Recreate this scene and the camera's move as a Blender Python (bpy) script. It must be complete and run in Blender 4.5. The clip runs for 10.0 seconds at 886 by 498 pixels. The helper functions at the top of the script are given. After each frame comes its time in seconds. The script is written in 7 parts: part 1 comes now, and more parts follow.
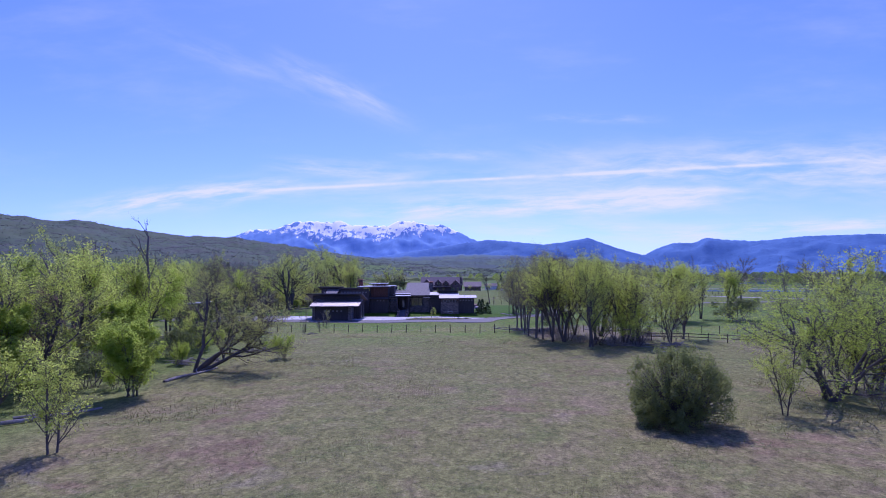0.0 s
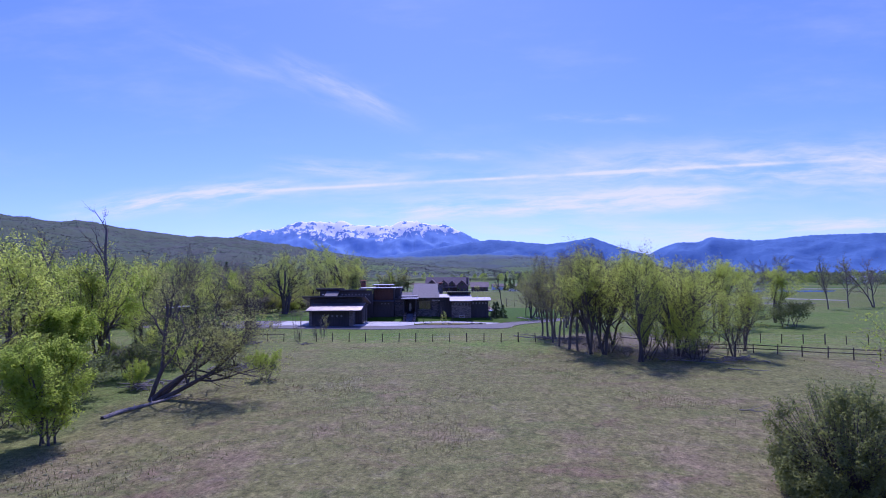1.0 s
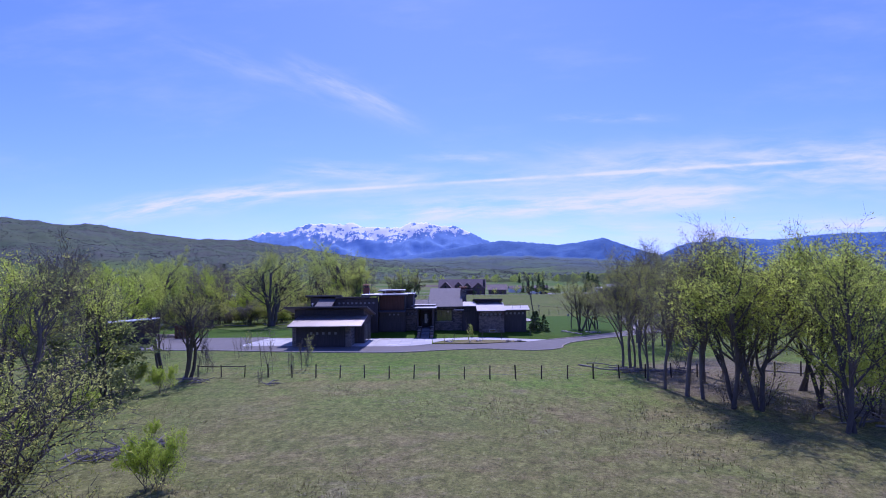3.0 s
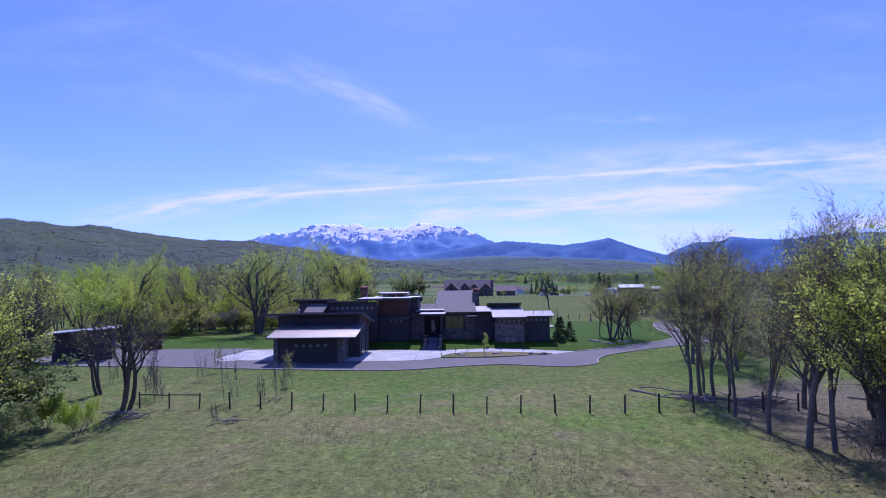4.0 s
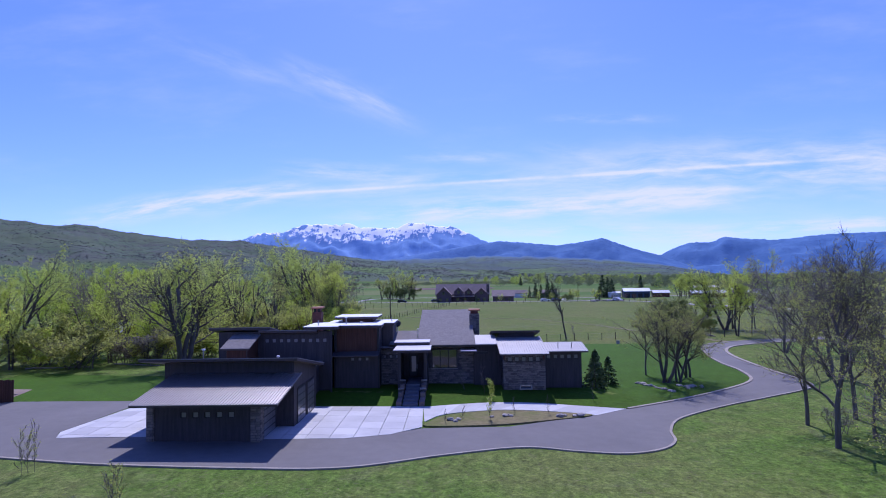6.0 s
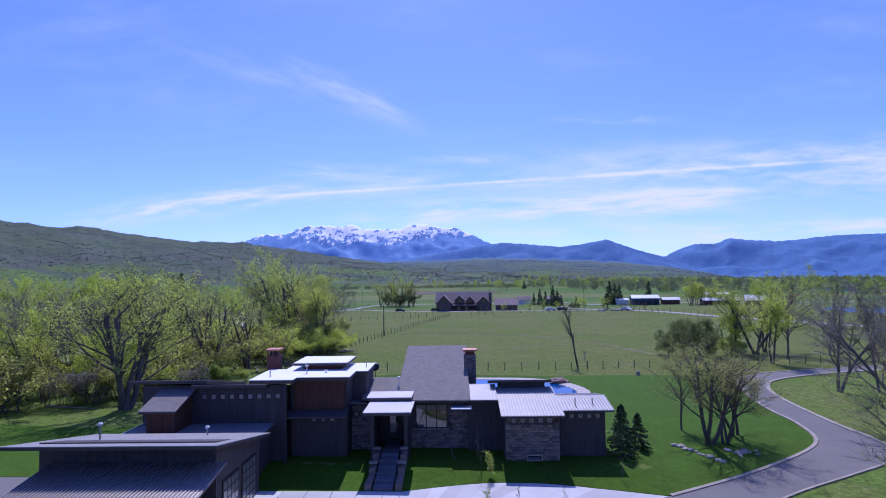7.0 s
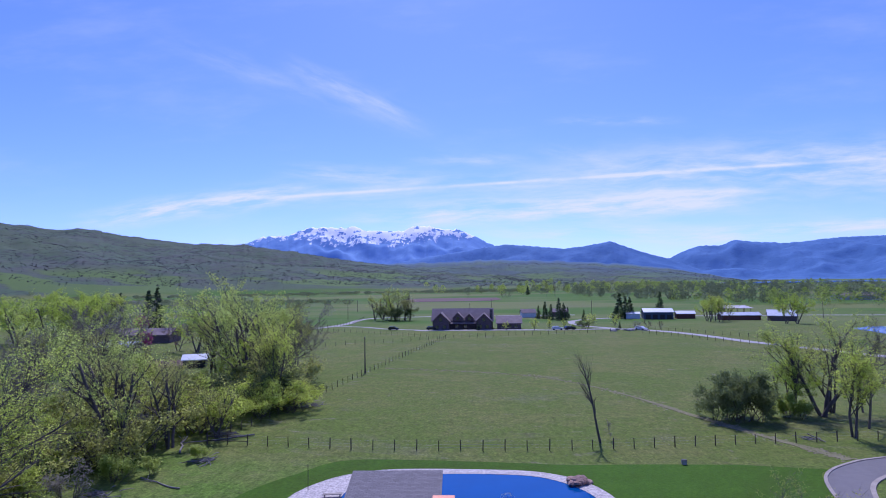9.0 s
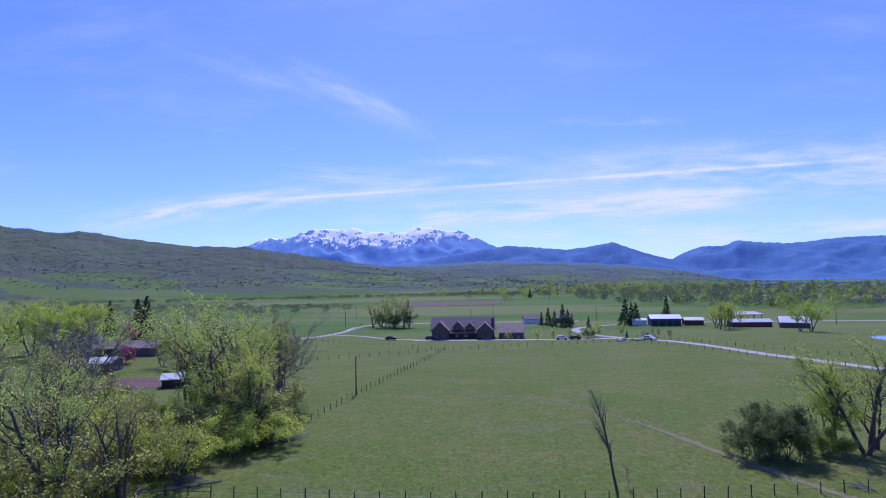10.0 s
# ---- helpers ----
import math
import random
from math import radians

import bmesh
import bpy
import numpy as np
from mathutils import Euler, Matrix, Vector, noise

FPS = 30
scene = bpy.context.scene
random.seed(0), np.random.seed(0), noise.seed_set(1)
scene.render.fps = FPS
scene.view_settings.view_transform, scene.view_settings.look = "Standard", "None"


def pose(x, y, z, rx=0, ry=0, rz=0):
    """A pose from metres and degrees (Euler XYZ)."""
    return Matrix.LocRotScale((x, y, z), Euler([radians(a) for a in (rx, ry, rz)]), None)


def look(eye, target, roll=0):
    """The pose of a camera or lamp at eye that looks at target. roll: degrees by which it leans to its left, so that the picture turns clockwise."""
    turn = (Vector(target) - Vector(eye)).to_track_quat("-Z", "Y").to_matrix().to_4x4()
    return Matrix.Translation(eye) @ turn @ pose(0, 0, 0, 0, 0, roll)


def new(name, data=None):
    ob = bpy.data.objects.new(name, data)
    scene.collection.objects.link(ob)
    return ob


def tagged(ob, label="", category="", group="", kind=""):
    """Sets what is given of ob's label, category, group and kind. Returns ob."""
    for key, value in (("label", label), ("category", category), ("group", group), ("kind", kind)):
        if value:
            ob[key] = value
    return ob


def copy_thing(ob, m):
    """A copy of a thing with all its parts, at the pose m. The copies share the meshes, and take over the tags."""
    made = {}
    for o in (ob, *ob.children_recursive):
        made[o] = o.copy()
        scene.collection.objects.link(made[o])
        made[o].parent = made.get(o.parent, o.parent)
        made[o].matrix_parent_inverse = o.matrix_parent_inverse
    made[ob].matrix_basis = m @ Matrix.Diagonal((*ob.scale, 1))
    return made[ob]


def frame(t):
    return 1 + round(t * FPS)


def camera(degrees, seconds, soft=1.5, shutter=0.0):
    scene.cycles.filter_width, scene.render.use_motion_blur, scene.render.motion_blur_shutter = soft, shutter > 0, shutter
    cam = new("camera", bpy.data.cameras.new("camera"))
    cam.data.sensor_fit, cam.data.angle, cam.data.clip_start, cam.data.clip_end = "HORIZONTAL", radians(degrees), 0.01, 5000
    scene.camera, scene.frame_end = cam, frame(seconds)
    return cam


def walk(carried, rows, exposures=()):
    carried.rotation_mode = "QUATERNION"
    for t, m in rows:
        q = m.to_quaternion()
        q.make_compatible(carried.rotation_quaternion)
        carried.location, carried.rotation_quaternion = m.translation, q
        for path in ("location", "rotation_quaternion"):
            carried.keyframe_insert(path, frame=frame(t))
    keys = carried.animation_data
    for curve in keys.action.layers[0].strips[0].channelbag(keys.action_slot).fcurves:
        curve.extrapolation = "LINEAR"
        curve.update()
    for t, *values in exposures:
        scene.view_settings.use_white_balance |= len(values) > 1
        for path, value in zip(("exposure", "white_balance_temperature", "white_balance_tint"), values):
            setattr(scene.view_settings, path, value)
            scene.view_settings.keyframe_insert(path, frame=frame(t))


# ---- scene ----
cam = camera(74.2, 10.0, soft=1.0)
PATH = [
    (0, (1.957, -1.577, 9.613), (1.836, 0.417, 9.699), -0.3),
    (0.5, (0.646, 4.71, 9.625), (0.52, 6.705, 9.711), -0.3),
    (1, (-0.618, 11.317, 9.676), (-0.748, 13.311, 9.762), -0.4),
    (1.5, (-2.02, 18.255, 9.815), (-2.154, 20.249, 9.902), -0.4),
    (2, (-3.113, 25.345, 9.885), (-3.256, 27.338, 9.972), -0.3),
    (2.5, (-3.983, 32.068, 9.846), (-4.137, 34.06, 9.935), -0.5),
    (4, (-6.876, 52.434, 9.832), (-7.053, 54.424, 9.926), -0.8),
    (4.5, (-7.674, 59.132, 9.898), (-7.858, 61.122, 9.991), -0.7),
    (5, (-8.382, 65.644, 9.916), (-8.531, 67.636, 10.009), -0.8),
    (6.5, (-8.272, 84.936, 13.043), (-8.431, 86.927, 13.138), -0.8),
    (7, (-7.89, 91.134, 14.471), (-8.055, 93.125, 14.569), -0.8),
    (7.5, (-7.599, 96.957, 15.817), (-7.768, 98.948, 15.915), -0.8),
    (8, (-7.288, 102.532, 17.296), (-7.459, 104.522, 17.395), -0.7),
    (8.5, (-7.031, 107.648, 18.83), (-7.205, 109.638, 18.93), -0.7),
    (9, (-6.936, 112.591, 20.28), (-7.112, 114.581, 20.382), -0.8),
    (9.5, (-6.945, 117.382, 21.574), (-7.124, 119.371, 21.678), -0.8),
    (10, (-6.706, 121.949, 22.803), (-6.888, 123.938, 22.909), -1.0),
]
walk(cam, [(t, look(eye, to, roll)) for t, eye, to, roll in PATH],
     [(0, 0, 5200, 45), (2.5, 0, 5250, 41), (4.5, 0, 5350, 36), (6.5, 0, 5400, 29), (10, -0.03, 5300, 31)])


# ---- light ----
SUN_EL, SUN_AZ = 53.0, -5.0          # degrees; azimuth from +y, negative to -x
world = bpy.data.worlds.new("sky")
scene.world = world
world.use_nodes = True


class Nodes:
    """Short-hand for building a node tree."""

    def __init__(self, tree):
        self.t = tree

    def add(self, kind, **settings):
        n = self.t.nodes.new(kind)
        for k, v in settings.items():
            setattr(n, k, v)
        return n

    def put(self, socket, value):
        if isinstance(value, bpy.types.NodeSocket):
            self.t.links.new(value, socket)
        elif value is not None:
            socket.default_value = value

    def math(self, op, a, b=None, c=None, clamp=False):
        n = self.add("ShaderNodeMath", operation=op, use_clamp=clamp)
        for s, v in zip(n.inputs, (a, b, c)):
            self.put(s, v)
        return n.outputs[0]

    def noise(self, scale, vector=None, detail=4.0, rough=0.55, distortion=0.0):
        n = self.add("ShaderNodeTexNoise")
        self.put(n.inputs["Vector"], vector)
        n.inputs["Scale"].default_value = scale
        n.inputs["Detail"].default_value = detail
        n.inputs["Roughness"].default_value = rough
        n.inputs["Distortion"].default_value = distortion
        return n.outputs["Fac"]

    def step(self, value, lo, hi, smooth=True):
        n = self.add("ShaderNodeMapRange", interpolation_type="SMOOTHSTEP" if smooth else "LINEAR")
        self.put(n.inputs[0], value)
        n.inputs[1].default_value, n.inputs[2].default_value = lo, hi
        return n.outputs[0]

    def mix(self, fac, a, b, blend="MIX"):
        n = self.add("ShaderNodeMix", data_type="RGBA", blend_type=blend)
        self.put(n.inputs[0], fac)
        for s, v in ((n.inputs[6], a), (n.inputs[7], b)):
            self.put(s, (*v, 1.0) if isinstance(v, tuple) and len(v) == 3 else v)
        return n.outputs[2]

    def scaled(self, vector, x, y, z):
        n = self.add("ShaderNodeVectorMath", operation="MULTIPLY")
        self.put(n.inputs[0], vector)
        n.inputs[1].default_value = (x, y, z)
        return n.outputs[0]


def build_sky():
    nt = world.node_tree
    nt.nodes.clear()
    k = Nodes(nt)
    sky = k.add("ShaderNodeTexSky", sky_type="NISHITA", sun_disc=False)
    sky.sun_elevation, sky.sun_rotation = radians(SUN_EL), radians(SUN_AZ)
    sky.altitude, sky.air_density, sky.dust_density, sky.ozone_density = 1700, 1.0, 1.7, 2.0
    coord = k.add("ShaderNodeTexCoord").outputs["Generated"]
    sep = k.add("ShaderNodeSeparateXYZ")
    k.put(sep.inputs[0], coord)
    x, y, z = sep.outputs
    ahead = k.step(y, 0.05, 0.3)
    yy = k.math("MAXIMUM", y, 0.05)
    px, pz = k.math("DIVIDE", x, yy), k.math("DIVIDE", z, yy)
    com = k.add("ShaderNodeCombineXYZ")
    k.put(com.inputs[0], px)
    k.put(com.inputs[1], pz)
    flat = com.outputs[0]
    warp = k.math("MULTIPLY_ADD", k.noise(5, flat, 3), 0.06, -0.03)
    # thin high clouds: from, to, half-width, strength, grain along, grain across
    wisps = [
        ((-0.62, 0.455), (-0.10, 0.250), 0.020, 0.22, 4, 22),
        ((-0.355, 0.385), (-0.13, 0.270), 0.017, 0.50, 5, 24),
        ((-0.76, 0.112), (-0.30, 0.160), 0.018, 1.25, 6, 40),
        ((-0.36, 0.192), (-0.12, 0.176), 0.015, 0.60, 6, 40),
        ((-0.30, 0.108), (0.50, 0.126), 0.020, 1.40, 5, 34),
        ((0.02, 0.160), (0.98, 0.178), 0.042, 1.10, 4, 22),
        ((-0.55, 0.148), (0.40, 0.172), 0.022, 0.50, 5, 30),
        ((0.12, 0.265), (0.29, 0.260), 0.007, 0.36, 8, 40),
        ((0.20, 0.058), (0.85, 0.088), 0.014, 1.15, 5, 40),
        ((-0.13, 0.207), (0.04, 0.200), 0.010, 0.40, 8, 40),
        ((-0.05, 0.078), (0.36, 0.072), 0.016, 0.70, 5, 34),
        ((0.10, 0.215), (0.20, 0.195), 0.012, 0.30, 8, 40),
    ]
    total = 0.0
    for i, ((ax, az), (bx, bz), half, strength, along, across) in enumerate(wisps):
        dx, dz = bx - ax, bz - az
        length = math.hypot(dx, dz)
        ux, uz = dx / length, dz / length
        s = k.math("ADD", k.math("MULTIPLY", px, ux), k.math("MULTIPLY_ADD", pz, uz, -ax * ux - az * uz))
        d = k.math("ADD", k.math("MULTIPLY", px, -uz), k.math("MULTIPLY_ADD", pz, ux, ax * uz - az * ux))
        d = k.math("ADD", d, k.math("MULTIPLY", warp, half * 20))
        g = k.math("EXPONENT", k.math("MULTIPLY", k.math("MULTIPLY", d, d), -1 / half ** 2))
        ends = k.math("MULTIPLY", k.step(s, -0.05, length * 0.35), k.step(s, length + 0.05, length * 0.7))
        c2 = k.add("ShaderNodeCombineXYZ")
        k.put(c2.inputs[0], k.math("MULTIPLY", s, along))
        k.put(c2.inputs[1], k.math("MULTIPLY", d, across))
        c2.inputs[2].default_value = i * 3.7
        grain = k.step(k.noise(1.6, c2.outputs[0], 6, 0.62), 0.30, 0.80)
        m = k.math("MULTIPLY", k.math("MULTIPLY", g, ends), k.math("MULTIPLY", grain, strength))
        total = k.math("ADD", m, total)
    # the old contrail
    s = k.math("MULTIPLY_ADD", px, -0.0365, 0.162)
    d = k.math("SUBTRACT", pz, k.math("MULTIPLY_ADD", px, 0.0365, 0.162))
    g = k.math("EXPONENT", k.math("MULTIPLY", k.math("MULTIPLY", d, d), -1 / 0.0026 ** 2))
    ends = k.math("MULTIPLY", k.step(px, -0.46, -0.30), k.step(px, 0.75, 0.35))
    grain = k.step(k.noise(9, flat, 4), 0.2, 0.7)
    total = k.math("ADD", total, k.math("MULTIPLY", k.math("MULTIPLY", g, ends), k.math("MULTIPLY", grain, 0.8)))
    veil = k.math("MULTIPLY", k.step(k.noise(2.2, k.scaled(flat, 1, 3.5, 1), 6, 0.6), 0.48, 0.8), 0.16)
    total = k.math("ADD", total, veil)
    total = k.math("MINIMUM", k.math("MULTIPLY", total, ahead), 0.85)
    tint = k.mix(1.0, sky.outputs[0], SKY_TINT, "MULTIPLY")
    col = k.mix(total, tint, CLOUD)
    bg = k.add("ShaderNodeBackground")
    k.put(bg.inputs[0], col)
    bg.inputs[1].default_value = SKY_STRENGTH
    k.put(k.add("ShaderNodeOutputWorld").inputs[0], bg.outputs[0])


SKY_STRENGTH = 0.122
SKY_TINT = (0.73, 0.85, 1.48)
CLOUD = (6.6, 6.7, 8.6)
build_sky()
sun = new("sun", bpy.data.lights.new("sun", "SUN"))
sun.data.energy, sun.data.angle, sun.data.color = 3.6, radians(0.53), (1.0, 0.95, 0.86)
sun.matrix_world = look((0, 0, 0), (-math.sin(radians(SUN_AZ)) * math.cos(radians(SUN_EL)),
                                    -math.cos(radians(SUN_AZ)) * math.cos(radians(SUN_EL)), -math.sin(radians(SUN_EL))))


# ---- materials ----
def material(name):
    m = bpy.data.materials.new(name)
    m.use_nodes = True
    m.node_tree.nodes.clear()
    k = Nodes(m.node_tree)
    out = k.add("ShaderNodeOutputMaterial")
    p = k.add("ShaderNodeBsdfPrincipled")
    k.put(out.inputs[0], p.outputs[0])
    return m, k, p, out


def bumped(k, p, height, strength, distance):
    b = k.add("ShaderNodeBump")
    b.inputs["Strength"].default_value, b.inputs["Distance"].default_value = strength, distance
    k.put(b.inputs["Height"], height)
    k.put(p.inputs["Normal"], b.outputs[0])


def plain(name, dark, light, coarse, fine, rough=0.8, metal=0.0, bump=0.3, spec=0.5, stretch=(1, 1, 1), vary=0.0):
    """Two colours mixed by a coarse and a fine noise in the object's own space, with a light relief."""
    m, k, p, _ = material(name)
    co = k.scaled(k.add("ShaderNodeTexCoord").outputs["Object"], *stretch)
    a, b = k.noise(coarse, co, 4), k.noise(fine, co, 5, 0.65)
    f = k.math("ADD", k.math("MULTIPLY", a, 0.6), k.math("MULTIPLY", b, 0.4))
    if vary:
        f = k.math("ADD", f, k.math("MULTIPLY_ADD", k.add("ShaderNodeObjectInfo").outputs["Random"], vary, -vary / 2))
    k.put(p.inputs["Base Color"], k.mix(k.step(f, 0.3, 0.7, False), dark, light))
    k.put(p.inputs["Roughness"], k.math("MULTIPLY_ADD", b, 0.2, rough - 0.1))
    p.inputs["Metallic"].default_value = metal
    p.inputs["Specular IOR Level"].default_value = spec
    bumped(k, p, b, bump, 0.02)
    return m


def leafy(name, dark, light, through_colour, share=0.45):
    """Leaves: diffuse with light passing through, varied clump by clump."""
    m, k, p, out = material(name)
    r = k.add("ShaderNodeNewGeometry").outputs["Random Per Island"]
    big = k.noise(0.35, k.add("ShaderNodeTexCoord").outputs["Object"], 3)
    o = k.add("ShaderNodeObjectInfo").outputs["Random"]
    f = k.math("ADD", k.math("MULTIPLY", r, 0.28), k.math("ADD", k.math("MULTIPLY", big, 0.72), k.math("MULTIPLY_ADD", o, 0.4, -0.2)), clamp=True)
    k.put(p.inputs["Base Color"], k.mix(f, dark, light))
    p.inputs["Roughness"].default_value = 0.7
    p.inputs["Specular IOR Level"].default_value = 0.1
    t = k.add("ShaderNodeBsdfTranslucent")
    k.put(t.inputs[0], k.mix(f, tuple(c * 0.75 for c in through_colour), through_colour))
    mx = k.add("ShaderNodeMixShader")
    mx.inputs[0].default_value = share
    k.put(mx.inputs[1], p.outputs[0])
    k.put(mx.inputs[2], t.outputs[0])
    k.put(out.inputs[0], mx.outputs[0])
    return m


LEAF_SPRING = leafy("leaf_spring_green", (0.226, 0.275, 0.073), (0.363, 0.424, 0.110), (0.616, 0.728, 0.168), 0.60)
LEAF_FRESH = leafy("leaf_fresh_yellow_green", (0.286, 0.341, 0.066), (0.457, 0.517, 0.101), (0.762, 0.874, 0.157), 0.60)
LEAF_BRIGHT = leafy("leaf_bright_green", (0.205, 0.280, 0.044), (0.345, 0.430, 0.070), (0.62, 0.77, 0.11), 0.58)
LEAF_OLIVE = leafy("leaf_olive_bud", (0.237, 0.251, 0.077), (0.380, 0.396, 0.121), (0.616, 0.650, 0.168), 0.60)
# leaf of the far belts: distance haze mutes the green in its colour
LEAF_HAZED = leafy("leaf_hazed_far", (0.135, 0.165, 0.090), (0.225, 0.255, 0.130), (0.32, 0.37, 0.16), 0.42)
LEAF_GREY = leafy("leaf_grey_bud", (0.200, 0.185, 0.160), (0.310, 0.285, 0.235), (0.36, 0.33, 0.24), 0.45)
LEAF_DARK = leafy("leaf_dark_bush", (0.092, 0.125, 0.052), (0.190, 0.230, 0.090), (0.28, 0.34, 0.11), 0.45)
LEAF_RUST = leafy("leaf_rust_bud", (0.190, 0.130, 0.105), (0.280, 0.195, 0.145), (0.34, 0.22, 0.14), 0.4)
LEAF_BUSH = leafy("leaf_grey_green_bush", (0.130, 0.150, 0.058), (0.290, 0.320, 0.115), (0.42, 0.48, 0.13), 0.48)
NEEDLE = leafy("needle", (0.052, 0.080, 0.040), (0.105, 0.150, 0.068), (0.13, 0.19, 0.07), 0.25)
BLOSSOM_PINK = leafy("blossom_pink", (0.32, 0.06, 0.15), (0.50, 0.13, 0.25), (0.5, 0.12, 0.25), 0.3)
BLOSSOM_WHITE = leafy("blossom_white", (0.55, 0.55, 0.50), (0.75, 0.75, 0.70), (0.6, 0.6, 0.5), 0.3)
BARK = plain("bark_grey_brown", (0.070, 0.056, 0.046), (0.165, 0.138, 0.116), 1.2, 9, 0.9, bump=0.8, stretch=(1, 1, 0.25), spec=0.2)
BARK_PALE = plain("bark_pale", (0.115, 0.094, 0.078), (0.230, 0.195, 0.165), 1.2, 9, 0.9, bump=0.7, stretch=(1, 1, 0.25), spec=0.2)
DEADWOOD = plain("deadwood", (0.13, 0.11, 0.10), (0.36, 0.33, 0.30), 1.0, 8, 0.9, bump=0.7, spec=0.2)
POST_WOOD = plain("post_wood", (0.045, 0.032, 0.024), (0.120, 0.090, 0.070), 3, 20, 0.9, bump=0.6, stretch=(1, 1, 0.3), vary=0.3)
SIDING = plain("dark_siding", (0.046, 0.039, 0.038), (0.098, 0.084, 0.080), 1.5, 12, 0.75, bump=0.3, stretch=(4, 4, 0.3), spec=0.3)
WOOD_RED = plain("stained_wood", (0.050, 0.022, 0.013), (0.140, 0.062, 0.036), 1.5, 14, 0.7, bump=0.3, stretch=(5, 5, 0.25), spec=0.3)
BRICK_RED = plain("red_masonry", (0.10, 0.035, 0.025), (0.22, 0.085, 0.055), 3, 16, 0.85, bump=0.6)
CANOPY_PALE = plain("pale_membrane", (0.52, 0.50, 0.51), (0.66, 0.64, 0.65), 0.5, 9, 0.7, bump=0.12)
# step concrete, darkened: the shade on the steps is in its colour
STEP_SHADED = plain("shaded_concrete_step", (0.10, 0.10, 0.11), (0.19, 0.185, 0.195), 1.0, 14, 0.8, bump=0.2)
ROOF_DARK = plain("dark_roof_edge", (0.050, 0.045, 0.045), (0.090, 0.082, 0.080), 0.6, 9, 0.55, bump=0.1)
FLAT_GREY = plain("grey_membrane", (0.20, 0.19, 0.185), (0.30, 0.285, 0.275), 0.7, 9, 0.7, bump=0.15)
FASCIA = plain("fascia", (0.055, 0.040, 0.034), (0.100, 0.075, 0.062), 1.0, 12, 0.7, bump=0.1)
METAL_ROOF = plain("weathered_metal_roof", (0.31, 0.28, 0.265), (0.46, 0.42, 0.395), 0.5, 14, 0.52, metal=0.65, bump=0.10, spec=0.5)
METAL_PALE = plain("galvanised_roof", (0.34, 0.325, 0.32), (0.50, 0.48, 0.47), 0.5, 14, 0.58, metal=0.1, bump=0.12, spec=0.35)
WHITE_ROOF = plain("white_membrane", (0.76, 0.76, 0.75), (0.84, 0.84, 0.83), 0.5, 9, 0.75, bump=0.12)
COPPER = plain("copper_cap", (0.36, 0.15, 0.085), (0.55, 0.25, 0.14), 1.5, 12, 0.45, metal=0.6, bump=0.1)
CONCRETE = plain("pale_concrete", (0.44, 0.43, 0.42), (0.60, 0.59, 0.575), 0.45, 16, 0.85, bump=0.15, vary=0.35)
KERB = plain("kerb_stone", (0.25, 0.21, 0.165), (0.45, 0.39, 0.32), 1.2, 12, 0.9, bump=0.5)
STONE_RED = plain("red_sandstone", (0.20, 0.115, 0.085), (0.44, 0.29, 0.22), 1.2, 9, 0.9, bump=0.7, vary=0.3)
STONE_PALE = plain("pale_stone", (0.24, 0.215, 0.185), (0.48, 0.43, 0.375), 1.2, 10, 0.9, bump=0.6, vary=0.3)
FRAME_DARK = plain("dark_frame", (0.012, 0.011, 0.011), (0.022, 0.02, 0.02), 3, 20, 0.5, bump=0.05)
STEEL = plain("galvanised", (0.30, 0.30, 0.31), (0.48, 0.48, 0.49), 3, 20, 0.35, metal=0.9, bump=0.05)
PALE_PAINT = plain("pale_paint", (0.60, 0.60, 0.59), (0.76, 0.76, 0.75), 1, 12, 0.6, bump=0.05)
BARN_BLUE = plain("barn_blue", (0.030, 0.050, 0.085), (0.055, 0.080, 0.120), 1, 12, 0.6, bump=0.2, stretch=(3, 3, 0.3))
RED_BARN = plain("barn_red", (0.10, 0.03, 0.025), (0.17, 0.06, 0.045), 1, 12, 0.7, bump=0.2, stretch=(3, 3, 0.3))
TIN = plain("tin_roof", (0.42, 0.44, 0.46), (0.58, 0.60, 0.62), 0.6, 10, 0.45, metal=0.25, bump=0.1)
NEIGHBOUR = plain("brown_log_siding", (0.085, 0.058, 0.055), (0.165, 0.115, 0.105), 0.8, 8, 0.8, bump=0.5, stretch=(0.4, 0.4, 3))
NEIGHBOUR_ROOF = plain("brown_shingle", (0.165, 0.125, 0.118), (0.270, 0.210, 0.195), 0.6, 10, 0.9, bump=0.4)
CAR_DARK = plain("car_paint_dark", (0.012, 0.013, 0.016), (0.02, 0.021, 0.025), 1, 10, 0.25, bump=0.0)
CAR_WHITE = plain("car_paint_white", (0.6, 0.6, 0.6), (0.7, 0.7, 0.7), 1, 10, 0.25, bump=0.0)
RUBBER = plain("tyre_rubber", (0.012, 0.012, 0.012), (0.022, 0.022, 0.022), 3, 20, 0.85, bump=0.1)
PLOUGHED = plain("ploughed_soil", (0.085, 0.042, 0.032), (0.160, 0.085, 0.065), 0.06, 1.2, 0.95, bump=0.5, stretch=(1, 5, 1))
BARE_SOIL = plain("bare_soil", (0.19, 0.135, 0.105), (0.31, 0.235, 0.185), 0.2, 2.5, 0.95, bump=0.5)
GRAVEL_ROAD = plain("gravel_road", (0.30, 0.275, 0.25), (0.44, 0.41, 0.38), 0.4, 6, 0.95, bump=0.4)


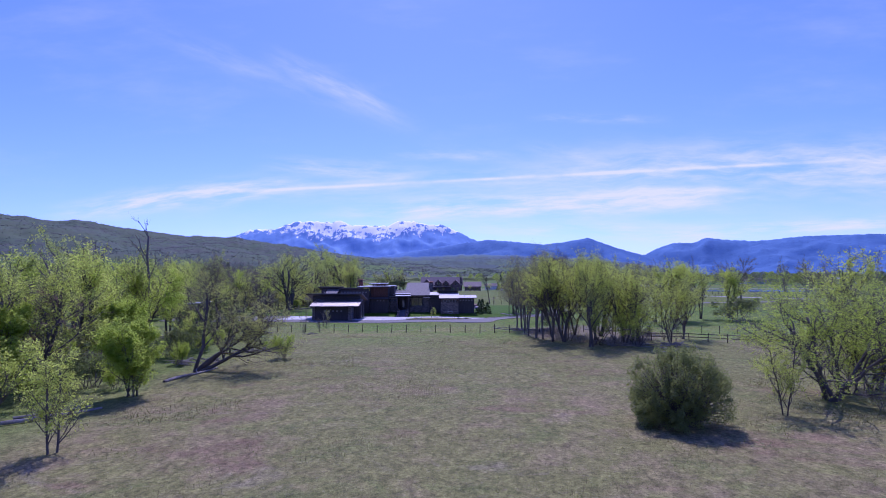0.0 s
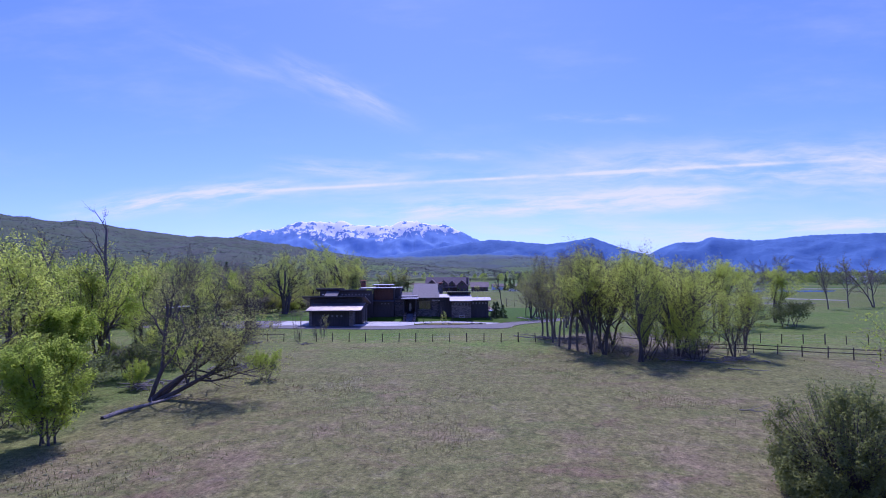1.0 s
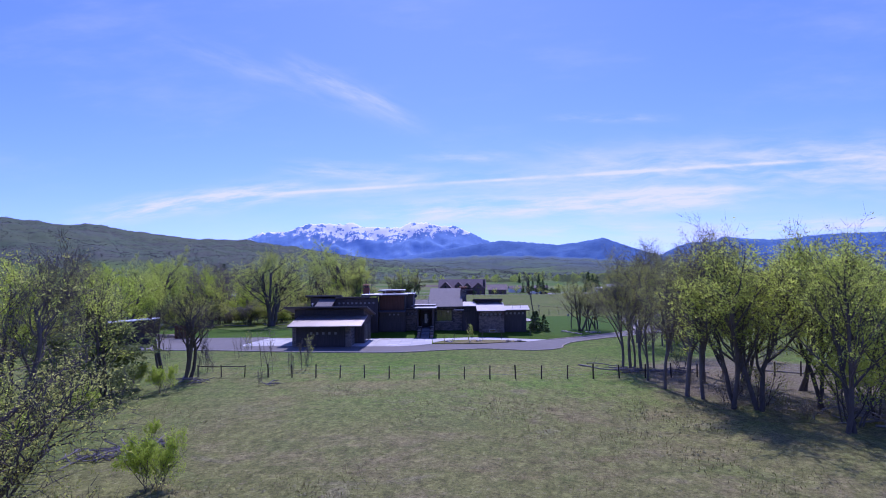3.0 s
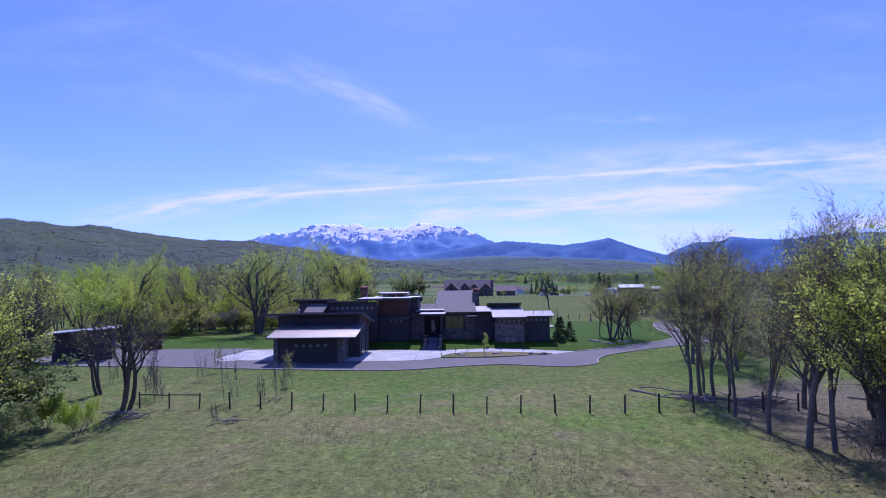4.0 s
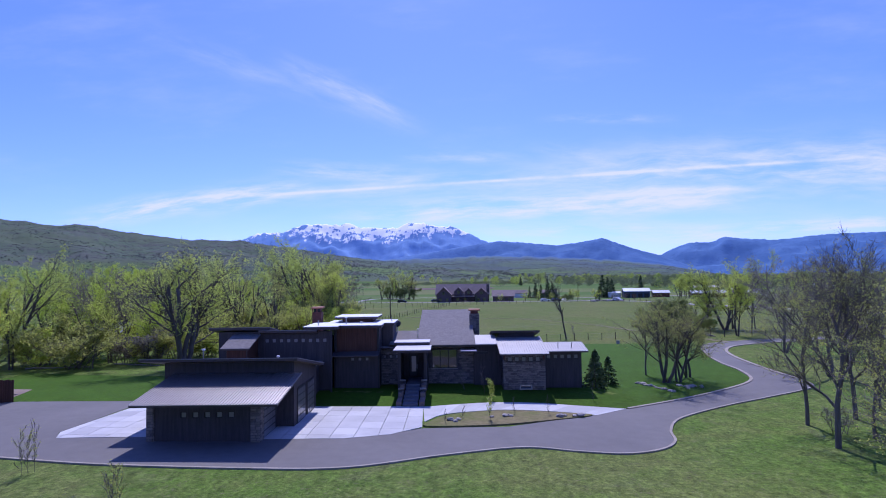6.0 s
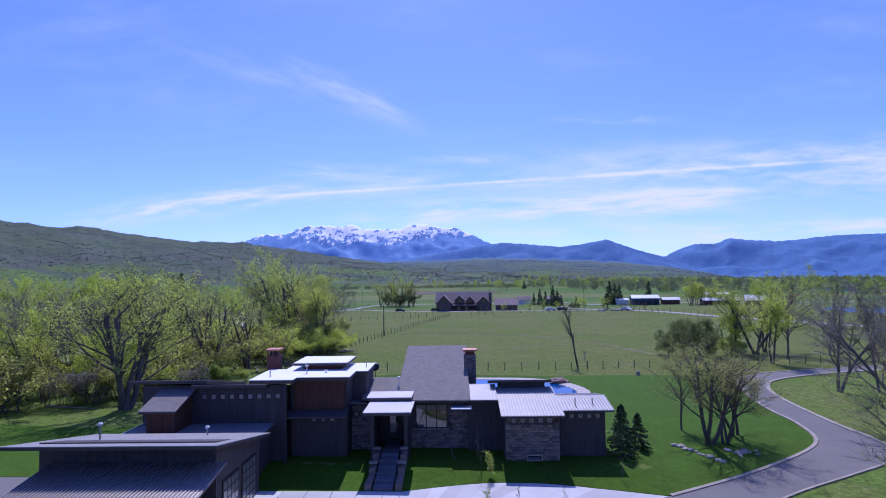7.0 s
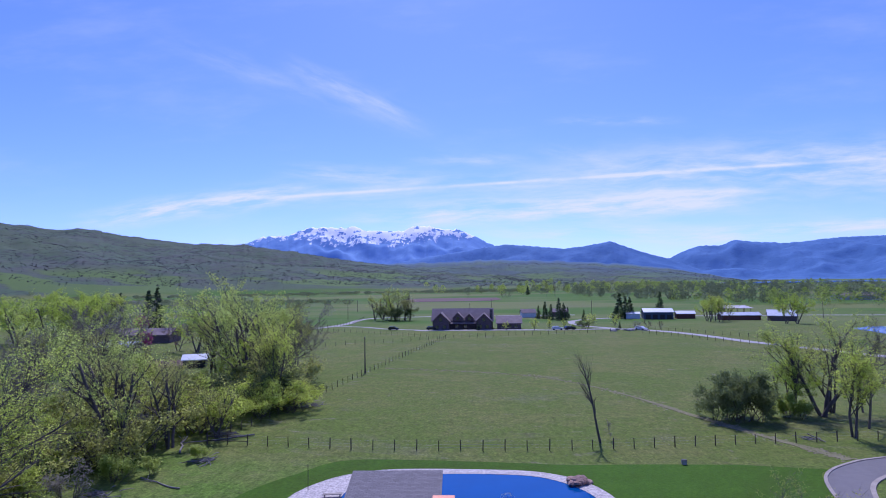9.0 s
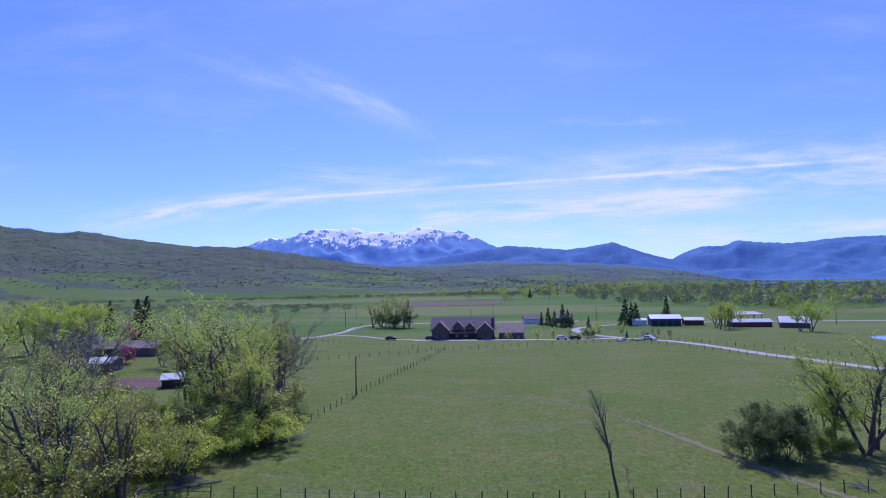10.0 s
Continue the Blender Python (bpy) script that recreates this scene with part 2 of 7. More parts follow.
def glass(name, colour, rough=0.04):
    m, k, p, _ = material(name)
    p.inputs["Base Color"].default_value = (*colour, 1)
    p.inputs["Roughness"].default_value = rough
    p.inputs["Specular IOR Level"].default_value = 1.0
    p.inputs["Coat Weight"].default_value = 1.0
    p.inputs["Coat Roughness"].default_value = 0.02
    return m


GLASS = glass("window_glass", (0.03, 0.035, 0.04))
FROSTED = glass("frosted_glass", (0.17, 0.165, 0.17), 0.35)


def asphalt_material():
    m, k, p, _ = material("asphalt")
    co = k.add("ShaderNodeTexCoord").outputs["Object"]
    a, b, c = k.noise(0.12, co, 4), k.noise(1.3, co, 5), k.noise(45, co, 3, 0.7)
    f = k.math("ADD", k.math("MULTIPLY", a, 0.45), k.math("ADD", k.math("MULTIPLY", b, 0.25), k.math("MULTIPLY", c, 0.3)))
    k.put(p.inputs["Base Color"], k.mix(k.step(f, 0.3, 0.7, False), (0.125, 0.115, 0.108), (0.205, 0.190, 0.178)))
    p.inputs["Roughness"].default_value = 0.9
    bumped(k, p, c, 0.4, 0.01)
    return m


ASPHALT = asphalt_material()


def gravel_material():
    m, k, p, _ = material("pond_gravel")
    co = k.add("ShaderNodeTexCoord").outputs["Object"]
    v = k.add("ShaderNodeTexVoronoi")
    k.put(v.inputs["Vector"], co)
    v.inputs["Scale"].default_value = 4.5
    f = k.math("ADD", k.math("MULTIPLY", k.noise(0.6, co), 0.4), k.math("MULTIPLY", v.outputs["Distance"], 0.7))
    k.put(p.inputs["Base Color"], k.mix(k.step(f, 0.2, 0.8, False), (0.28, 0.24, 0.205), (0.62, 0.56, 0.50)))
    p.inputs["Roughness"].default_value = 0.9
    bumped(k, p, v.outputs["Distance"], 0.8, 0.06)
    return m


GRAVEL = gravel_material()


def stone_wall_material():
    m, k, p, _ = material("stone_veneer")
    co = k.scaled(k.add("ShaderNodeTexCoord").outputs["Object"], 1.0, 1.0, 2.1)
    v = k.add("ShaderNodeTexVoronoi")
    k.put(v.inputs["Vector"], co)
    v.inputs["Scale"].default_value = 2.6
    e = k.add("ShaderNodeTexVoronoi", feature="DISTANCE_TO_EDGE")
    k.put(e.inputs["Vector"], co)
    e.inputs["Scale"].default_value = 2.6
    sep = k.add("ShaderNodeSeparateColor")
    k.put(sep.inputs[0], v.outputs["Color"])
    body = k.mix(sep.outputs[0], (0.060, 0.050, 0.046), (0.235, 0.200, 0.175))
    body = k.mix(k.math("MULTIPLY", k.noise(9, co), 0.6), body, (0.10, 0.088, 0.080))
    joint = k.step(e.outputs["Distance"], 0.015, 0.06)
    k.put(p.inputs["Base Color"], k.mix(joint, (0.045, 0.040, 0.038), body))
    p.inputs["Roughness"].default_value = 0.9
    bumped(k, p, joint, 0.9, 0.04)
    return m


STONE_WALL = stone_wall_material()


def shingle_material():
    m, k, p, _ = material("grey_shingle")
    co = k.add("ShaderNodeTexCoord").outputs["Object"]
    b = k.add("ShaderNodeTexBrick")
    k.put(b.inputs["Vector"], co)
    b.inputs["Scale"].default_value = 1.0
    b.inputs["Brick Width"].default_value, b.inputs["Row Height"].default_value = 0.34, 0.15
    b.inputs["Mortar Size"].default_value = 0.012
    b.inputs["Color1"].default_value, b.inputs["Color2"].default_value = (0.165, 0.148, 0.136, 1), (0.260, 0.236, 0.218, 1)
    b.inputs["Mortar"].default_value = (0.075, 0.068, 0.064, 1)
    k.put(p.inputs["Base Color"], k.mix(k.math("MULTIPLY", k.noise(0.5, co, 5), 0.7), b.outputs["Color"], (0.200, 0.180, 0.166)))
    p.inputs["Roughness"].default_value = 0.92
    bumped(k, p, b.outputs["Fac"], -0.4, 0.02)
    return m


SHINGLE = shingle_material()


def water_material(name, deep, rough, ripple):
    m, k, p, _ = material(name)
    co = k.add("ShaderNodeTexCoord").outputs["Object"]
    k.put(p.inputs["Base Color"], k.mix(k.noise(0.25, co, 3), deep, tuple(c * 1.35 for c in deep)))
    p.inputs["Roughness"].default_value = rough
    p.inputs["IOR"].default_value = 1.33
    bumped(k, p, k.noise(3.2, co, 4), ripple, 0.03)
    return m


POND_WATER = water_material("pond_water_dyed_blue", (0.003, 0.062, 0.205), 0.06, 0.25)
LAKE_WATER = water_material("lake_water", (0.10, 0.20, 0.38), 0.1, 0.2)
CHANNEL = water_material("far_pond_water", (0.03, 0.12, 0.30), 0.06, 0.2)


def turf(name, dry, green, lush, patch=None):
    """Grass seen from the air: dry and green patches, with a fine grain."""
    m, k, p, _ = material(name)
    co = k.add("ShaderNodeNewGeometry").outputs["Position"]
    a, b, c, d = k.noise(0.045, co, 5, 0.6, 0.6), k.noise(0.33, co, 6, 0.65, 0.4), k.noise(2.6, co, 5, 0.7), k.noise(14, co, 3, 0.7)
    f = k.math("ADD", k.math("MULTIPLY", a, 0.55), k.math("MULTIPLY", b, 0.45))
    col = k.mix(k.step(f, 0.36, 0.62), dry, green)
    col = k.mix(k.math("MULTIPLY", k.step(b, 0.5, 0.75), 0.5), col, lush)
    if patch:
        col = k.mix(k.math("MULTIPLY", k.step(k.noise(0.11, k.scaled(co, 1, 1.4, 1), 6, 0.7, 1.0), 0.56, 0.72), 0.65), col, patch)
    g = k.math("ADD", k.math("MULTIPLY", c, 0.6), k.math("MULTIPLY", d, 0.4))
    col = k.mix(1.0, col, k.mix(k.step(g, 0.25, 0.75, False), (0.50, 0.50, 0.48), (1.50, 1.50, 1.42)), "MULTIPLY")
    k.put(p.inputs["Base Color"], col)
    p.inputs["Roughness"].default_value = 0.95
    p.inputs["Specular IOR Level"].default_value = 0.15
    bumped(k, p, g, 0.6, 0.12)
    return m


LAWN = turf("mown_lawn", (0.052, 0.102, 0.006), (0.054, 0.126, 0.006), (0.078, 0.150, 0.010))
ISLAND_TURF = turf("rough_island_turf", (0.22, 0.185, 0.095), (0.145, 0.165, 0.045), (0.12, 0.165, 0.04), (0.060, 0.085, 0.022))


def ground_material():
    """One sheet from the meadow to the mountains: dry meadow, green pasture, brush on the hills, rock and snow."""
    m, k, p, _ = material("valley_ground")
    co = k.add("ShaderNodeNewGeometry").outputs["Position"]
    sep = k.add("ShaderNodeSeparateXYZ")
    k.put(sep.inputs[0], co)
    x, y, z = sep.outputs
    a, b, c, d = k.noise(0.05, co, 5, 0.6, 0.6), k.noise(0.34, co, 6, 0.65, 0.4), k.noise(3.2, co, 6, 0.75), k.noise(12, co, 4, 0.75)
    f = k.math("ADD", k.math("MULTIPLY", a, 0.55), k.math("MULTIPLY", b, 0.45))
    grain = k.math("ADD", k.math("MULTIPLY", c, 0.6), k.math("MULTIPLY", d, 0.4))
    # front meadow, dry and mottled, greener towards the house
    edge = k.math("ADD", y, k.math("MULTIPLY_ADD", a, 26, -13))
    wide = k.noise(1.5, k.scaled(co, 1.0, 0.6, 1), 6, 0.74, 0.6)
    dry = k.mix(k.step(f, 0.36, 0.54), (0.238, 0.188, 0.100), (0.186, 0.184, 0.062))
    dry = k.mix(k.math("MULTIPLY", k.step(k.noise(0.10, k.scaled(co, 1, 1.5, 1), 6, 0.72, 1.2), 0.56, 0.70), 0.5), dry, (0.290, 0.238, 0.172))
    dry = k.mix(k.math("MULTIPLY", k.step(k.noise(0.085, k.scaled(co, 0.7, 1.2, 1), 6, 0.7, 1.4), 0.54, 0.68), 0.75), dry, (0.185, 0.122, 0.074))
    dry = k.mix(k.math("MULTIPLY", k.step(k.noise(0.13, k.scaled(co, 1.0, 1.3, 2), 6, 0.7, 1.0), 0.52, 0.64), 0.70), dry, (0.140, 0.164, 0.048))
    dry = k.mix(k.math("MULTIPLY", k.step(edge, 40, 78), 0.30), dry, (0.142, 0.172, 0.044))
    dry = k.mix(k.math("MULTIPLY", k.step(k.noise(0.30, k.scaled(co, 0.6, 1.6, 1), 6, 0.7, 0.8), 0.62, 0.74), 0.65), dry, (0.120, 0.076, 0.054))
    # green grass by the drive and the back pasture
    lush = k.mix(k.step(f, 0.36, 0.62), (0.240, 0.225, 0.078), (0.118, 0.205, 0.028))
    lush = k.mix(k.math("MULTIPLY", k.step(k.noise(0.16, k.scaled(co, 1, 1.6, 1), 6, 0.7, 1.0), 0.55, 0.68), 0.7), lush, (0.225, 0.190, 0.115))
    past = k.mix(k.step(f, 0.36, 0.60), (0.152, 0.166, 0.042), (0.106, 0.152, 0.022))
    past = k.mix(k.math("MULTIPLY", k.step(k.noise(0.045, k.scaled(co, 1, 1.6, 1), 7, 0.72, 1.2), 0.54, 0.70), 0.5), past, (0.178, 0.170, 0.100))
    past = k.mix(k.math("MULTIPLY", k.step(k.noise(0.17, k.scaled(co, 0.8, 1.4, 1), 6, 0.72, 1.0), 0.60, 0.70), 0.6), past, (0.225, 0.200, 0.150))
    past = k.mix(k.math("MULTIPLY", k.step(k.noise(0.12, k.scaled(co, 1.3, 1.0, 3), 6, 0.72, 1.0), 0.60, 0.74), 0.4), past, (0.105, 0.090, 0.050))
    lush = k.mix(k.math("MULTIPLY", k.step(k.math("MULTIPLY_ADD", b, 12, y), 104, 116), 0.6), lush, k.mix(c, (0.070, 0.130, 0.014), (0.105, 0.175, 0.024)))
    near = k.mix(k.step(edge, 74, 100), dry, lush)
    near = k.mix(k.step(k.math("MULTIPLY_ADD", b, 14, y), 181, 189), near, past)
    dots = k.math("MULTIPLY", k.step(k.noise(1.1, co, 3, 0.5), 0.55, 0.64), k.step(c, 0.5, 0.60))
    near = k.mix(k.math("MULTIPLY", dots, 0.6), near, (0.090, 0.070, 0.048))
    tuft = k.step(k.noise(4.2, co, 3, 0.55), 0.57, 0.63)
    pale = k.step(k.noise(3.3, k.scaled(co, 1.3, 1.0, 2.0), 3, 0.55), 0.60, 0.66)
    near = k.mix(k.math("MULTIPLY", tuft, k.math("MULTIPLY_ADD", k.step(y, 100, 130), -0.22, 0.42)), near, (0.085, 0.080, 0.040))
    near = k.mix(k.math("MULTIPLY", pale, k.math("MULTIPLY_ADD", k.step(y, 90, 120), -0.15, 0.26)), near, (0.310, 0.272, 0.165))
    verge = k.math("ADD", x, k.math("MULTIPLY_ADD", b, 10, k.math("MULTIPLY_ADD", a, 22, -16)))
    under = k.mix(k.step(f, 0.35, 0.6), (0.175, 0.182, 0.062), (0.115, 0.165, 0.036))
    near = k.mix(k.math("MULTIPLY", k.step(verge, -24.5, -28.5), k.step(y, 150, 60)), near, under)
    rough = k.mix(k.step(wide, 0.32, 0.68, False), (0.58, 0.58, 0.58), (1.42, 1.41, 1.41))
    near = k.mix(1.0, near, k.mix(k.math("MULTIPLY", k.step(y, 120, 190), 0.2), rough, (1.0, 1.0, 1.0)), "MULTIPLY")
    # shredded bark and leaf litter below the grove
    gx, gy = k.math("MULTIPLY", k.math("ADD", x, -20.0), 0.085), k.math("MULTIPLY", k.math("ADD", y, -95.0), 0.062)
    gr = k.math("SQRT", k.math("ADD", k.math("MULTIPLY", gx, gx), k.math("MULTIPLY", gy, gy)))
    gr = k.math("ADD", gr, k.math("MULTIPLY_ADD", b, 0.5, -0.25))
    near = k.mix(k.math("MULTIPLY", k.step(gr, 1.05, 0.75), 0.75), near, k.mix(c, (0.120, 0.090, 0.065), (0.235, 0.190, 0.150)))
    near = k.mix(1.0, near, k.mix(k.step(grain, 0.36, 0.64, False), (0.42, 0.43, 0.40), (1.58, 1.57, 1.55)), "MULTIPLY")
    # far valley: fields in strips
    e1 = k.noise(0.0035, k.scaled(co, 1, 2.6, 1), 4, 0.5, 0.3)
    far = k.mix(k.step(e1, 0.40, 0.58), (0.150, 0.175, 0.050), (0.070, 0.145, 0.016))
    far = k.mix(k.math("MULTIPLY", k.step(k.noise(0.02, co, 5), 0.5, 0.7), 0.4), far, (0.150, 0.140, 0.075))
    near = k.mix(k.step(y, 330, 430), near, far)
    # hill brush
    h1, h2, h3 = k.noise(0.0026, k.scaled(co, 1, 1, 6), 6, 0.6, 0.8), k.noise(0.012, co, 7, 0.72), k.noise(0.060, co, 6, 0.75)
    brush = k.mix(k.step(h2, 0.40, 0.60), (0.084, 0.126, 0.066), (0.094, 0.106, 0.080))
    brush = k.mix(k.math("MULTIPLY", k.step(h3, 0.50, 0.60), 0.65), brush, (0.050, 0.058, 0.050))
    grassy = k.mix(h3, (0.076, 0.110, 0.054), (0.108, 0.138, 0.070))
    brush = k.mix(k.math("MULTIPLY", k.step(h1, 0.51, 0.60), 0.65), brush, grassy)
    low = k.math("MULTIPLY", k.step(z, 62, 34), k.step(k.noise(0.0042, k.scaled(co, 1, 1.5, 1), 4, 0.5), 0.50, 0.55))
    brush = k.mix(low, brush, k.mix(h3, (0.092, 0.150, 0.040), (0.125, 0.178, 0.052)))
    # far slopes: blue-green distance haze mixed into the brush colour
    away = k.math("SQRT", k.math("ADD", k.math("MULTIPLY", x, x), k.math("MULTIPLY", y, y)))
    hazy = k.mix(k.step(h1, 0.44, 0.58), (0.088, 0.128, 0.142), (0.110, 0.160, 0.112))
    hazy = k.mix(k.math("MULTIPLY", k.step(h2, 0.52, 0.60), 0.6), hazy, (0.068, 0.092, 0.112))
    brush = k.mix(k.math("MULTIPLY", k.step(away, 1900, 2700), k.math("MULTIPLY", k.step(x, -800, -300), 0.85)), brush, hazy)
    n1 = k.noise(0.004, co, 4)
    hill = k.step(k.math("MULTIPLY_ADD", n1, 12, z), 7.0, 13.0)
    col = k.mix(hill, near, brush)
    # mountains: rock and forest with blue distance haze in their colour, snow high up
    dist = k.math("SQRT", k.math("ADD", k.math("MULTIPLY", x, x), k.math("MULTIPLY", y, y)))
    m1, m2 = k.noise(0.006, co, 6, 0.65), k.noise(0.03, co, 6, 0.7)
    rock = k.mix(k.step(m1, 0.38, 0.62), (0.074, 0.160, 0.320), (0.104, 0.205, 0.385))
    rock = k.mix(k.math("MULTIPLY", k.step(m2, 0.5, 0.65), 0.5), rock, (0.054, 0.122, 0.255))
    # the farthest range carries more of the haze, as a lighter blue
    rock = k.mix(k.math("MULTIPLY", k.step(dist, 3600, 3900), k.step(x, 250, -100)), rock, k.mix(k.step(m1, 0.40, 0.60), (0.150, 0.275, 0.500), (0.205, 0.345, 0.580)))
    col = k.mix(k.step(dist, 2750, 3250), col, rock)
    s1 = k.noise(0.012, k.scaled(co, 1.0, 0.5, 0.8), 10, 0.72, 0.5)
    s2 = k.noise(0.036, k.scaled(co, 1.0, 0.3, 0.22), 10, 0.78, 0.4)
    bowl = k.math("MULTIPLY", k.step(x, -1500, -1080), k.step(x, -300, -760))
    level = k.math("ADD", k.math("MULTIPLY_ADD", s1, 330, z), k.math("MULTIPLY_ADD", s2, 260, k.math("MULTIPLY", bowl, 38)))
    snow = k.math("MULTIPLY", k.step(level, 630, 635), k.math("MULTIPLY", k.step(x, -60, -160), k.step(dist, 3700, 3850)))
    crag = k.step(k.noise(0.016, k.scaled(co, 1.0, 0.5, 1.2), 6, 0.65), 0.575, 0.567)
    snow = k.math("MULTIPLY", snow, crag)
    col = k.mix(snow, col, (0.92, 0.92, 0.90))
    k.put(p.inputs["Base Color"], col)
    p.inputs["Roughness"].default_value = 0.95
    p.inputs["Specular IOR Level"].default_value = 0.12
    bumped(k, p, grain, 0.7, 0.14)
    return m


GROUND = ground_material()


# ---- building blocks ----
def obj(name, me, mat, parent=None, label=""):
    if mat is not None and not me.materials:
        me.materials.append(mat)
    ob = new(name, me)
    ob.parent = parent
    return tagged(ob, label) if label else ob


def part(name, bm, mat, parent, label=""):
    me = bpy.data.meshes.new(name)
    bm.to_mesh(me)
    bm.free()
    return obj(name, me, mat, parent, label)


def mesh(name, verts, faces, smooth=False):
    me = bpy.data.meshes.new(name)
    me.from_pydata(verts, [], faces)
    if smooth:
        me.polygons.foreach_set("use_smooth", [True] * len(me.polygons))
    me.update()
    return me


def empty(name, m=None, label="", category="", group="", kind=""):
    e = new(name)
    if m is not None:
        e.matrix_basis = m
    return tagged(e, label, category, group, kind)


def box(x0, x1, y0, y1, z0, z1, bevel=0.0):
    bm = bmesh.new()
    bmesh.ops.create_cube(bm, size=1.0, matrix=Matrix.LocRotScale(
        ((x0 + x1) / 2, (y0 + y1) / 2, (z0 + z1) / 2), None, (x1 - x0, y1 - y0, z1 - z0)))
    if bevel:
        bmesh.ops.bevel(bm, geom=bm.edges[:], offset=bevel, segments=1, affect="EDGES")
    return bm


def prism(outline, z0, z1):
    """An upright block over a plan outline (counter-clockwise); z1 may be a function of x, y."""
    bm = bmesh.new()
    top = z1 if callable(z1) else (lambda x, y: z1)
    low = z0 if callable(z0) else (lambda x, y: z0)
    a = [bm.verts.new((x, y, low(x, y))) for x, y in outline]
    b = [bm.verts.new((x, y, top(x, y))) for x, y in outline]
    n = len(outline)
    bm.faces.new(b)
    bm.faces.new(a[::-1])
    for i in range(n):
        bm.faces.new((a[i], a[(i + 1) % n], b[(i + 1) % n], b[i]))
    return bm


def rect(x0, x1, y0, y1):
    return [(x0, y0), (x1, y0), (x1, y1), (x0, y1)]


def slope(y0, z0, y1, z1):
    return lambda x, y: z0 + (z1 - z0) * (y - y0) / (y1 - y0)


def tube(V, F, pts, radii, sides):
    """Adds a tapered tube along pts to the lists V and F."""
    base = len(V)
    n = len(pts)
    for i, p in enumerate(pts):
        d = (pts[min(i + 1, n - 1)] - pts[max(i - 1, 0)])
        d = d.normalized() if d.length > 1e-6 else Vector((0, 0, 1))
        u = d.cross(Vector((1, 0, 0)) if abs(d.x) < 0.8 else Vector((0, 1, 0))).normalized()
        w = d.cross(u)
        for s in range(sides):
            a = 2 * math.pi * s / sides
            V.append(p + (u * math.cos(a) + w * math.sin(a)) * radii[i])
    for i in range(n - 1):
        for s in range(sides):
            a, b = base + i * sides + s, base + i * sides + (s + 1) % sides
            F.append((a, b, b + sides, a + sides))
    if sides > 3:
        F.append(tuple(base + (n - 1) * sides + s for s in range(sides)))


def bump(x, y, cx, cy, sx, sy):
    return math.exp(-((x - cx) / sx) ** 2 - ((y - cy) / sy) ** 2)


def smooth(a, b, v):
    v = min(1.0, max(0.0, (v - a) / (b - a)))
    return v * v * (3 - 2 * v)


HOUSE = pose(-16, 131, 0, 0, 0, 3.5)
TO_HOUSE = HOUSE.inverted()


def yard(x, y):
    """Height of the plain ground by the house, in metres."""
    h = -0.42 * bump(x, y, 5, 128, 17, 22) + 0.22 * bump(x, y, -36, 121, 14, 13) + 0.35 * bump(x, y, -39, 182, 16, 18)
    q = TO_HOUSE @ Vector((x, y, 0))
    du = max(-21 - q.x, 0, q.x - 18.5)
    dv = max(5.5 - q.y, 0, q.y - 14)
    h += 0.5 * smooth(4.5, 0.0, math.hypot(du, dv))
    h -= 2.3 * smooth(320, 440, y)
    return h


# ---- ground, hills and mountains: one sheet ----
CENTRE = (-6.7, 122.0)
# crests shaped to fit the skyline in the camera's view: bearing in degrees from +y, rise over run; each with its
# distance, depth in front and behind
RANGES = [
    (2600, 1550, 1500, [(-95, .03), (-60, .080), (-42.4, .0847), (-38.7, .0775), (-36.3, .080), (-33.8, .0713), (-28, .0595),
                        (-24, .0590), (-17.4, .0416), (-13, .0294), (-8, .018), (0, .008), (10, -.008)]),
    (2950, 1150, 900, [(-24, 0), (-13, .026), (-8, .027), (0, .031), (6, .027), (12, .020), (16, .012), (22, -.008)]),
    (3600, 700, 900, [(-20, -.006), (-8, .034), (-2, .0515), (1.2, .0578), (3.6, .0548), (6.6, .0487), (8.7, .0523), (11, .0594), (12.3, .0493),
                      (13.8, .0393), (15.7, .0292), (18, .0138), (21, -.01)]),
    (4450, 900, 600, [(-44, -.006), (-32, .03), (-24.1, .0597), (-22.1, .0746), (-20, .0757), (-18, .0899), (-16.6, .0905), (-14.5, .089), (-13.5, .0927),
                      (-12.8, .0849), (-10.4, .084), (-9, .0834), (-7.9, .0928), (-6.2, .0914), (-5.1, .0853), (-3.5, .0857),
                      (-2.1, .0746), (0.1, .0544), (4, .03), (9, -.006)]),
    (4150, 900, 800, [(10, -.006), (16.2, .0289), (17.4, .039), (18.6, .0462), (20.4, .0458), (21.5, .0537), (23, .0498), (25.6, .0461),
                      (27.6, .0493), (29.5, .0515), (32, .0513), (45, .05), (70, .03), (95, 0)]),
]


def crest(pairs, a):
    if a <= pairs[0][0]:
        return pairs[0][1]
    for (a0, h0), (a1, h1) in zip(pairs, pairs[1:]):
        if a <= a1:
            return h0 + (h1 - h0) * (a - a0) / (a1 - a0)
    return pairs[-1][1]


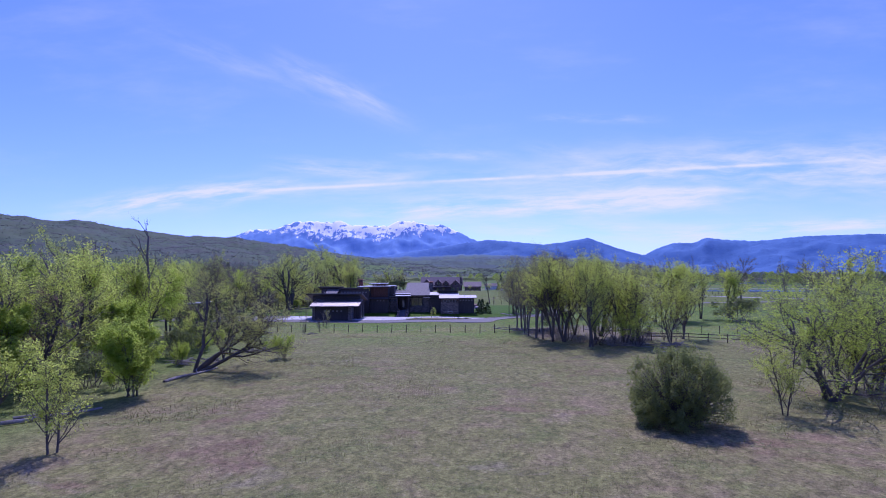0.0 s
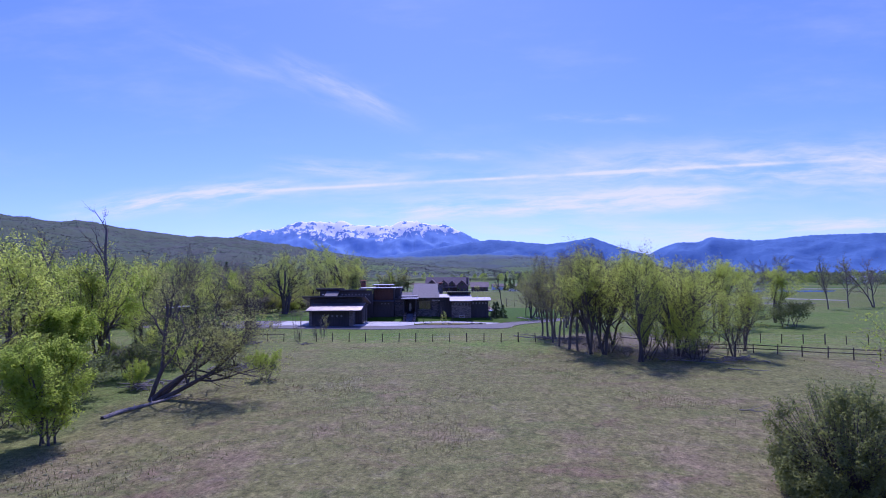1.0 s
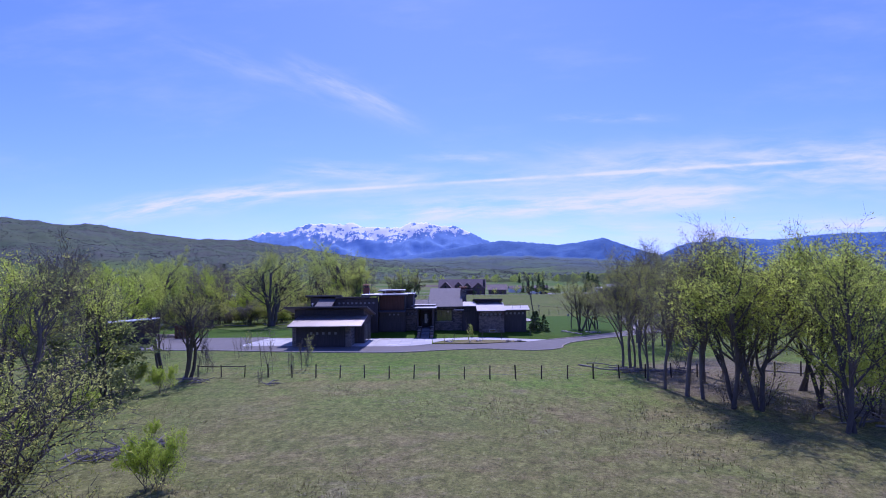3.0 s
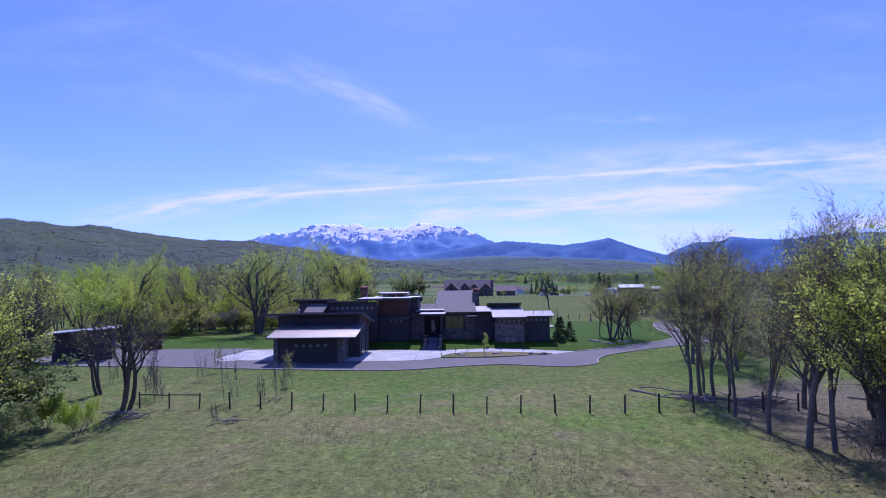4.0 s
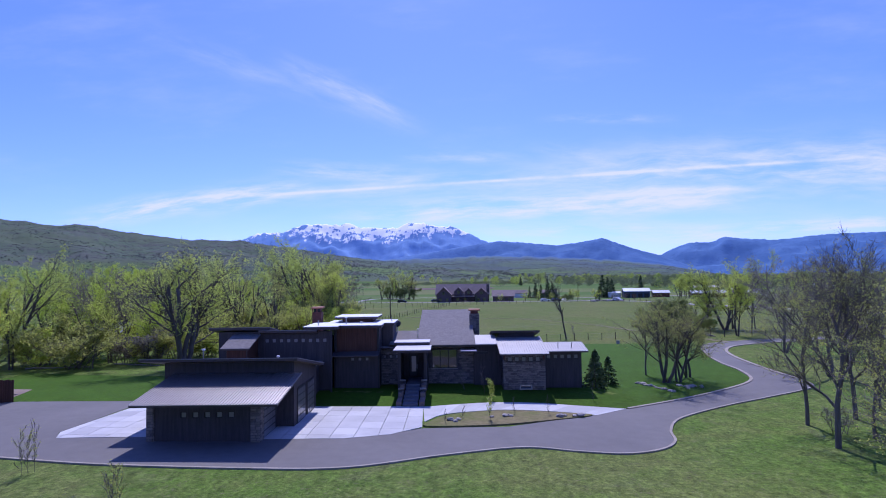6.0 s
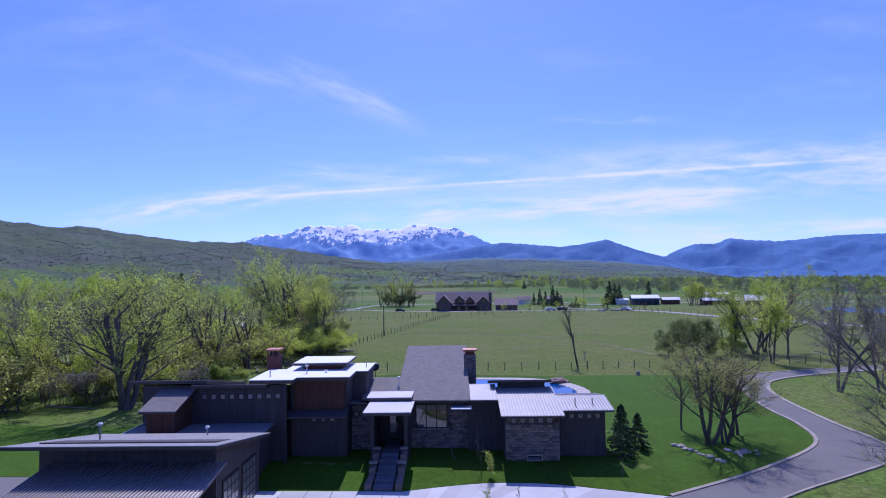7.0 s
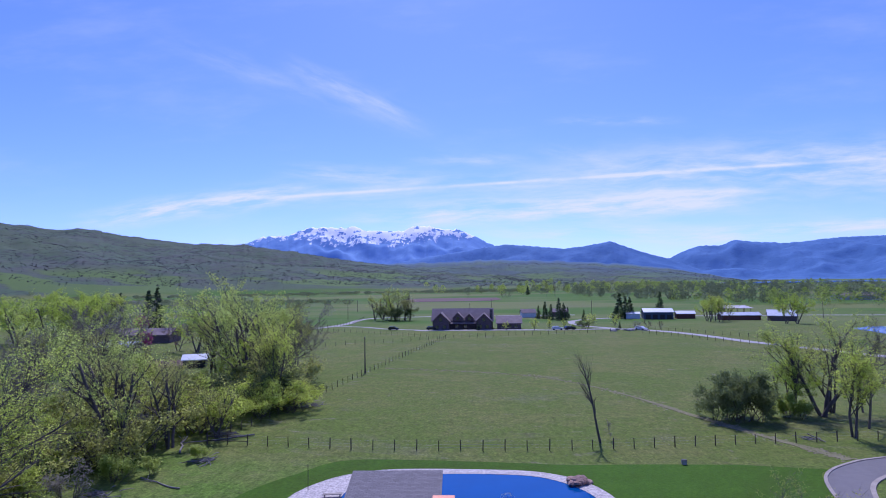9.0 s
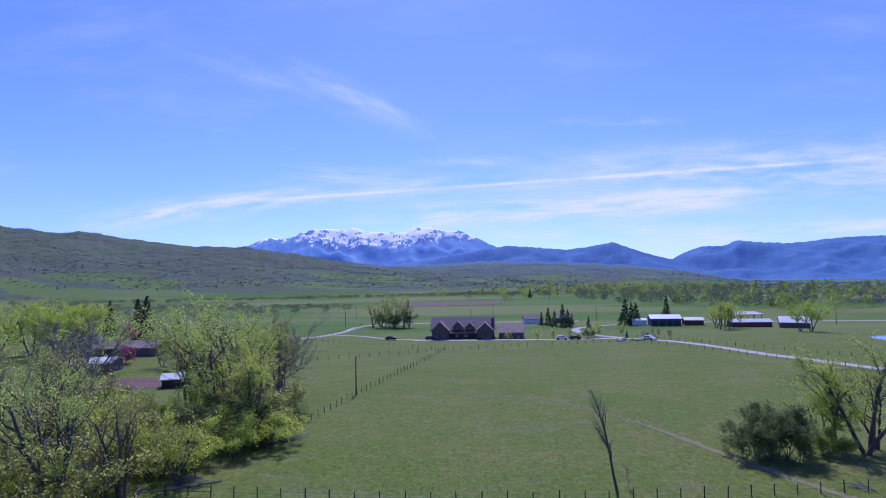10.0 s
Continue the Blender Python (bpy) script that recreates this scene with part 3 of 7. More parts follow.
def land(x, y):
    """Height of the ground anywhere."""
    dx, dy = x - CENTRE[0], y - CENTRE[1]
    r = math.hypot(dx, dy)
    h = yard(x, y)
    if r > 900:
        a = math.degrees(math.atan2(dx, dy))
        best = -2.3
        for dist, front, back, pairs in RANGES:
            if not pairs[0][0] - 4 < a < pairs[-1][0] + 4:
                continue
            top = crest(pairs, a) * dist + 22.8
            if dist < 3000:
                top += 7 * noise.noise(Vector((a * 0.9, dist, 0))) + 3 * noise.noise(Vector((a * 3.1, dist, 5)))
            else:
                top += (7 * noise.noise(Vector((a * 2.3, dist, 3))) + 8 * noise.noise(Vector((a * 5.7, dist, 8)))) * (1.3 if dist > 4400 else 0.6)
            if top <= 0:
                continue
            t = (r - (dist - front)) / front if r < dist else 1 - 0.75 * (r - dist) / back
            if t <= 0:
                continue
            t = min(t, 1.0)
            rough = noise.ridged_multi_fractal(Vector((x / 420, y / 420, dist)), 0.9, 2.1, 5, 1.0, 2.0) / 3.0
            v = top * (t ** 0.85 if dist < 3200 else t * (0.72 + 0.28 * t))
            v += (rough - 0.45) * top * (0.55 if dist > 4400 else 0.62 if dist > 3200 else 0.34) * min(1.0, 4 * t * max(0.0, 1.0 - t))
            best = max(best, v)
        h = max(h, best)
    if 190 < r and h < 1:
        h += 0.25 * noise.noise(Vector((x / 40, y / 40, 1)))
    return h


def build_ground():
    angles = [-50 + 0.2 * i for i in range(476)]
    a = 45.0
    while a < 306:
        a += 4.0
        angles.append(a)
    angles = [v for v in angles if v < 309.5]
    radii = [0.8 * 1.04 ** i for i in range(180)]
    radii = [r for r in radii if r < 900] + [900 + 40 * i for i in range(101)]
    V, F = [(*CENTRE, land(*CENTRE))], []
    n = len(angles)
    basin = [(-12, 167.6, 13.5, 5.2)]
    for r in radii:
        for t in angles:
            x, y = CENTRE[0] + r * math.sin(radians(t)), CENTRE[1] + r * math.cos(radians(t))
            h = land(x, y)
            if r < 190:
                q = min(math.hypot((x - cx) / sx, (y - cy) / sy) for cx, cy, sx, sy in basin)
                h -= 0.5 * smooth(1.0, 0.6, q)
                if y < 92:
                    h += 0.07 * noise.noise(Vector((x / 3.2, y / 3.2, 0))) + 0.12 * noise.noise(Vector((x / 11, y / 11, 4)))
            V.append((x, y, h))
    for j in range(n):
        F.append((0, 1 + (j + 1) % n, 1 + j))
    for i in range(len(radii) - 1):
        for j in range(n):
            p, q = 1 + i * n + j, 1 + i * n + (j + 1) % n
            F.append((p, q, q + n, p + n))
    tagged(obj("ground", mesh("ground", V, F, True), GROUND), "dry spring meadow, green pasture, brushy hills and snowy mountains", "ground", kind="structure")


build_ground()


def loop_curve(points, per=8):
    """A smooth closed curve through the points."""
    out, n = [], len(points)
    for i in range(n):
        p0, p1, p2, p3 = (Vector(points[(i + k) % n]) for k in (-1, 0, 1, 2))
        for s in range(per):
            t = s / per
            out.append(0.5 * ((2 * p1) + (p2 - p0) * t + (2 * p0 - 5 * p1 + 4 * p2 - p3) * t * t + (3 * p1 - p0 - 3 * p2 + p3) * t ** 3))
    return [(v.x, v.y) for v in out]


def open_curve(points, per=6):
    ext = [2 * Vector(points[0]) - Vector(points[1])] + [Vector(p) for p in points] + [2 * Vector(points[-1]) - Vector(points[-2])]
    out = []
    for i in range(1, len(ext) - 2):
        p0, p1, p2, p3 = ext[i - 1:i + 3]
        for s in range(per):
            t = s / per
            out.append(0.5 * ((2 * p1) + (p2 - p0) * t + (2 * p0 - 5 * p1 + 4 * p2 - p3) * t * t + (3 * p1 - p0 - 3 * p2 + p3) * t ** 3))
    return [(v.x, v.y) for v in out] + [tuple(points[-1])]


def inside(p, poly):
    x, y = p
    c = False
    for i in range(len(poly)):
        (x0, y0), (x1, y1) = poly[i - 1], poly[i]
        if (y0 > y) != (y1 > y) and x < (x1 - x0) * (y - y0) / (y1 - y0) + x0:
            c = not c
    return c


def sheet(name, outline, lift, mat, step=2.5, skirt=0.12, height=yard):
    """A surface that follows the ground inside an outline, lifted a little, with a skirt round its edge."""
    from mathutils.geometry import delaunay_2d_cdt
    pts = [Vector(p) for p in outline]
    n = len(pts)
    xs, ys = [p.x for p in pts], [p.y for p in pts]
    y = min(ys) + step / 2
    while y < max(ys):
        x = min(xs) + step / 2
        while x < max(xs):
            if inside((x, y), outline):
                pts.append(Vector((x, y)))
            x += step
        y += step
    v2, _, f2, *_ = delaunay_2d_cdt(pts, [(i, (i + 1) % n) for i in range(n)], [], 1, 1e-4)
    V = [(p.x, p.y, height(p.x, p.y) + lift) for p in v2]
    F = [tuple(f) for f in f2]
    b = len(V)
    for x, y in outline:
        V.append((x, y, height(x, y) + lift))
        V.append((x, y, height(x, y) - skirt))
    for i in range(n):
        p, q = b + 2 * i, b + 2 * ((i + 1) % n)
        F.append((p, p + 1, q + 1, q))
    return obj(name, mesh(name, V, F), mat)


def ribbon(pts, half, lift, depth, name, mat, height=yard, close=False):
    """A low strip of rectangular section along a line on the ground."""
    V, F, n = [], [], len(pts)
    for i in range(n):
        a = Vector(pts[(i - 1) % n] if close else pts[max(i - 1, 0)])
        b = Vector(pts[(i + 1) % n] if close else pts[min(i + 1, n - 1)])
        d = (b - a).normalized()
        s = Vector((-d.y, d.x)) * half
        for sx, top in ((1, 0), (1, 1), (-1, 1), (-1, 0)):
            x, y = pts[i][0] + s.x * sx, pts[i][1] + s.y * sx
            V.append((x, y, height(x, y) + (lift if top else lift - depth)))
    for i in range(n if close else n - 1):
        j = (i + 1) % n
        for s in range(3):
            F.append((4 * i + s, 4 * i + s + 1, 4 * j + s + 1, 4 * j + s))
    return obj(name, mesh(name, V, F), mat)


# ---- drive, apron, walk, lawns, pond ----
DRIVE_FRONT = open_curve([(-66, 118.5), (-56, 116.8), (-47.5, 115.9), (-42, 115.2), (-33.4, 113.9), (-24, 113.7), (-17.3, 114.3), (-11.3, 117.4), (-6.2, 119.6),
                          (-2.6, 119.0), (0.6, 118.7), (3.2, 119.9), (4.7, 122.0), (5.3, 125.0), (7.2, 128.8), (12.1, 132.9), (17.5, 136.3), (22.6, 139.6), (24.6, 142), (24.9, 146)])
DRIVE_BEND = open_curve([(24.9, 146), (24.6, 150), (24.7, 156.5), (25.2, 163), (26.6, 169), (30, 174.4), (37.6, 178.9), (52, 184), (75, 190), (100, 196)])
DRIVE_INNER = open_curve([(100, 200.5), (75, 194.2), (52, 188.2), (37.4, 182.8), (30.7, 180), (25.4, 175), (22.4, 165.3), (21.2, 157), (21.1, 150.5), (19.3, 144.2),
                          (12.4, 138), (3.8, 132.3)])
DRIVE = DRIVE_FRONT + DRIVE_BEND[1:] + DRIVE_INNER + [(0.2, 129.6), (-7, 125.2), (-13.6, 124.0), (-16.0, 122.0), (-18.5, 120.9), (-25, 120.4), (-40, 119.6),
                                                      (-40.9, 121), (-41.0, 132.6), (-50, 132.6), (-60, 132.2), (-66, 132)]
tagged(sheet("road", DRIVE, 0.045, ASPHALT), "smooth grey asphalt drive curving past the house", "driveway", kind="structure")
kerb = empty("kerb", label="pale stone kerb along the drive", category="kerb", kind="structure")
ribbon(DRIVE_FRONT[4:], 0.10, 0.10, 0.25, "kerb_front", KERB).parent = kerb
ribbon(DRIVE_BEND, 0.22, 0.12, 0.25, "kerb_bend", KERB).parent = kerb
ribbon(DRIVE_INNER[16:], 0.16, 0.11, 0.25, "kerb_inner", KERB).parent = kerb


def clip_poly(poly, convex):
    """The part of a polygon inside a convex counter-clockwise outline."""
    for i in range(len(convex)):
        a, b = Vector(convex[i]), Vector(convex[(i + 1) % len(convex)])
        e = b - a
        side = lambda p: e.x * (p[1] - a.y) - e.y * (p[0] - a.x)
        res = []
        for j in range(len(poly)):
            p, q = poly[j - 1], poly[j]
            sp, sq = side(p), side(q)
            if (sp >= 0) != (sq >= 0):
                t = sp / (sp - sq)
                res.append((p[0] + (q[0] - p[0]) * t, p[1] + (q[1] - p[1]) * t))
            if sq >= 0:
                res.append(q)
        poly = res
        if not poly:
            return []
    return poly


def slabs(name, outline, du, dv, origin, label):
    """Concrete panels laid in a grid along the house's axes, with open joints."""
    top = empty(name, label=label, category="paving", kind="structure")
    loc = [tuple((TO_HOUSE @ Vector((x, y, 0))).xy) for x, y in outline]
    for i in range(-20, 20):
        for j in range(-20, 20):
            u, v = origin[0] + i * du, origin[1] + j * dv
            g = 0.016
            cell = clip_poly(rect(u + g, u + du - g, v + g, v + dv - g), loc)
            if len(cell) < 3:
                continue
            pts = [(HOUSE @ Vector((a, b, 0))).xy for a, b in cell]
            area = 0.5 * abs(sum(p.x * q.y - q.x * p.y for p, q in zip(pts, pts[1:] + pts[:1])))
            if area < 0.05:
                continue
            zz = random.uniform(0.058, 0.066)
            part("concrete_panel", prism([tuple(p) for p in pts], lambda x, y: yard(x, y) - 0.1, lambda x, y: yard(x, y) + zz), CONCRETE, top)
    return top


random.seed(3)
APRON = [(-24.9, 119.9), (-19.0, 120.6), (-15.8, 122.0), (-13.7, 124.3), (-14.4, 131.4), (-24.9, 130.6)]
slabs("apron", APRON, 1.72, 1.95, (-8.1, -11.2), "pale concrete apron in square panels before the garage")
SIDE_APRON = [(-39.9, 119.4), (-32.0, 120.0), (-32.6, 131.0), (-40.6, 130.6), (-40.8, 121)]
slabs("apron_2", SIDE_APRON, 1.72, 1.95, (-24.5, -11.2), "pale concrete apron in square panels beside the garage")


def walk_panels():
    top = empty("front_walk", label="curved pale concrete front walk in wide panels", category="walk", kind="structure")
    outer = open_curve([(-14.4, 131.35), (-11.5, 132.6), (-8.1, 133.5), (-4, 133.7), (0, 133.1), (3.6, 132.2)], 8)
    inner = open_curve([(-13.7, 126.0), (-12.4, 128.6), (-9.5, 130.2), (-6.5, 131.0), (-2.2, 130.6), (0.6, 129.7)], 8)
    n = len(outer) - 1
    step = 3
    for i in range(0, n, step):
        j = min(i + step, n)
        o, q = outer[i:j + 1], inner[i:j + 1]
        ring = q + o[::-1]
        c = Vector((sum(p[0] for p in ring) / len(ring), sum(p[1] for p in ring) / len(ring)))
        ring = [tuple(c + (Vector(p) - c) * 0.992) for p in ring]
        part("concrete_panel", prism(ring, lambda x, y: yard(x, y) - 0.1, lambda x, y: yard(x, y) + 0.06), CONCRETE, top)


walk_panels()
ISLAND = loop_curve([(-13.5, 124.5), (-13.2, 126.0), (-11.9, 128.3), (-9.3, 129.8), (-6.3, 130.5), (-2.4, 130.2), (0.2, 129.5), (-3.2, 127.6), (-7, 125.8), (-10.5, 124.8)], 5)
tagged(sheet("planted_island", ISLAND, 0.13, ISLAND_TURF, 1.2), "rough dry turf island between drive and walk", "planting bed", kind="structure")

LAWN_FRONT = [(-24.6, 130.75), (-14.5, 131.5)] + open_curve([(-11.5, 132.75), (-8.1, 133.65), (-4, 133.85), (0, 133.25), (3.7, 132.4)], 5) + \
    open_curve([(12.3, 138.1), (19.1, 144.3), (20.9, 150.5), (21.0, 157), (22.2, 165.4), (25.2, 175.2), (27, 177.6)], 5) + \
    open_curve([(18.6, 178.8), (8, 178.4), (0.9, 177.9), (-10, 178.6), (-23.3, 178.2), (-28, 173), (-31.2, 167.5), (-34.2, 157.5), (-40, 150), (-49, 147.2), (-67, 149.5)], 5) + \
    [(-66, 132.2), (-41, 132.8), (-40.7, 130.8), (-32.7, 131.1)]
tagged(sheet("lawn", LAWN_FRONT, 0.03, LAWN, 1.6), "bright green mown lawn round the house", "lawn", kind="structure")

tagged(sheet("dirt_yard", [(-66, 132.3), (-56.6, 132.7), (-56.2, 134.5), (-57.5, 138.6), (-66, 139.5)], 0.05, BARE_SOIL, 2.0), "bare trodden soil beside the drive", "dirt yard", kind="structure")
POND_EDGE = loop_curve([(-26.5, 165.5), (-24.2, 171.5), (-19, 174.8), (-10, 175.4), (-2.6, 174.8), (2.0, 171.4), (3.9, 166), (2.7, 162.4), (-1.1, 161.1), (-6, 161.4), (-10, 161.9), (-16, 161.8), (-23, 161)], 6)
POND_LINE = loop_curve([(-21.6, 167), (-20, 172), (-14, 173.7), (-8, 174.1), (-2.8, 173.4), (0.8, 170.2), (2.3, 166), (1.3, 162.9), (-2, 161.8), (-6, 162.0), (-10, 162.5), (-16, 163.4), (-20.4, 164)], 6)


def bank(a, b, name, mat, za, zb):
    """A band between two closed curves with the same count of points."""
    V = [(x, y, za) for x, y in a] + [(x, y, zb) for x, y in b]
    n = len(a)
    return obj(name, mesh(name, V, [(i, (i + 1) % n, n + (i + 1) % n, n + i) for i in range(n)]), mat)


pond_bank = bank(POND_EDGE, POND_LINE, "pond_bank", GRAVEL, 0.22, 0.17)
tagged(pond_bank, "gravel bank round the pond", "gravel bank", kind="structure")
tagged(sheet("water", POND_LINE, 0.15, POND_WATER, 3.0, 0.3, lambda x, y: 0.0), "still pond of blue-dyed water", "pond", kind="structure")

# ---- the house ----
house = empty("house", HOUSE, "modern dark-sided house with stone walls and low flat roofs", "house")


def block(name, u0, u1, v0, v1, z0, z1, mat, parent=None, label=""):
    return part(name, prism(rect(u0, u1, v0, v1), z0, z1), mat, parent or house, label)


def wall_open(name, u0, u1, z0, z1, v0, v1, holes, mat, parent=None, label=""):
    """An upright wall facing -v with openings (u0, u1, z0, z1) that go through it."""
    us = sorted({u0, u1, *(h[0] for h in holes), *(h[1] for h in holes)})
    zs = sorted({z0, z1, *(h[2] for h in holes), *(h[3] for h in holes)})
    solid = {}
    for i in range(len(us) - 1):
        for j in range(len(zs) - 1):
            cu, cz = (us[i] + us[i + 1]) / 2, (zs[j] + zs[j + 1]) / 2
            solid[i, j] = not any(h[0] < cu < h[1] and h[2] < cz < h[3] for h in holes)
    bm = bmesh.new()
    quad = lambda *p: bm.faces.new([bm.verts.new(q) for q in p])
    for (i, j), s in solid.items():
        if not s:
            continue
        a, b, c, d = us[i], us[i + 1], zs[j], zs[j + 1]
        quad((a, v0, c), (b, v0, c), (b, v0, d), (a, v0, d))
        quad((b, v1, c), (a, v1, c), (a, v1, d), (b, v1, d))
        if not solid.get((i - 1, j)):
            quad((a, v1, c), (a, v0, c), (a, v0, d), (a, v1, d))
        if not solid.get((i + 1, j)):
            quad((b, v0, c), (b, v1, c), (b, v1, d), (b, v0, d))
        if not solid.get((i, j - 1)):
            quad((a, v1, c), (b, v1, c), (b, v0, c), (a, v0, c))
        if not solid.get((i, j + 1)):
            quad((a, v0, d), (b, v0, d), (b, v1, d), (a, v1, d))
    bmesh.ops.remove_doubles(bm, verts=bm.verts, dist=1e-5)
    return part(name, bm, mat, parent or house, label)


def frame_ring(u0, u1, z0, z1, v0, v1, w):
    bm = bmesh.new()
    for a, b, c, d in ((u0, u1, z0, z0 + w), (u0, u1, z1 - w, z1), (u0, u0 + w, z0 + w, z1 - w), (u1 - w, u1, z0 + w, z1 - w)):
        bmesh.ops.create_cube(bm, size=1, matrix=Matrix.LocRotScale(((a + b) / 2, (v0 + v1) / 2, (c + d) / 2), None, (b - a, v1 - v0, d - c)))
    return bm


def window(u0, u1, z0, z1, v, parent, bars=0, pane=None, rim=0.05, frame_mat=None):
    """A window in an opening facing -v: frame, panes between the bars."""
    w = part("window", frame_ring(u0, u1, z0, z1, v + 0.02, v + 0.12, rim), frame_mat or FRAME_DARK, parent)
    step = (u1 - u0) / (bars + 1)
    for i in range(bars + 1):
        a, b = u0 + i * step, u0 + (i + 1) * step
        part("pane", box(a + 0.03, b - 0.03, v + 0.07, v + 0.085, z0 + 0.03, z1 - 0.03), pane or GLASS, w)
        if i:
            part("mullion", box(a - 0.04, a + 0.04, v + 0.01, v + 0.13, z0 + rim, z1 - rim), frame_mat or FRAME_DARK, w)
    return w


def roof_slab(name, u0, u1, v0, z0, v1, z1, thick, mat, parent=None, edge=None, label="", ribs=0.0):
    """A thin roof sloping from the line v0 at z0 to the line v1 at z1, with a fascia board below and standing seams."""
    parent = parent or house
    top = slope(v0, z0, v1, z1)
    r = part(name, prism(rect(u0, u1, v0, v1), lambda x, y: top(x, y) - 0.05, top), mat, parent, label)
    part("fascia", prism(rect(u0 + 0.03, u1 - 0.03, v0 + 0.03, v1 - 0.03), lambda x, y: top(x, y) - thick, lambda x, y: top(x, y) - 0.05), edge or FASCIA, r)
    if ribs:
        n = int((u1 - u0) / ribs)
        me = bpy.data.meshes.new("seam")
        bm = prism(rect(-0.028, 0.028, v0 + 0.005, v1 - 0.005), lambda x, y: top(x, y) - 0.01, lambda x, y: top(x, y) + 0.06)
        bm.to_mesh(me)
        bm.free()
        me.materials.append(mat)
        for i in range(n + 1):
            s = new("seam", me)
            s.parent = r
            s.location.x = u0 + 0.06 + i * (u1 - u0 - 0.12) / n
    return r


def flat_roof(name, outline, z, thick, mat, parent=None, edge=None, label=""):
    r = part(name, prism(outline, z - 0.05, z), mat, parent or house, label)
    c = Vector((sum(p[0] for p in outline) / len(outline), sum(p[1] for p in outline) / len(outline)))
    part("fascia", prism([tuple(c + (Vector(p) - c) * 0.994) for p in outline], z - thick, z - 0.05), edge or FASCIA, r)
    return r


def row_of(n, first, last, size, z):
    """Openings for a row of n square windows between two centres."""
    out = []
    for i in range(n):
        c = first + (last - first) * i / max(1, n - 1)
        out.append((c - size / 2, c + size / 2, z - size / 2, z + size / 2))
    return out


def windows_in(holes, v, parent, pane, frame_mat=None):
    for a, b, c, d in holes:
        window(a, b, c, d, v, parent, 0, pane, 0.035, frame_mat)


# long bedroom wing with a row of small high windows
holes = row_of(9, -14.1, -8.35, 0.40, 5.44)
w = wall_open("wall", -18.9, -7.7, 0.2, 6.35, 5.4, 5.65, holes, SIDING, label="dark stained board siding")
windows_in(holes, 5.44, w, FROSTED)
block("room", -18.75, -7.85, 6.0, 12.5, 0.2, slope(6.0, 6.0, 12.5, 4.7), SIDING)
block("end_wall", -18.9, -18.7, 5.65, 12.6, 0.2, slope(5.4, 6.35, 12.6, 5.0), SIDING)
roof_slab("roof", -14.7, -8.9, 4.5, 6.55, 12.9, 4.95, 0.24, FLAT_GREY, edge=FASCIA, label="low grey membrane roof")
roof_slab("roof", -19.7, -13.6, 4.8, 6.85, 13.0, 5.30, 0.26, FLAT_GREY, edge=FASCIA, label="low grey membrane roof")
# low connecting roof and the wooden dormer on it
block("connector", -18.3, -8.9, 0.6, 5.4, 0.1, 3.2, SIDING)
flat_roof("connector_roof", rect(-18.7, -8.5, 0.35, 5.38), 3.42, 0.3, FLAT_GREY, label="flat grey connecting roof")
part("roof_trim", box(-18.78, -18.66, 0.3, 5.3, 3.2, 3.5), PALE_PAINT, house)
part("roof_trim", box(-18.4, -12.8, 0.28, 0.40, 3.2, 3.5), PALE_PAINT, house)
dormer = block("dormer", -17.0, -15.0, 2.35, 5.4, 3.42, slope(2.35, 5.05, 5.4, 5.95), WOOD_RED, label="small dormer of red-brown stained boards")
for u in (-17.02, -15.06):
    part("corner_post", box(u, u + 0.08, 2.3, 2.38, 3.42, 5.0), FASCIA, dormer)
roof_slab("roof", -17.4, -14.65, 1.9, 5.14, 5.4, 6.2, 0.2, SHINGLE, edge=FASCIA, label="small grey shingle dormer roof")
# wooden tower under the white roofs
tower = block("tower", -7.6, -3.1, 6.5, 13.0, 0.3, 6.6, SIDING)
part("boarding", box(-7.35, -3.3, 6.42, 6.5, 4.1, 6.58), WOOD_RED, tower, "red-brown vertical board cladding")
rng = random.Random(11)
u = -7.3
while u < -3.4:
    wd = rng.uniform(0.16, 0.26)
    part("board", box(u, min(u + wd - 0.02, -3.32), 6.42 - rng.uniform(0.02, 0.035), 6.425, 4.1, 6.57), WOOD_RED, tower)
    u += wd
for c in (-7.62, -3.2):
    part("corner_post", box(c, c + 0.14, 6.38, 6.5, 0.3, 6.6), FRAME_DARK, tower)
block("tower_side", -3.1, -1.95, 8.9, 13.0, 0.3, 6.6, SIDING)
part("post", box(-7.66, -7.5, 4.75, 4.9, 0.3, 6.55), SIDING, house)
WHITE = [(-10.3, 4.55), (-6.9, 4.55), (-6.9, 5.65), (-2.75, 5.65), (-2.75, 8.5), (-1.75, 8.5), (-1.75, 13.1), (-8.9, 13.1), (-8.9, 9.8), (-10.3, 9.8)]
flat_roof("white_roof", WHITE, 6.86, 0.30, WHITE_ROOF, label="broad flat white membrane roof")
lantern = block("lantern", -7.35, -4.15, 9.7, 12.7, 6.86, 7.3, WOOD_RED, label="low roof lantern clad in brown boards")
flat_roof("white_roof", rect(-8.1, -3.55, 9.1, 13.3), 7.48, 0.24, WHITE_ROOF, label="small raised flat white roof")
roof_slab("awning", -7.7, -3.0, 5.0, 3.92, 6.5, 4.2, 0.12, ROOF_DARK, label="dark metal awning")
holes3 = row_of(3, -5.75, -4.3, 0.34, 3.40)
for a, b, c, d in holes3:
    window(a, b, c, d, 6.40, tower, 0, FROSTED, 0.03)
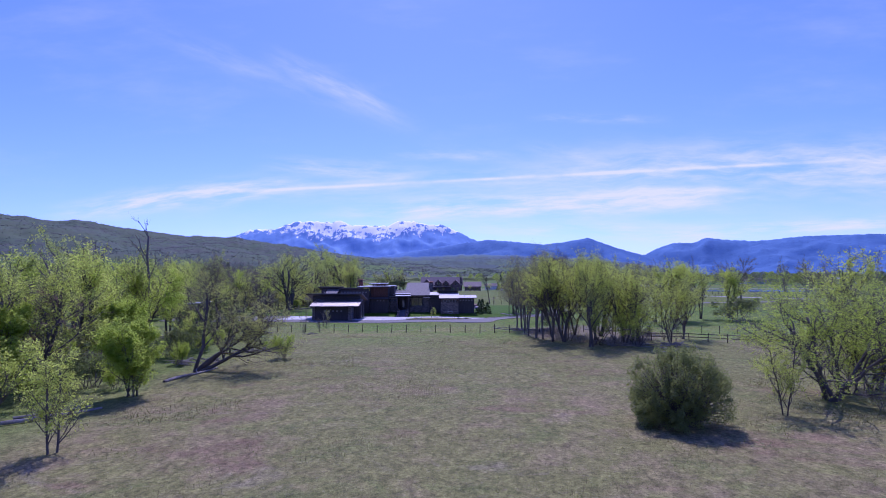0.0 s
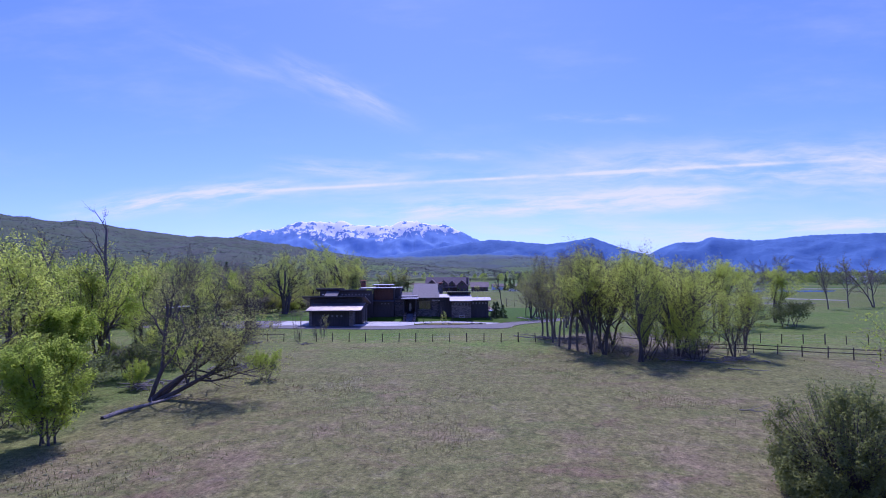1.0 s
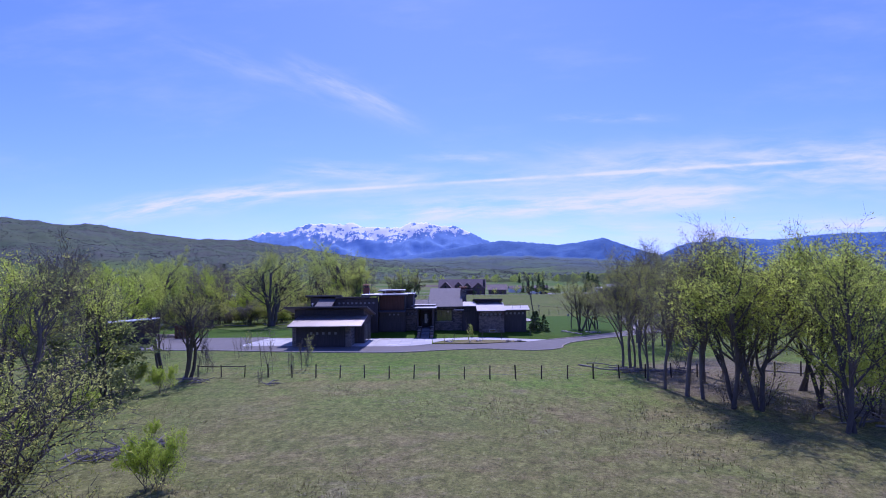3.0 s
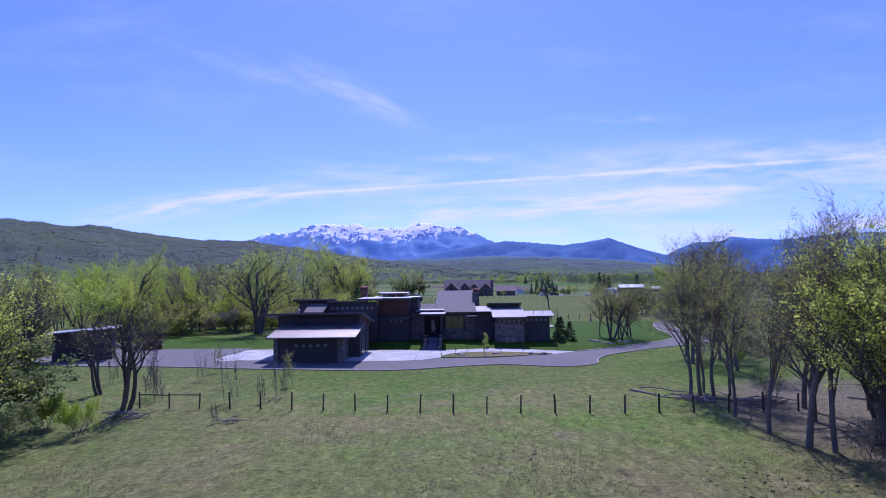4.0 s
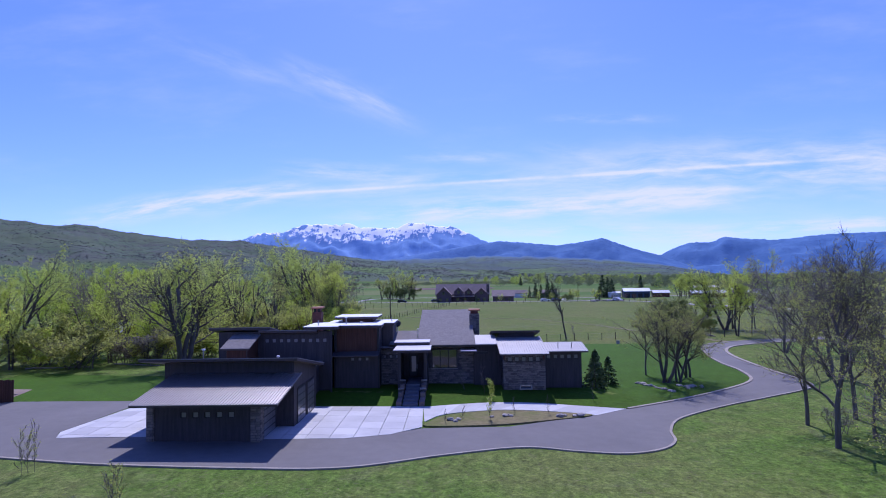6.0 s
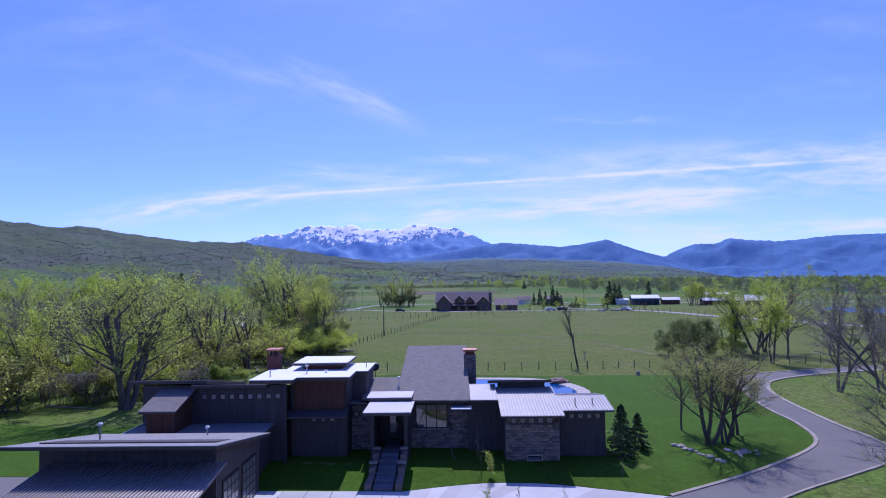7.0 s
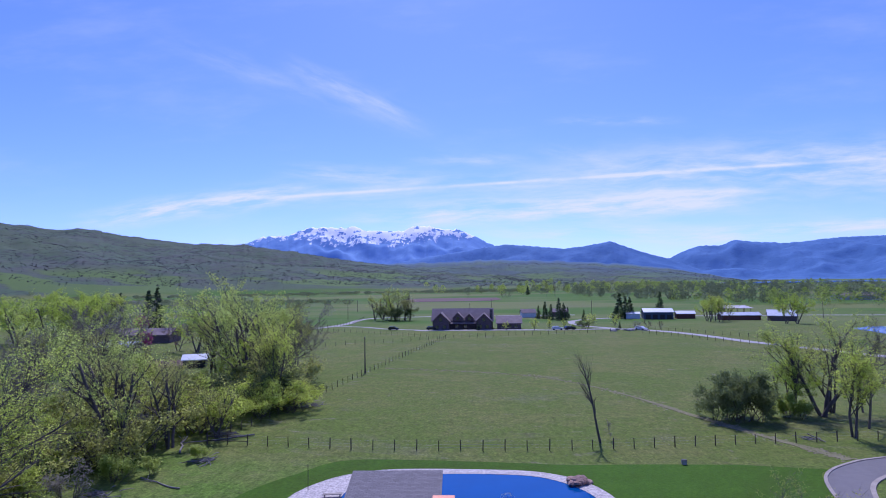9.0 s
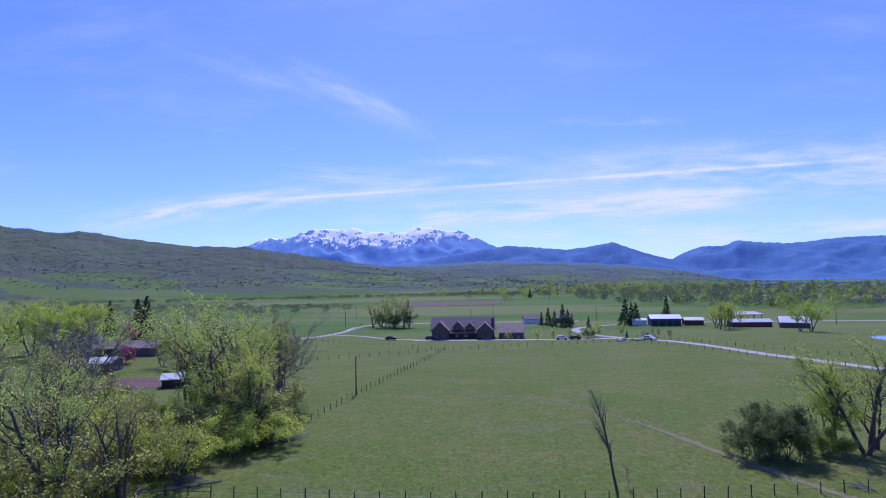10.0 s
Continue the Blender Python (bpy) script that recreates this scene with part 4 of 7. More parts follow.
# stone link wall by the entry
holes = row_of(3, -2.75, -1.45, 0.34, 3.35)
link_wall = w = wall_open("stone_wall", -3.2, -1.15, 0.3, 4.15, 8.4, 8.7, holes, STONE_WALL, label="rough grey-brown stone veneer")
link_holes = holes
windows_in(holes, 8.42, w, FROSTED)
flat_roof("link_roof", rect(-3.3, -0.9, 7.9, 10.6), 4.36, 0.16, FLAT_GREY)
block("link", -3.1, -1.2, 8.95, 12, 0.3, 4.2, SIDING)
# entry: two canopies, recess, door
flat_roof("canopy", rect(-1.65, 1.98, 6.9, 10.4), 4.98, 0.26, CANOPY_PALE, label="upper grey entry canopy")
flat_roof("canopy", rect(-1.34, 2.2, 3.1, 6.95), 4.66, 0.26, CANOPY_PALE, label="lower pale grey entry canopy")
block("lintel", -1.3, 1.9, 6.95, 7.15, 4.3, 4.72, SIDING)
for a, b in ((-1.15, -0.85), (1.45, 1.75)):
    block("entry_wall", a, b, 5.6, 9.2, 0.3, 4.4, SIDING)
block("foyer", -1.15, 1.9, 9.4, 12.5, 0.3, 4.45, SIDING)
door_wall = wall_open("door_wall", -0.85, 1.45, 1.15, 4.4, 9.0, 9.2, [(-0.28, 0.72, 1.15, 3.45)], SIDING)
door = part("door", box(-0.24, 0.68, 9.04, 9.10, 1.17, 3.42), FRAME_DARK, door_wall, "dark front door with one tall glass light")
part("pane", box(0.0, 0.46, 9.0, 9.035, 1.7, 3.3), FROSTED, door)
part("handle", box(0.54, 0.58, 8.98, 9.04, 2.0, 2.5), STEEL, door)
# wide steps with planted cheeks
steps = empty("stair", HOUSE, "broad concrete entry steps with shade in their colour between planted beds", "stair", kind="structure")
for i in range(6):
    v = 0.35 + i * 0.92
    part("step", box(-0.25, 1.1, v, v + (0.92 if i < 5 else 3.8), 0.0, 0.19 * (i + 1), 0.012), STEP_SHADED, steps)
for a, b in ((-0.95, -0.28), (1.13, 1.8)):
    for i, (v0, v1, top) in enumerate(((0.5, 2.6, 0.35), (2.6, 4.6, 0.72), (4.6, 6.6, 1.12))):
        part("bed", box(a + 0.1, b - 0.1, v0, v1, -0.1, top, 0.03), BARE_SOIL, steps)
    # pedestals take the darker wall stone to look shaded
    for v, top in ((3.2, 0.95), (5.2, 1.4)):
        part("pedestal", box(a + 0.08, b - 0.08, v, v + 0.45, 0.0, top, 0.02), STONE_WALL, steps)
        part("cap_stone", box(a + 0.03, b - 0.03, v - 0.05, v + 0.5, top, top + 0.07, 0.015), KERB, steps)
# great room under the long shingle roof
gr_top = slope(7.6, 4.6, 21.2, 7.42)
holes = [(2.12, 4.76, 2.0, 3.95)]
room_wall = w = wall_open("stone_wall", 1.75, 6.5, 0.3, 4.62, 9.0, 9.3, holes, STONE_WALL, label="rough grey-brown stone veneer")
window(*holes[0], 9.02, w, 2, GLASS, 0.07)
part("sill", box(2.02, 4.86, 8.9, 9.03, 1.9, 2.0, 0.01), KERB, w)
part("great_room", prism(rect(0.9, 6.45, 10.2, 20.6), 0.3, lambda x, y: gr_top(x, y) - 0.25), SIDING, house)
part("side_wall", prism(rect(6.25, 6.5, 9.3, 20.6), 0.3, lambda x, y: gr_top(x, y) - 0.2), STONE_WALL, house)
main_roof = roof_slab("shingle_roof", 0.55, 6.62, 7.6, 4.6, 21.2, 7.42, 0.24, SHINGLE, edge=FASCIA, label="long grey asphalt shingle roof")
roof_slab("shingle_roof", -2.2, 0.5, 8.0, 4.68, 12.6, 5.63, 0.2, SHINGLE, edge=FASCIA)
part("gutter", box(2.0, 6.7, 7.5, 7.62, 4.42, 4.56), FRAME_DARK, house)
part("downpipe", box(6.55, 6.65, 8.9, 9.0, 0.4, 4.4), FRAME_DARK, house)
flat_roof("canopy", rect(5.12, 6.75, 6.8, 8.95), 4.05, 0.16, CANOPY_PALE, label="small pale side canopy")
part("shelf_beam", box(6.75, 7.9, 6.95, 7.1, 3.75, 3.95), FRAME_DARK, house)
stone_chimney = chimney = part("chimney", box(6.28, 7.38, 14.4, 15.5, 0.3, 7.3), STONE_WALL, house, "square stone chimney with a copper cap")
part("flue", box(6.42, 7.24, 14.54, 15.36, 7.3, 7.62), BRICK_RED, chimney)
part("cap", box(6.18, 7.48, 14.3, 15.6, 7.62, 7.80, 0.02), COPPER, chimney)
chimney = part("chimney", box(-10.85, -9.85, 10.7, 11.7, 0.3, 7.9), BRICK_RED, house, "red masonry chimney with a copper cap")
for a in (-10.85, -10.4, -9.95):
    part("flue_post", box(a, a + 0.1, 10.7, 10.8, 7.9, 8.3), BRICK_RED, chimney)
part("flue", box(-10.7, -10.0, 10.85, 11.55, 7.9, 8.3), FRAME_DARK, chimney)
part("cap", box(-10.98, -9.72, 10.55, 11.85, 8.3, 8.46, 0.02), COPPER, chimney)
# middle link and east wing under seamed metal roofs
block("link", 6.5, 9.45, 8.3, 12, 0.3, 4.5, SIDING)
roof_slab("metal_roof", 6.65, 8.85, 7.2, 4.66, 11.0, 5.22, 0.16, METAL_PALE, label="weathered standing-seam metal roof", ribs=0.25)
holes = row_of(5, 9.98, 12.75, 0.44, 3.28)
wing_wall = w = wall_open("stone_wall", 9.3, 13.5, 0.2, 3.85, 5.9, 6.2, holes, STONE_WALL, label="rough grey-brown stone veneer")
wing_holes = holes
windows_in(holes, 5.92, w, FROSTED)
block("room", 9.4, 13.45, 6.6, 11, 0.2, 4.1, SIDING)
block("side_wall", 9.3, 9.55, 6.2, 8.3, 0.2, 3.9, STONE_WALL)
block("side_wall", 13.25, 13.5, 6.2, 7.4, 0.2, 3.9, STONE_WALL)
for a in (9.32, 13.22):
    part("bracket", box(a, a + 0.12, 5.3, 5.9, 3.3, 3.8), WOOD_RED, house)
holes = row_of(5, 14.0, 16.75, 0.42, 3.35)
w = wall_open("wall", 13.5, 17.3, 0.2, 3.9, 7.0, 7.25, holes, SIDING)
windows_in(holes, 7.02, w, FROSTED)
block("room", 13.5, 17.15, 7.6, 12.5, 0.2, 4.0, SIDING)
block("end_wall", 17.1, 17.3, 7.25, 12.5, 0.2, 4.0, SIDING)
roof_slab("metal_roof", 8.9, 13.72, 4.55, 3.98, 10.8, 5.0, 0.17, METAL_PALE, label="weathered standing-seam metal roof", ribs=0.25)
roof_slab("metal_roof", 13.75, 17.85, 6.15, 4.0, 9.3, 4.52, 0.17, METAL_PALE, label="weathered standing-seam metal roof", ribs=0.25)
roof_slab("metal_roof", 13.75, 17.85, 9.32, 4.52, 12.9, 3.95, 0.17, METAL_PALE, ribs=0.25)
pop = block("clerestory", 9.3, 13.1, 10.6, 14, 4.0, slope(10.6, 5.4, 14, 4.75), SIDING, label="dark raised clerestory block")
roof_slab("roof", 8.4, 13.6, 9.9, 5.74, 14.6, 4.85, 0.2, ROOF_DARK, label="dark thin overhanging roof")
well = part("window_well", frame_ring(10.9, 12.1, 0.35, 0.85, 5.4, 5.88, 0.08), STEEL, house, "galvanised window well")
part("pane", box(10.98, 12.02, 5.8, 5.83, 0.43, 0.77), GLASS, well)
# vents
def vent(u, v, z, h, cap=True):
    e = part("vent_pipe", box(u - 0.04, u + 0.04, v - 0.04, v + 0.04, z, z + h), STEEL, house, "small galvanised roof vent")
    if cap:
        part("cap", box(u - 0.13, u + 0.13, v - 0.13, v + 0.13, z + h, z + h + 0.06, 0.02), PALE_PAINT, e)


for u, v, z, h, c in ((-9.1, 6.0, 6.86, 0.5, False), (-6.6, 7.6, 6.86, 0.6, True), (-5.1, 7.9, 6.86, 0.14, True), (-2.2, 10.6, 6.86, 0.42, False),
                      (0.6, 10.6, 5.2, 0.75, True), (15.0, 7.2, 4.18, 0.6, False), (16.4, 7.4, 4.2, 0.5, False)):
    vent(u, v, z, h, c)

# ---- the garage ----
garage = empty("garage", HOUSE, "dark-sided garage with a low metal shed roof and stone piers", "garage")
holes = row_of(5, -14.75, -11.35, 0.42, 2.05)
w = wall_open("wall", -17.0, -9.95, 0.0, 3.35, -11.2, -10.95, holes, SIDING, garage, "dark stained board siding")
windows_in(holes, -11.18, w, FROSTED)
block("room", -17.0, -9.4, -10.5, -7.0, 0.0, 3.5, SIDING, garage)
piers = []
for a, b in ((-17.35, -16.85), (-9.95, -9.25)):
    piers.append((a, b, block("stone_pier", a, b, -11.3, -10.6, 0.0, 3.3, STONE_WALL, garage, "stone corner pier")))
block("upper_room", -18.2, -8.05, -6.95, 0.3, 0.0, slope(-6.95, 5.40, 0.3, 3.85), SIDING, garage)
roof_slab("metal_roof", -17.5, -7.4, -13.4, 3.22, -6.98, 4.25, 0.18, METAL_ROOF, garage, label="weathered standing-seam metal shed roof", ribs=0.21)
roof_slab("roof", -19.4, -7.3, -8.7, 5.66, 0.5, 3.95, 0.22, FLAT_GREY, garage, edge=FASCIA, label="low grey membrane roof")


def side_door(v0, v1, z0, z1, u):
    d = part("garage_door", box(u, u + 0.06, v0, v1, z0, z1), FRAME_DARK, garage, "dark garage door with a grid of glass lights")
    n, m = 4, 5
    for i in range(n):
        for j in range(m):
            a = v0 + 0.1 + i * (v1 - v0 - 0.2) / n
            c = z0 + 0.1 + j * (z1 - z0 - 0.2) / m
            part("pane", box(u + 0.05, u + 0.075, a + 0.05, a + (v1 - v0 - 0.2) / n - 0.05, c + 0.05, c + (z1 - z0 - 0.2) / m - 0.05), FROSTED, d)


side_door(-6.1, -3.6, 0.05, 2.9, -8.05)
side_door(-3.0, -0.5, 0.05, 2.9, -8.05)
side_door(-10.3, -7.4, 0.05, 2.7, -9.40)
for u, v, z, h in ((-16.2, -4.5, 5.0, 0.75), (-11.0, -1.2, 4.3, 0.4)):
    e = part("vent_pipe", box(u - 0.04, u + 0.04, v - 0.04, v + 0.04, z - 0.1, z + h), STEEL, garage, "galvanised roof vent")
    part("cap", box(u - 0.13, u + 0.13, v - 0.13, v + 0.13, z + h, z + h + 0.16, 0.05), PALE_PAINT, e)


# ---- trees ----
def turned(d, angle, azimuth):
    """The direction d bent by an angle (degrees) towards an azimuth about it."""
    d = d.normalized()
    u = d.cross(Vector((1, 0, 0)) if abs(d.x) < 0.8 else Vector((0, 1, 0))).normalized()
    w = d.cross(u)
    s = u * math.cos(azimuth) + w * math.sin(azimuth)
    return (d * math.cos(radians(angle)) + s * math.sin(radians(angle))).normalized()


def grow(rng, branches, tips, p, d, length, r, level, top, spec):
    n = 2 if level == 2 and level == top else (6, 4, 3, 1)[level]
    pts, radii = [p.copy()], [r]
    taper = 0.35 if level else spec.get("taper", 0.55)
    wig = spec.get("wiggle", 0.16) * (0.5 if level == 0 else 1.0)
    for i in range(n):
        d = (d + Vector((rng.gauss(0, wig), rng.gauss(0, wig), rng.gauss(0, wig * 0.6) + spec.get("lift", 0.06) * (1 if level else 0.4)))).normalized()
        p = p + d * (length / n)
        pts.append(p.copy())
        radii.append(r * (1 - (1 - taper) * (i + 1) / n))
    branches.append((level, pts, radii))
    if level >= top:
        tips.append(pts)
        return
    count = spec["count"][level]
    lo = spec["low"][level]
    for c in range(count):
        f = lo + (1 - lo) * (c + rng.random()) / count
        k = min(int(f * n), n - 1)
        q = pts[k].lerp(pts[k + 1], f * n - k)
        rr = radii[k] * (0.62, 0.48, 0.40)[level]
        ang = rng.uniform(*spec["angle"][level])
        dd = turned((pts[k + 1] - pts[k]), ang, rng.uniform(0, 2 * math.pi))
        if dd.z < -0.2:
            dd.z *= 0.3
        grow(rng, branches, tips, q, dd, length * rng.uniform(*spec["ratio"][level]) * (1.0 if level else 1.15 - 0.5 * f), max(rr, 0.006), level + 1, top, spec)


def leaf_mesh(rng, tips, per, size, spread):
    """Small leaves, three corners each, in tufts along the twigs, turned more up than down."""
    V, F = [], []
    three = lambda m: Vector((rng.gauss(0, m), rng.gauss(0, m), rng.gauss(0, m)))
    for pts in tips:
        thick = 0.45 + 1.45 * smooth(-0.25, 0.40, noise.noise(pts[0] * 0.55) + rng.gauss(0, 0.12))
        for _ in range(max(1, round(per * thick * 0.8 / 3))):
            k = rng.randrange(len(pts) - 1)
            tuft = pts[k].lerp(pts[k + 1], rng.random() ** 0.8) + three(spread * 0.62)
            lean = three(0.55) + Vector((0, 0, 0.5))
            for _ in range(3):
                c = tuft + three(size * 1.5)
                n = (lean + three(0.45)).normalized()
                a = n.orthogonal().normalized()
                b = n.cross(a)
                w = rng.uniform(0, 6.283)
                a, b = a * math.cos(w) + b * math.sin(w), b * math.cos(w) - a * math.sin(w)
                s = size * rng.uniform(0.6, 1.4)
                i = len(V)
                V += [c - a * s + b * s * 0.5, c - a * s * 0.5 - b * s * 0.8, c + a * s * 1.2]
                F.append((i, i + 1, i + 2))
    return mesh("crown", V, F)


def wood_mesh(branches, sides=(7, 4, 3, 3), rng=None, tips=(), twigs=0):
    """Trunk, limbs and branches as tapered tubes; the finest twigs as thin slivers."""
    V, F = [], []
    for pts in tips:
        for _ in range(twigs):
            j = rng.randrange(len(pts) - 1)
            c = pts[j].lerp(pts[j + 1], rng.random())
            d = turned(pts[j + 1] - pts[j], rng.uniform(15, 60), rng.uniform(0, 6.283))
            d.z += 0.25
            c += Vector((rng.gauss(0, 0.12), rng.gauss(0, 0.12), rng.gauss(0, 0.12)))
            b = d.orthogonal().normalized() * 0.011
            e = c + d * rng.uniform(0.35, 0.95)
            k = len(V)
            V += [c - b, c + b, e]
            F.append((k, k + 1, k + 2))
    for level, pts, radii in branches:
        if sides[level]:
            tube(V, F, pts, radii, sides[level])
            continue
        b = (pts[-1] - pts[0]).orthogonal().normalized() * max(radii[0], 0.014)
        k = len(V)
        V += [pts[0] - b, pts[0] + b, pts[-1]]
        F.append((k, k + 1, k + 2))
    return mesh("trunk", V, F, True)


def make_tree(name, seed, height, spec, bark, leaf, per, size, spread, label, category="tree", stems=1, lean=(0, 0), leans=(), twigs=0):
    """A tree at the origin: trunk with limbs and twigs, and a crown of separate leaves."""
    rng = random.Random(seed)
    branches, tips = [], []
    top = len(spec["count"])
    for s in range(stems):
        az = 2 * math.pi * (s + rng.random() * 0.6) / stems
        d = Vector((*(leans[s] if leans else lean), 1)).normalized()
        if stems > 1 and not leans:
            d = turned(d, rng.uniform(*spec.get("stem_angle", (6, 16))), az)
        h = height * spec.get("trunk", 0.75) * rng.uniform(0.82, 1.0)
        base = Vector((math.cos(az) * 0.18 * (stems > 1) * stems ** 0.5, math.sin(az) * 0.18 * (stems > 1) * stems ** 0.5, -0.15))
        grow(rng, branches, tips, base, d, h, height * spec.get("girth", 0.016), 0, top, spec)
    f = height / max(p.z for _, pts, _ in branches for p in pts)
    for _, pts, _ in branches:
        for p in pts:
            p *= f
    e = empty(name, None, label, category)
    sides = (4, 3, 3, 0) if height < 6 and top == 3 else (4, 3, 0, 0) if height < 6 else (6, 3, 3, 3) if top == 2 else (7, 4, 3, 0)
    obj("trunk", wood_mesh(branches, sides, rng, tips, twigs), bark, e)
    if leaf is not None and per:
        obj("crown", leaf_mesh(rng, tips, per, size, spread), leaf, e)
    return e


TALL = dict(count=(10, 6, 4), low=(0.27, 0.22, 0.2), angle=((16, 42), (25, 55), (25, 60)), ratio=((0.42, 0.70), (0.42, 0.62), (0.45, 0.65)), lift=0.10, trunk=0.80, girth=0.0125, wiggle=0.18, stem_angle=(5, 14))
VASE = dict(count=(6, 5, 5), low=(0.30, 0.25, 0.2), angle=((25, 50), (25, 55), (30, 60)), ratio=((0.50, 0.72), (0.45, 0.62), (0.42, 0.6)), lift=0.07, trunk=0.66, girth=0.016, stem_angle=(12, 26))
SPREAD = dict(count=(8, 6, 5), low=(0.25, 0.2, 0.2), angle=((25, 55), (30, 60), (30, 60)), ratio=((0.55, 0.8), (0.45, 0.62), (0.42, 0.6)), lift=0.06, trunk=0.68, girth=0.014, wiggle=0.22, stem_angle=(10, 24))
YOUNG = dict(count=(16, 5, 3), low=(0.07, 0.2, 0.2), angle=((30, 55), (25, 50), (25, 50)), ratio=((0.26, 0.40), (0.4, 0.6), (0.4, 0.6)), lift=0.12, trunk=0.92, girth=0.010, stem_angle=(3, 12))
SHRUB = dict(count=(4, 4, 3), low=(0.2, 0.2, 0.2), angle=((20, 45), (25, 50), (25, 50)), ratio=((0.4, 0.6), (0.45, 0.65), (0.45, 0.65)), lift=0.05, trunk=0.75, girth=0.010, stem_angle=(12, 48))
WHIP = dict(count=(13, 4), low=(0.12, 0.2), angle=((14, 30), (15, 30)), ratio=((0.18, 0.32), (0.4, 0.6)), lift=0.14, trunk=0.9, girth=0.0042, stem_angle=(2, 8))


def lighter(spec):
    """The same habit with fewer twigs, for trees that stay far off."""
    return dict(spec, count=(spec["count"][0] - 1, spec["count"][1] - 1))


P = {}
KINDS = {
    "tall_a": ("cottonwood_tree", 1, 14.0, TALL, BARK, LEAF_FRESH, 13, 0.095, 0.28, "tall cottonwood tree in thin spring-green leaf", 2),
    "tall_b": ("cottonwood_tree", 2, 14.0, TALL, BARK_PALE, LEAF_OLIVE, 21, 0.070, 0.26, "tall cottonwood tree just coming into olive bud", 1),
    "tall_c": ("cottonwood_tree", 3, 13.5, TALL, BARK, LEAF_FRESH, 17, 0.10, 0.30, "cottonwood tree in fresh yellow-green leaf", 2),
    "tall_d": ("cottonwood_tree", 12, 14.5, TALL, BARK_PALE, LEAF_OLIVE, 11, 0.07, 0.24, "tall grey cottonwood tree almost bare", 1),
    "vase_a": ("cottonwood_tree", 4, 14.5, VASE, BARK, LEAF_SPRING, 20, 0.10, 0.36, "broad cottonwood tree with dark forked limbs and thin leaf", 3),
    "vase_b": ("cottonwood_tree", 5, 14.0, VASE, BARK, LEAF_OLIVE, 12, 0.09, 0.34, "broad cottonwood tree with dark forked limbs in bud", 3),
    "vase_c": ("cottonwood_tree", 6, 13.0, VASE, BARK, LEAF_BRIGHT, 30, 0.12, 0.38, "round cottonwood tree in bright green leaf", 3),
    "grey_a": ("bare_tree", 7, 12.5, SPREAD, BARK_PALE, LEAF_GREY, 7, 0.08, 0.26, "spreading grey tree almost bare of leaf", 2),
    "rust_a": ("bare_tree", 8, 11.0, SPREAD, BARK, LEAF_RUST, 9, 0.08, 0.25, "spreading tree in rust-brown bud", 2),
}
for key, (nm, sd, h, spec, bark, leaf, per, size, spr, lb, stems) in KINDS.items():
    fine = {"tall_b": 8, "tall_d": 14, "grey_a": 14, "rust_a": 12, "vase_b": 4}.get(key, 3)
    P[key] = make_tree(nm, sd, h, spec, bark, leaf, round(per * 1.9), size * 0.60, spr, lb, stems=stems, twigs=fine)
    P[key + "_far"] = make_tree(nm, sd + 100, h, lighter(spec), bark, leaf, round(per * 5.0), size * 0.95, spr * 1.2, lb, stems=stems, twigs=fine * 3)
P["young_a"] = make_tree("young_tree", 9, 6.5, YOUNG, BARK, LEAF_BRIGHT, 44, 0.060, 0.20, "young tree in dense bright green leaf", stems=4)
P["young_b"] = make_tree("young_tree", 10, 7.5, YOUNG, BARK, LEAF_FRESH, 20, 0.050, 0.22, "slender young tree in thin yellow-green leaf", stems=2)
P["shrub_a"] = make_tree("shrub", 13, 3.5, SHRUB, BARK, LEAF_BRIGHT, 26, 0.060, 0.17, "bushy shrub in bright green leaf", "shrub", stems=8)
P["shrub_b"] = make_tree("shrub", 14, 4.0, SHRUB, BARK, LEAF_DARK, 12, 0.08, 0.18, "dense shrub with dark green leaf", "shrub", stems=8)
P["shrub_c"] = make_tree("shrub", 15, 3.2, SHRUB, BARK_PALE, LEAF_GREY, 4, 0.06, 0.14, "twiggy grey shrub almost bare", "shrub", stems=7)
for key, nm_leaf, per, size, h in (("shrub_a", LEAF_SPRING, 66, 0.10, 3.5), ("shrub_b", LEAF_DARK, 60, 0.09, 4.0), ("shrub_c", LEAF_GREY, 20, 0.07, 3.2)):
    P[key + "_far"] = make_tree("shrub", 200 + len(P), h, dict(SHRUB, count=(4, 3)), BARK, nm_leaf, per, size, 0.26, P[key]["label"], "shrub", stems=7)
for key, nm_leaf, per, lb in (("low_a", LEAF_FRESH, 56, "tall thin shrub in yellow-green leaf among the trunks"), ("low_b", LEAF_OLIVE, 40, "tall twiggy shrub in olive bud among the trunks")):
    P[key + "_far"] = make_tree("shrub", 210 + len(P), 4.8, dict(SHRUB, count=(4, 3)), BARK, nm_leaf, per, 0.095, 0.30, lb, "shrub", stems=7, twigs=6)
P["whip_a"] = make_tree("sapling", 16, 3.8, WHIP, BARK_PALE, LEAF_GREY, 3, 0.025, 0.06, "thin bare grey sapling cluster", "sapling", stems=4)
P["whip_b"] = make_tree("sapling", 17, 3.4, WHIP, BARK_PALE, LEAF_OLIVE, 7, 0.03, 0.08, "thin sapling with a haze of first leaf", "sapling", stems=3)


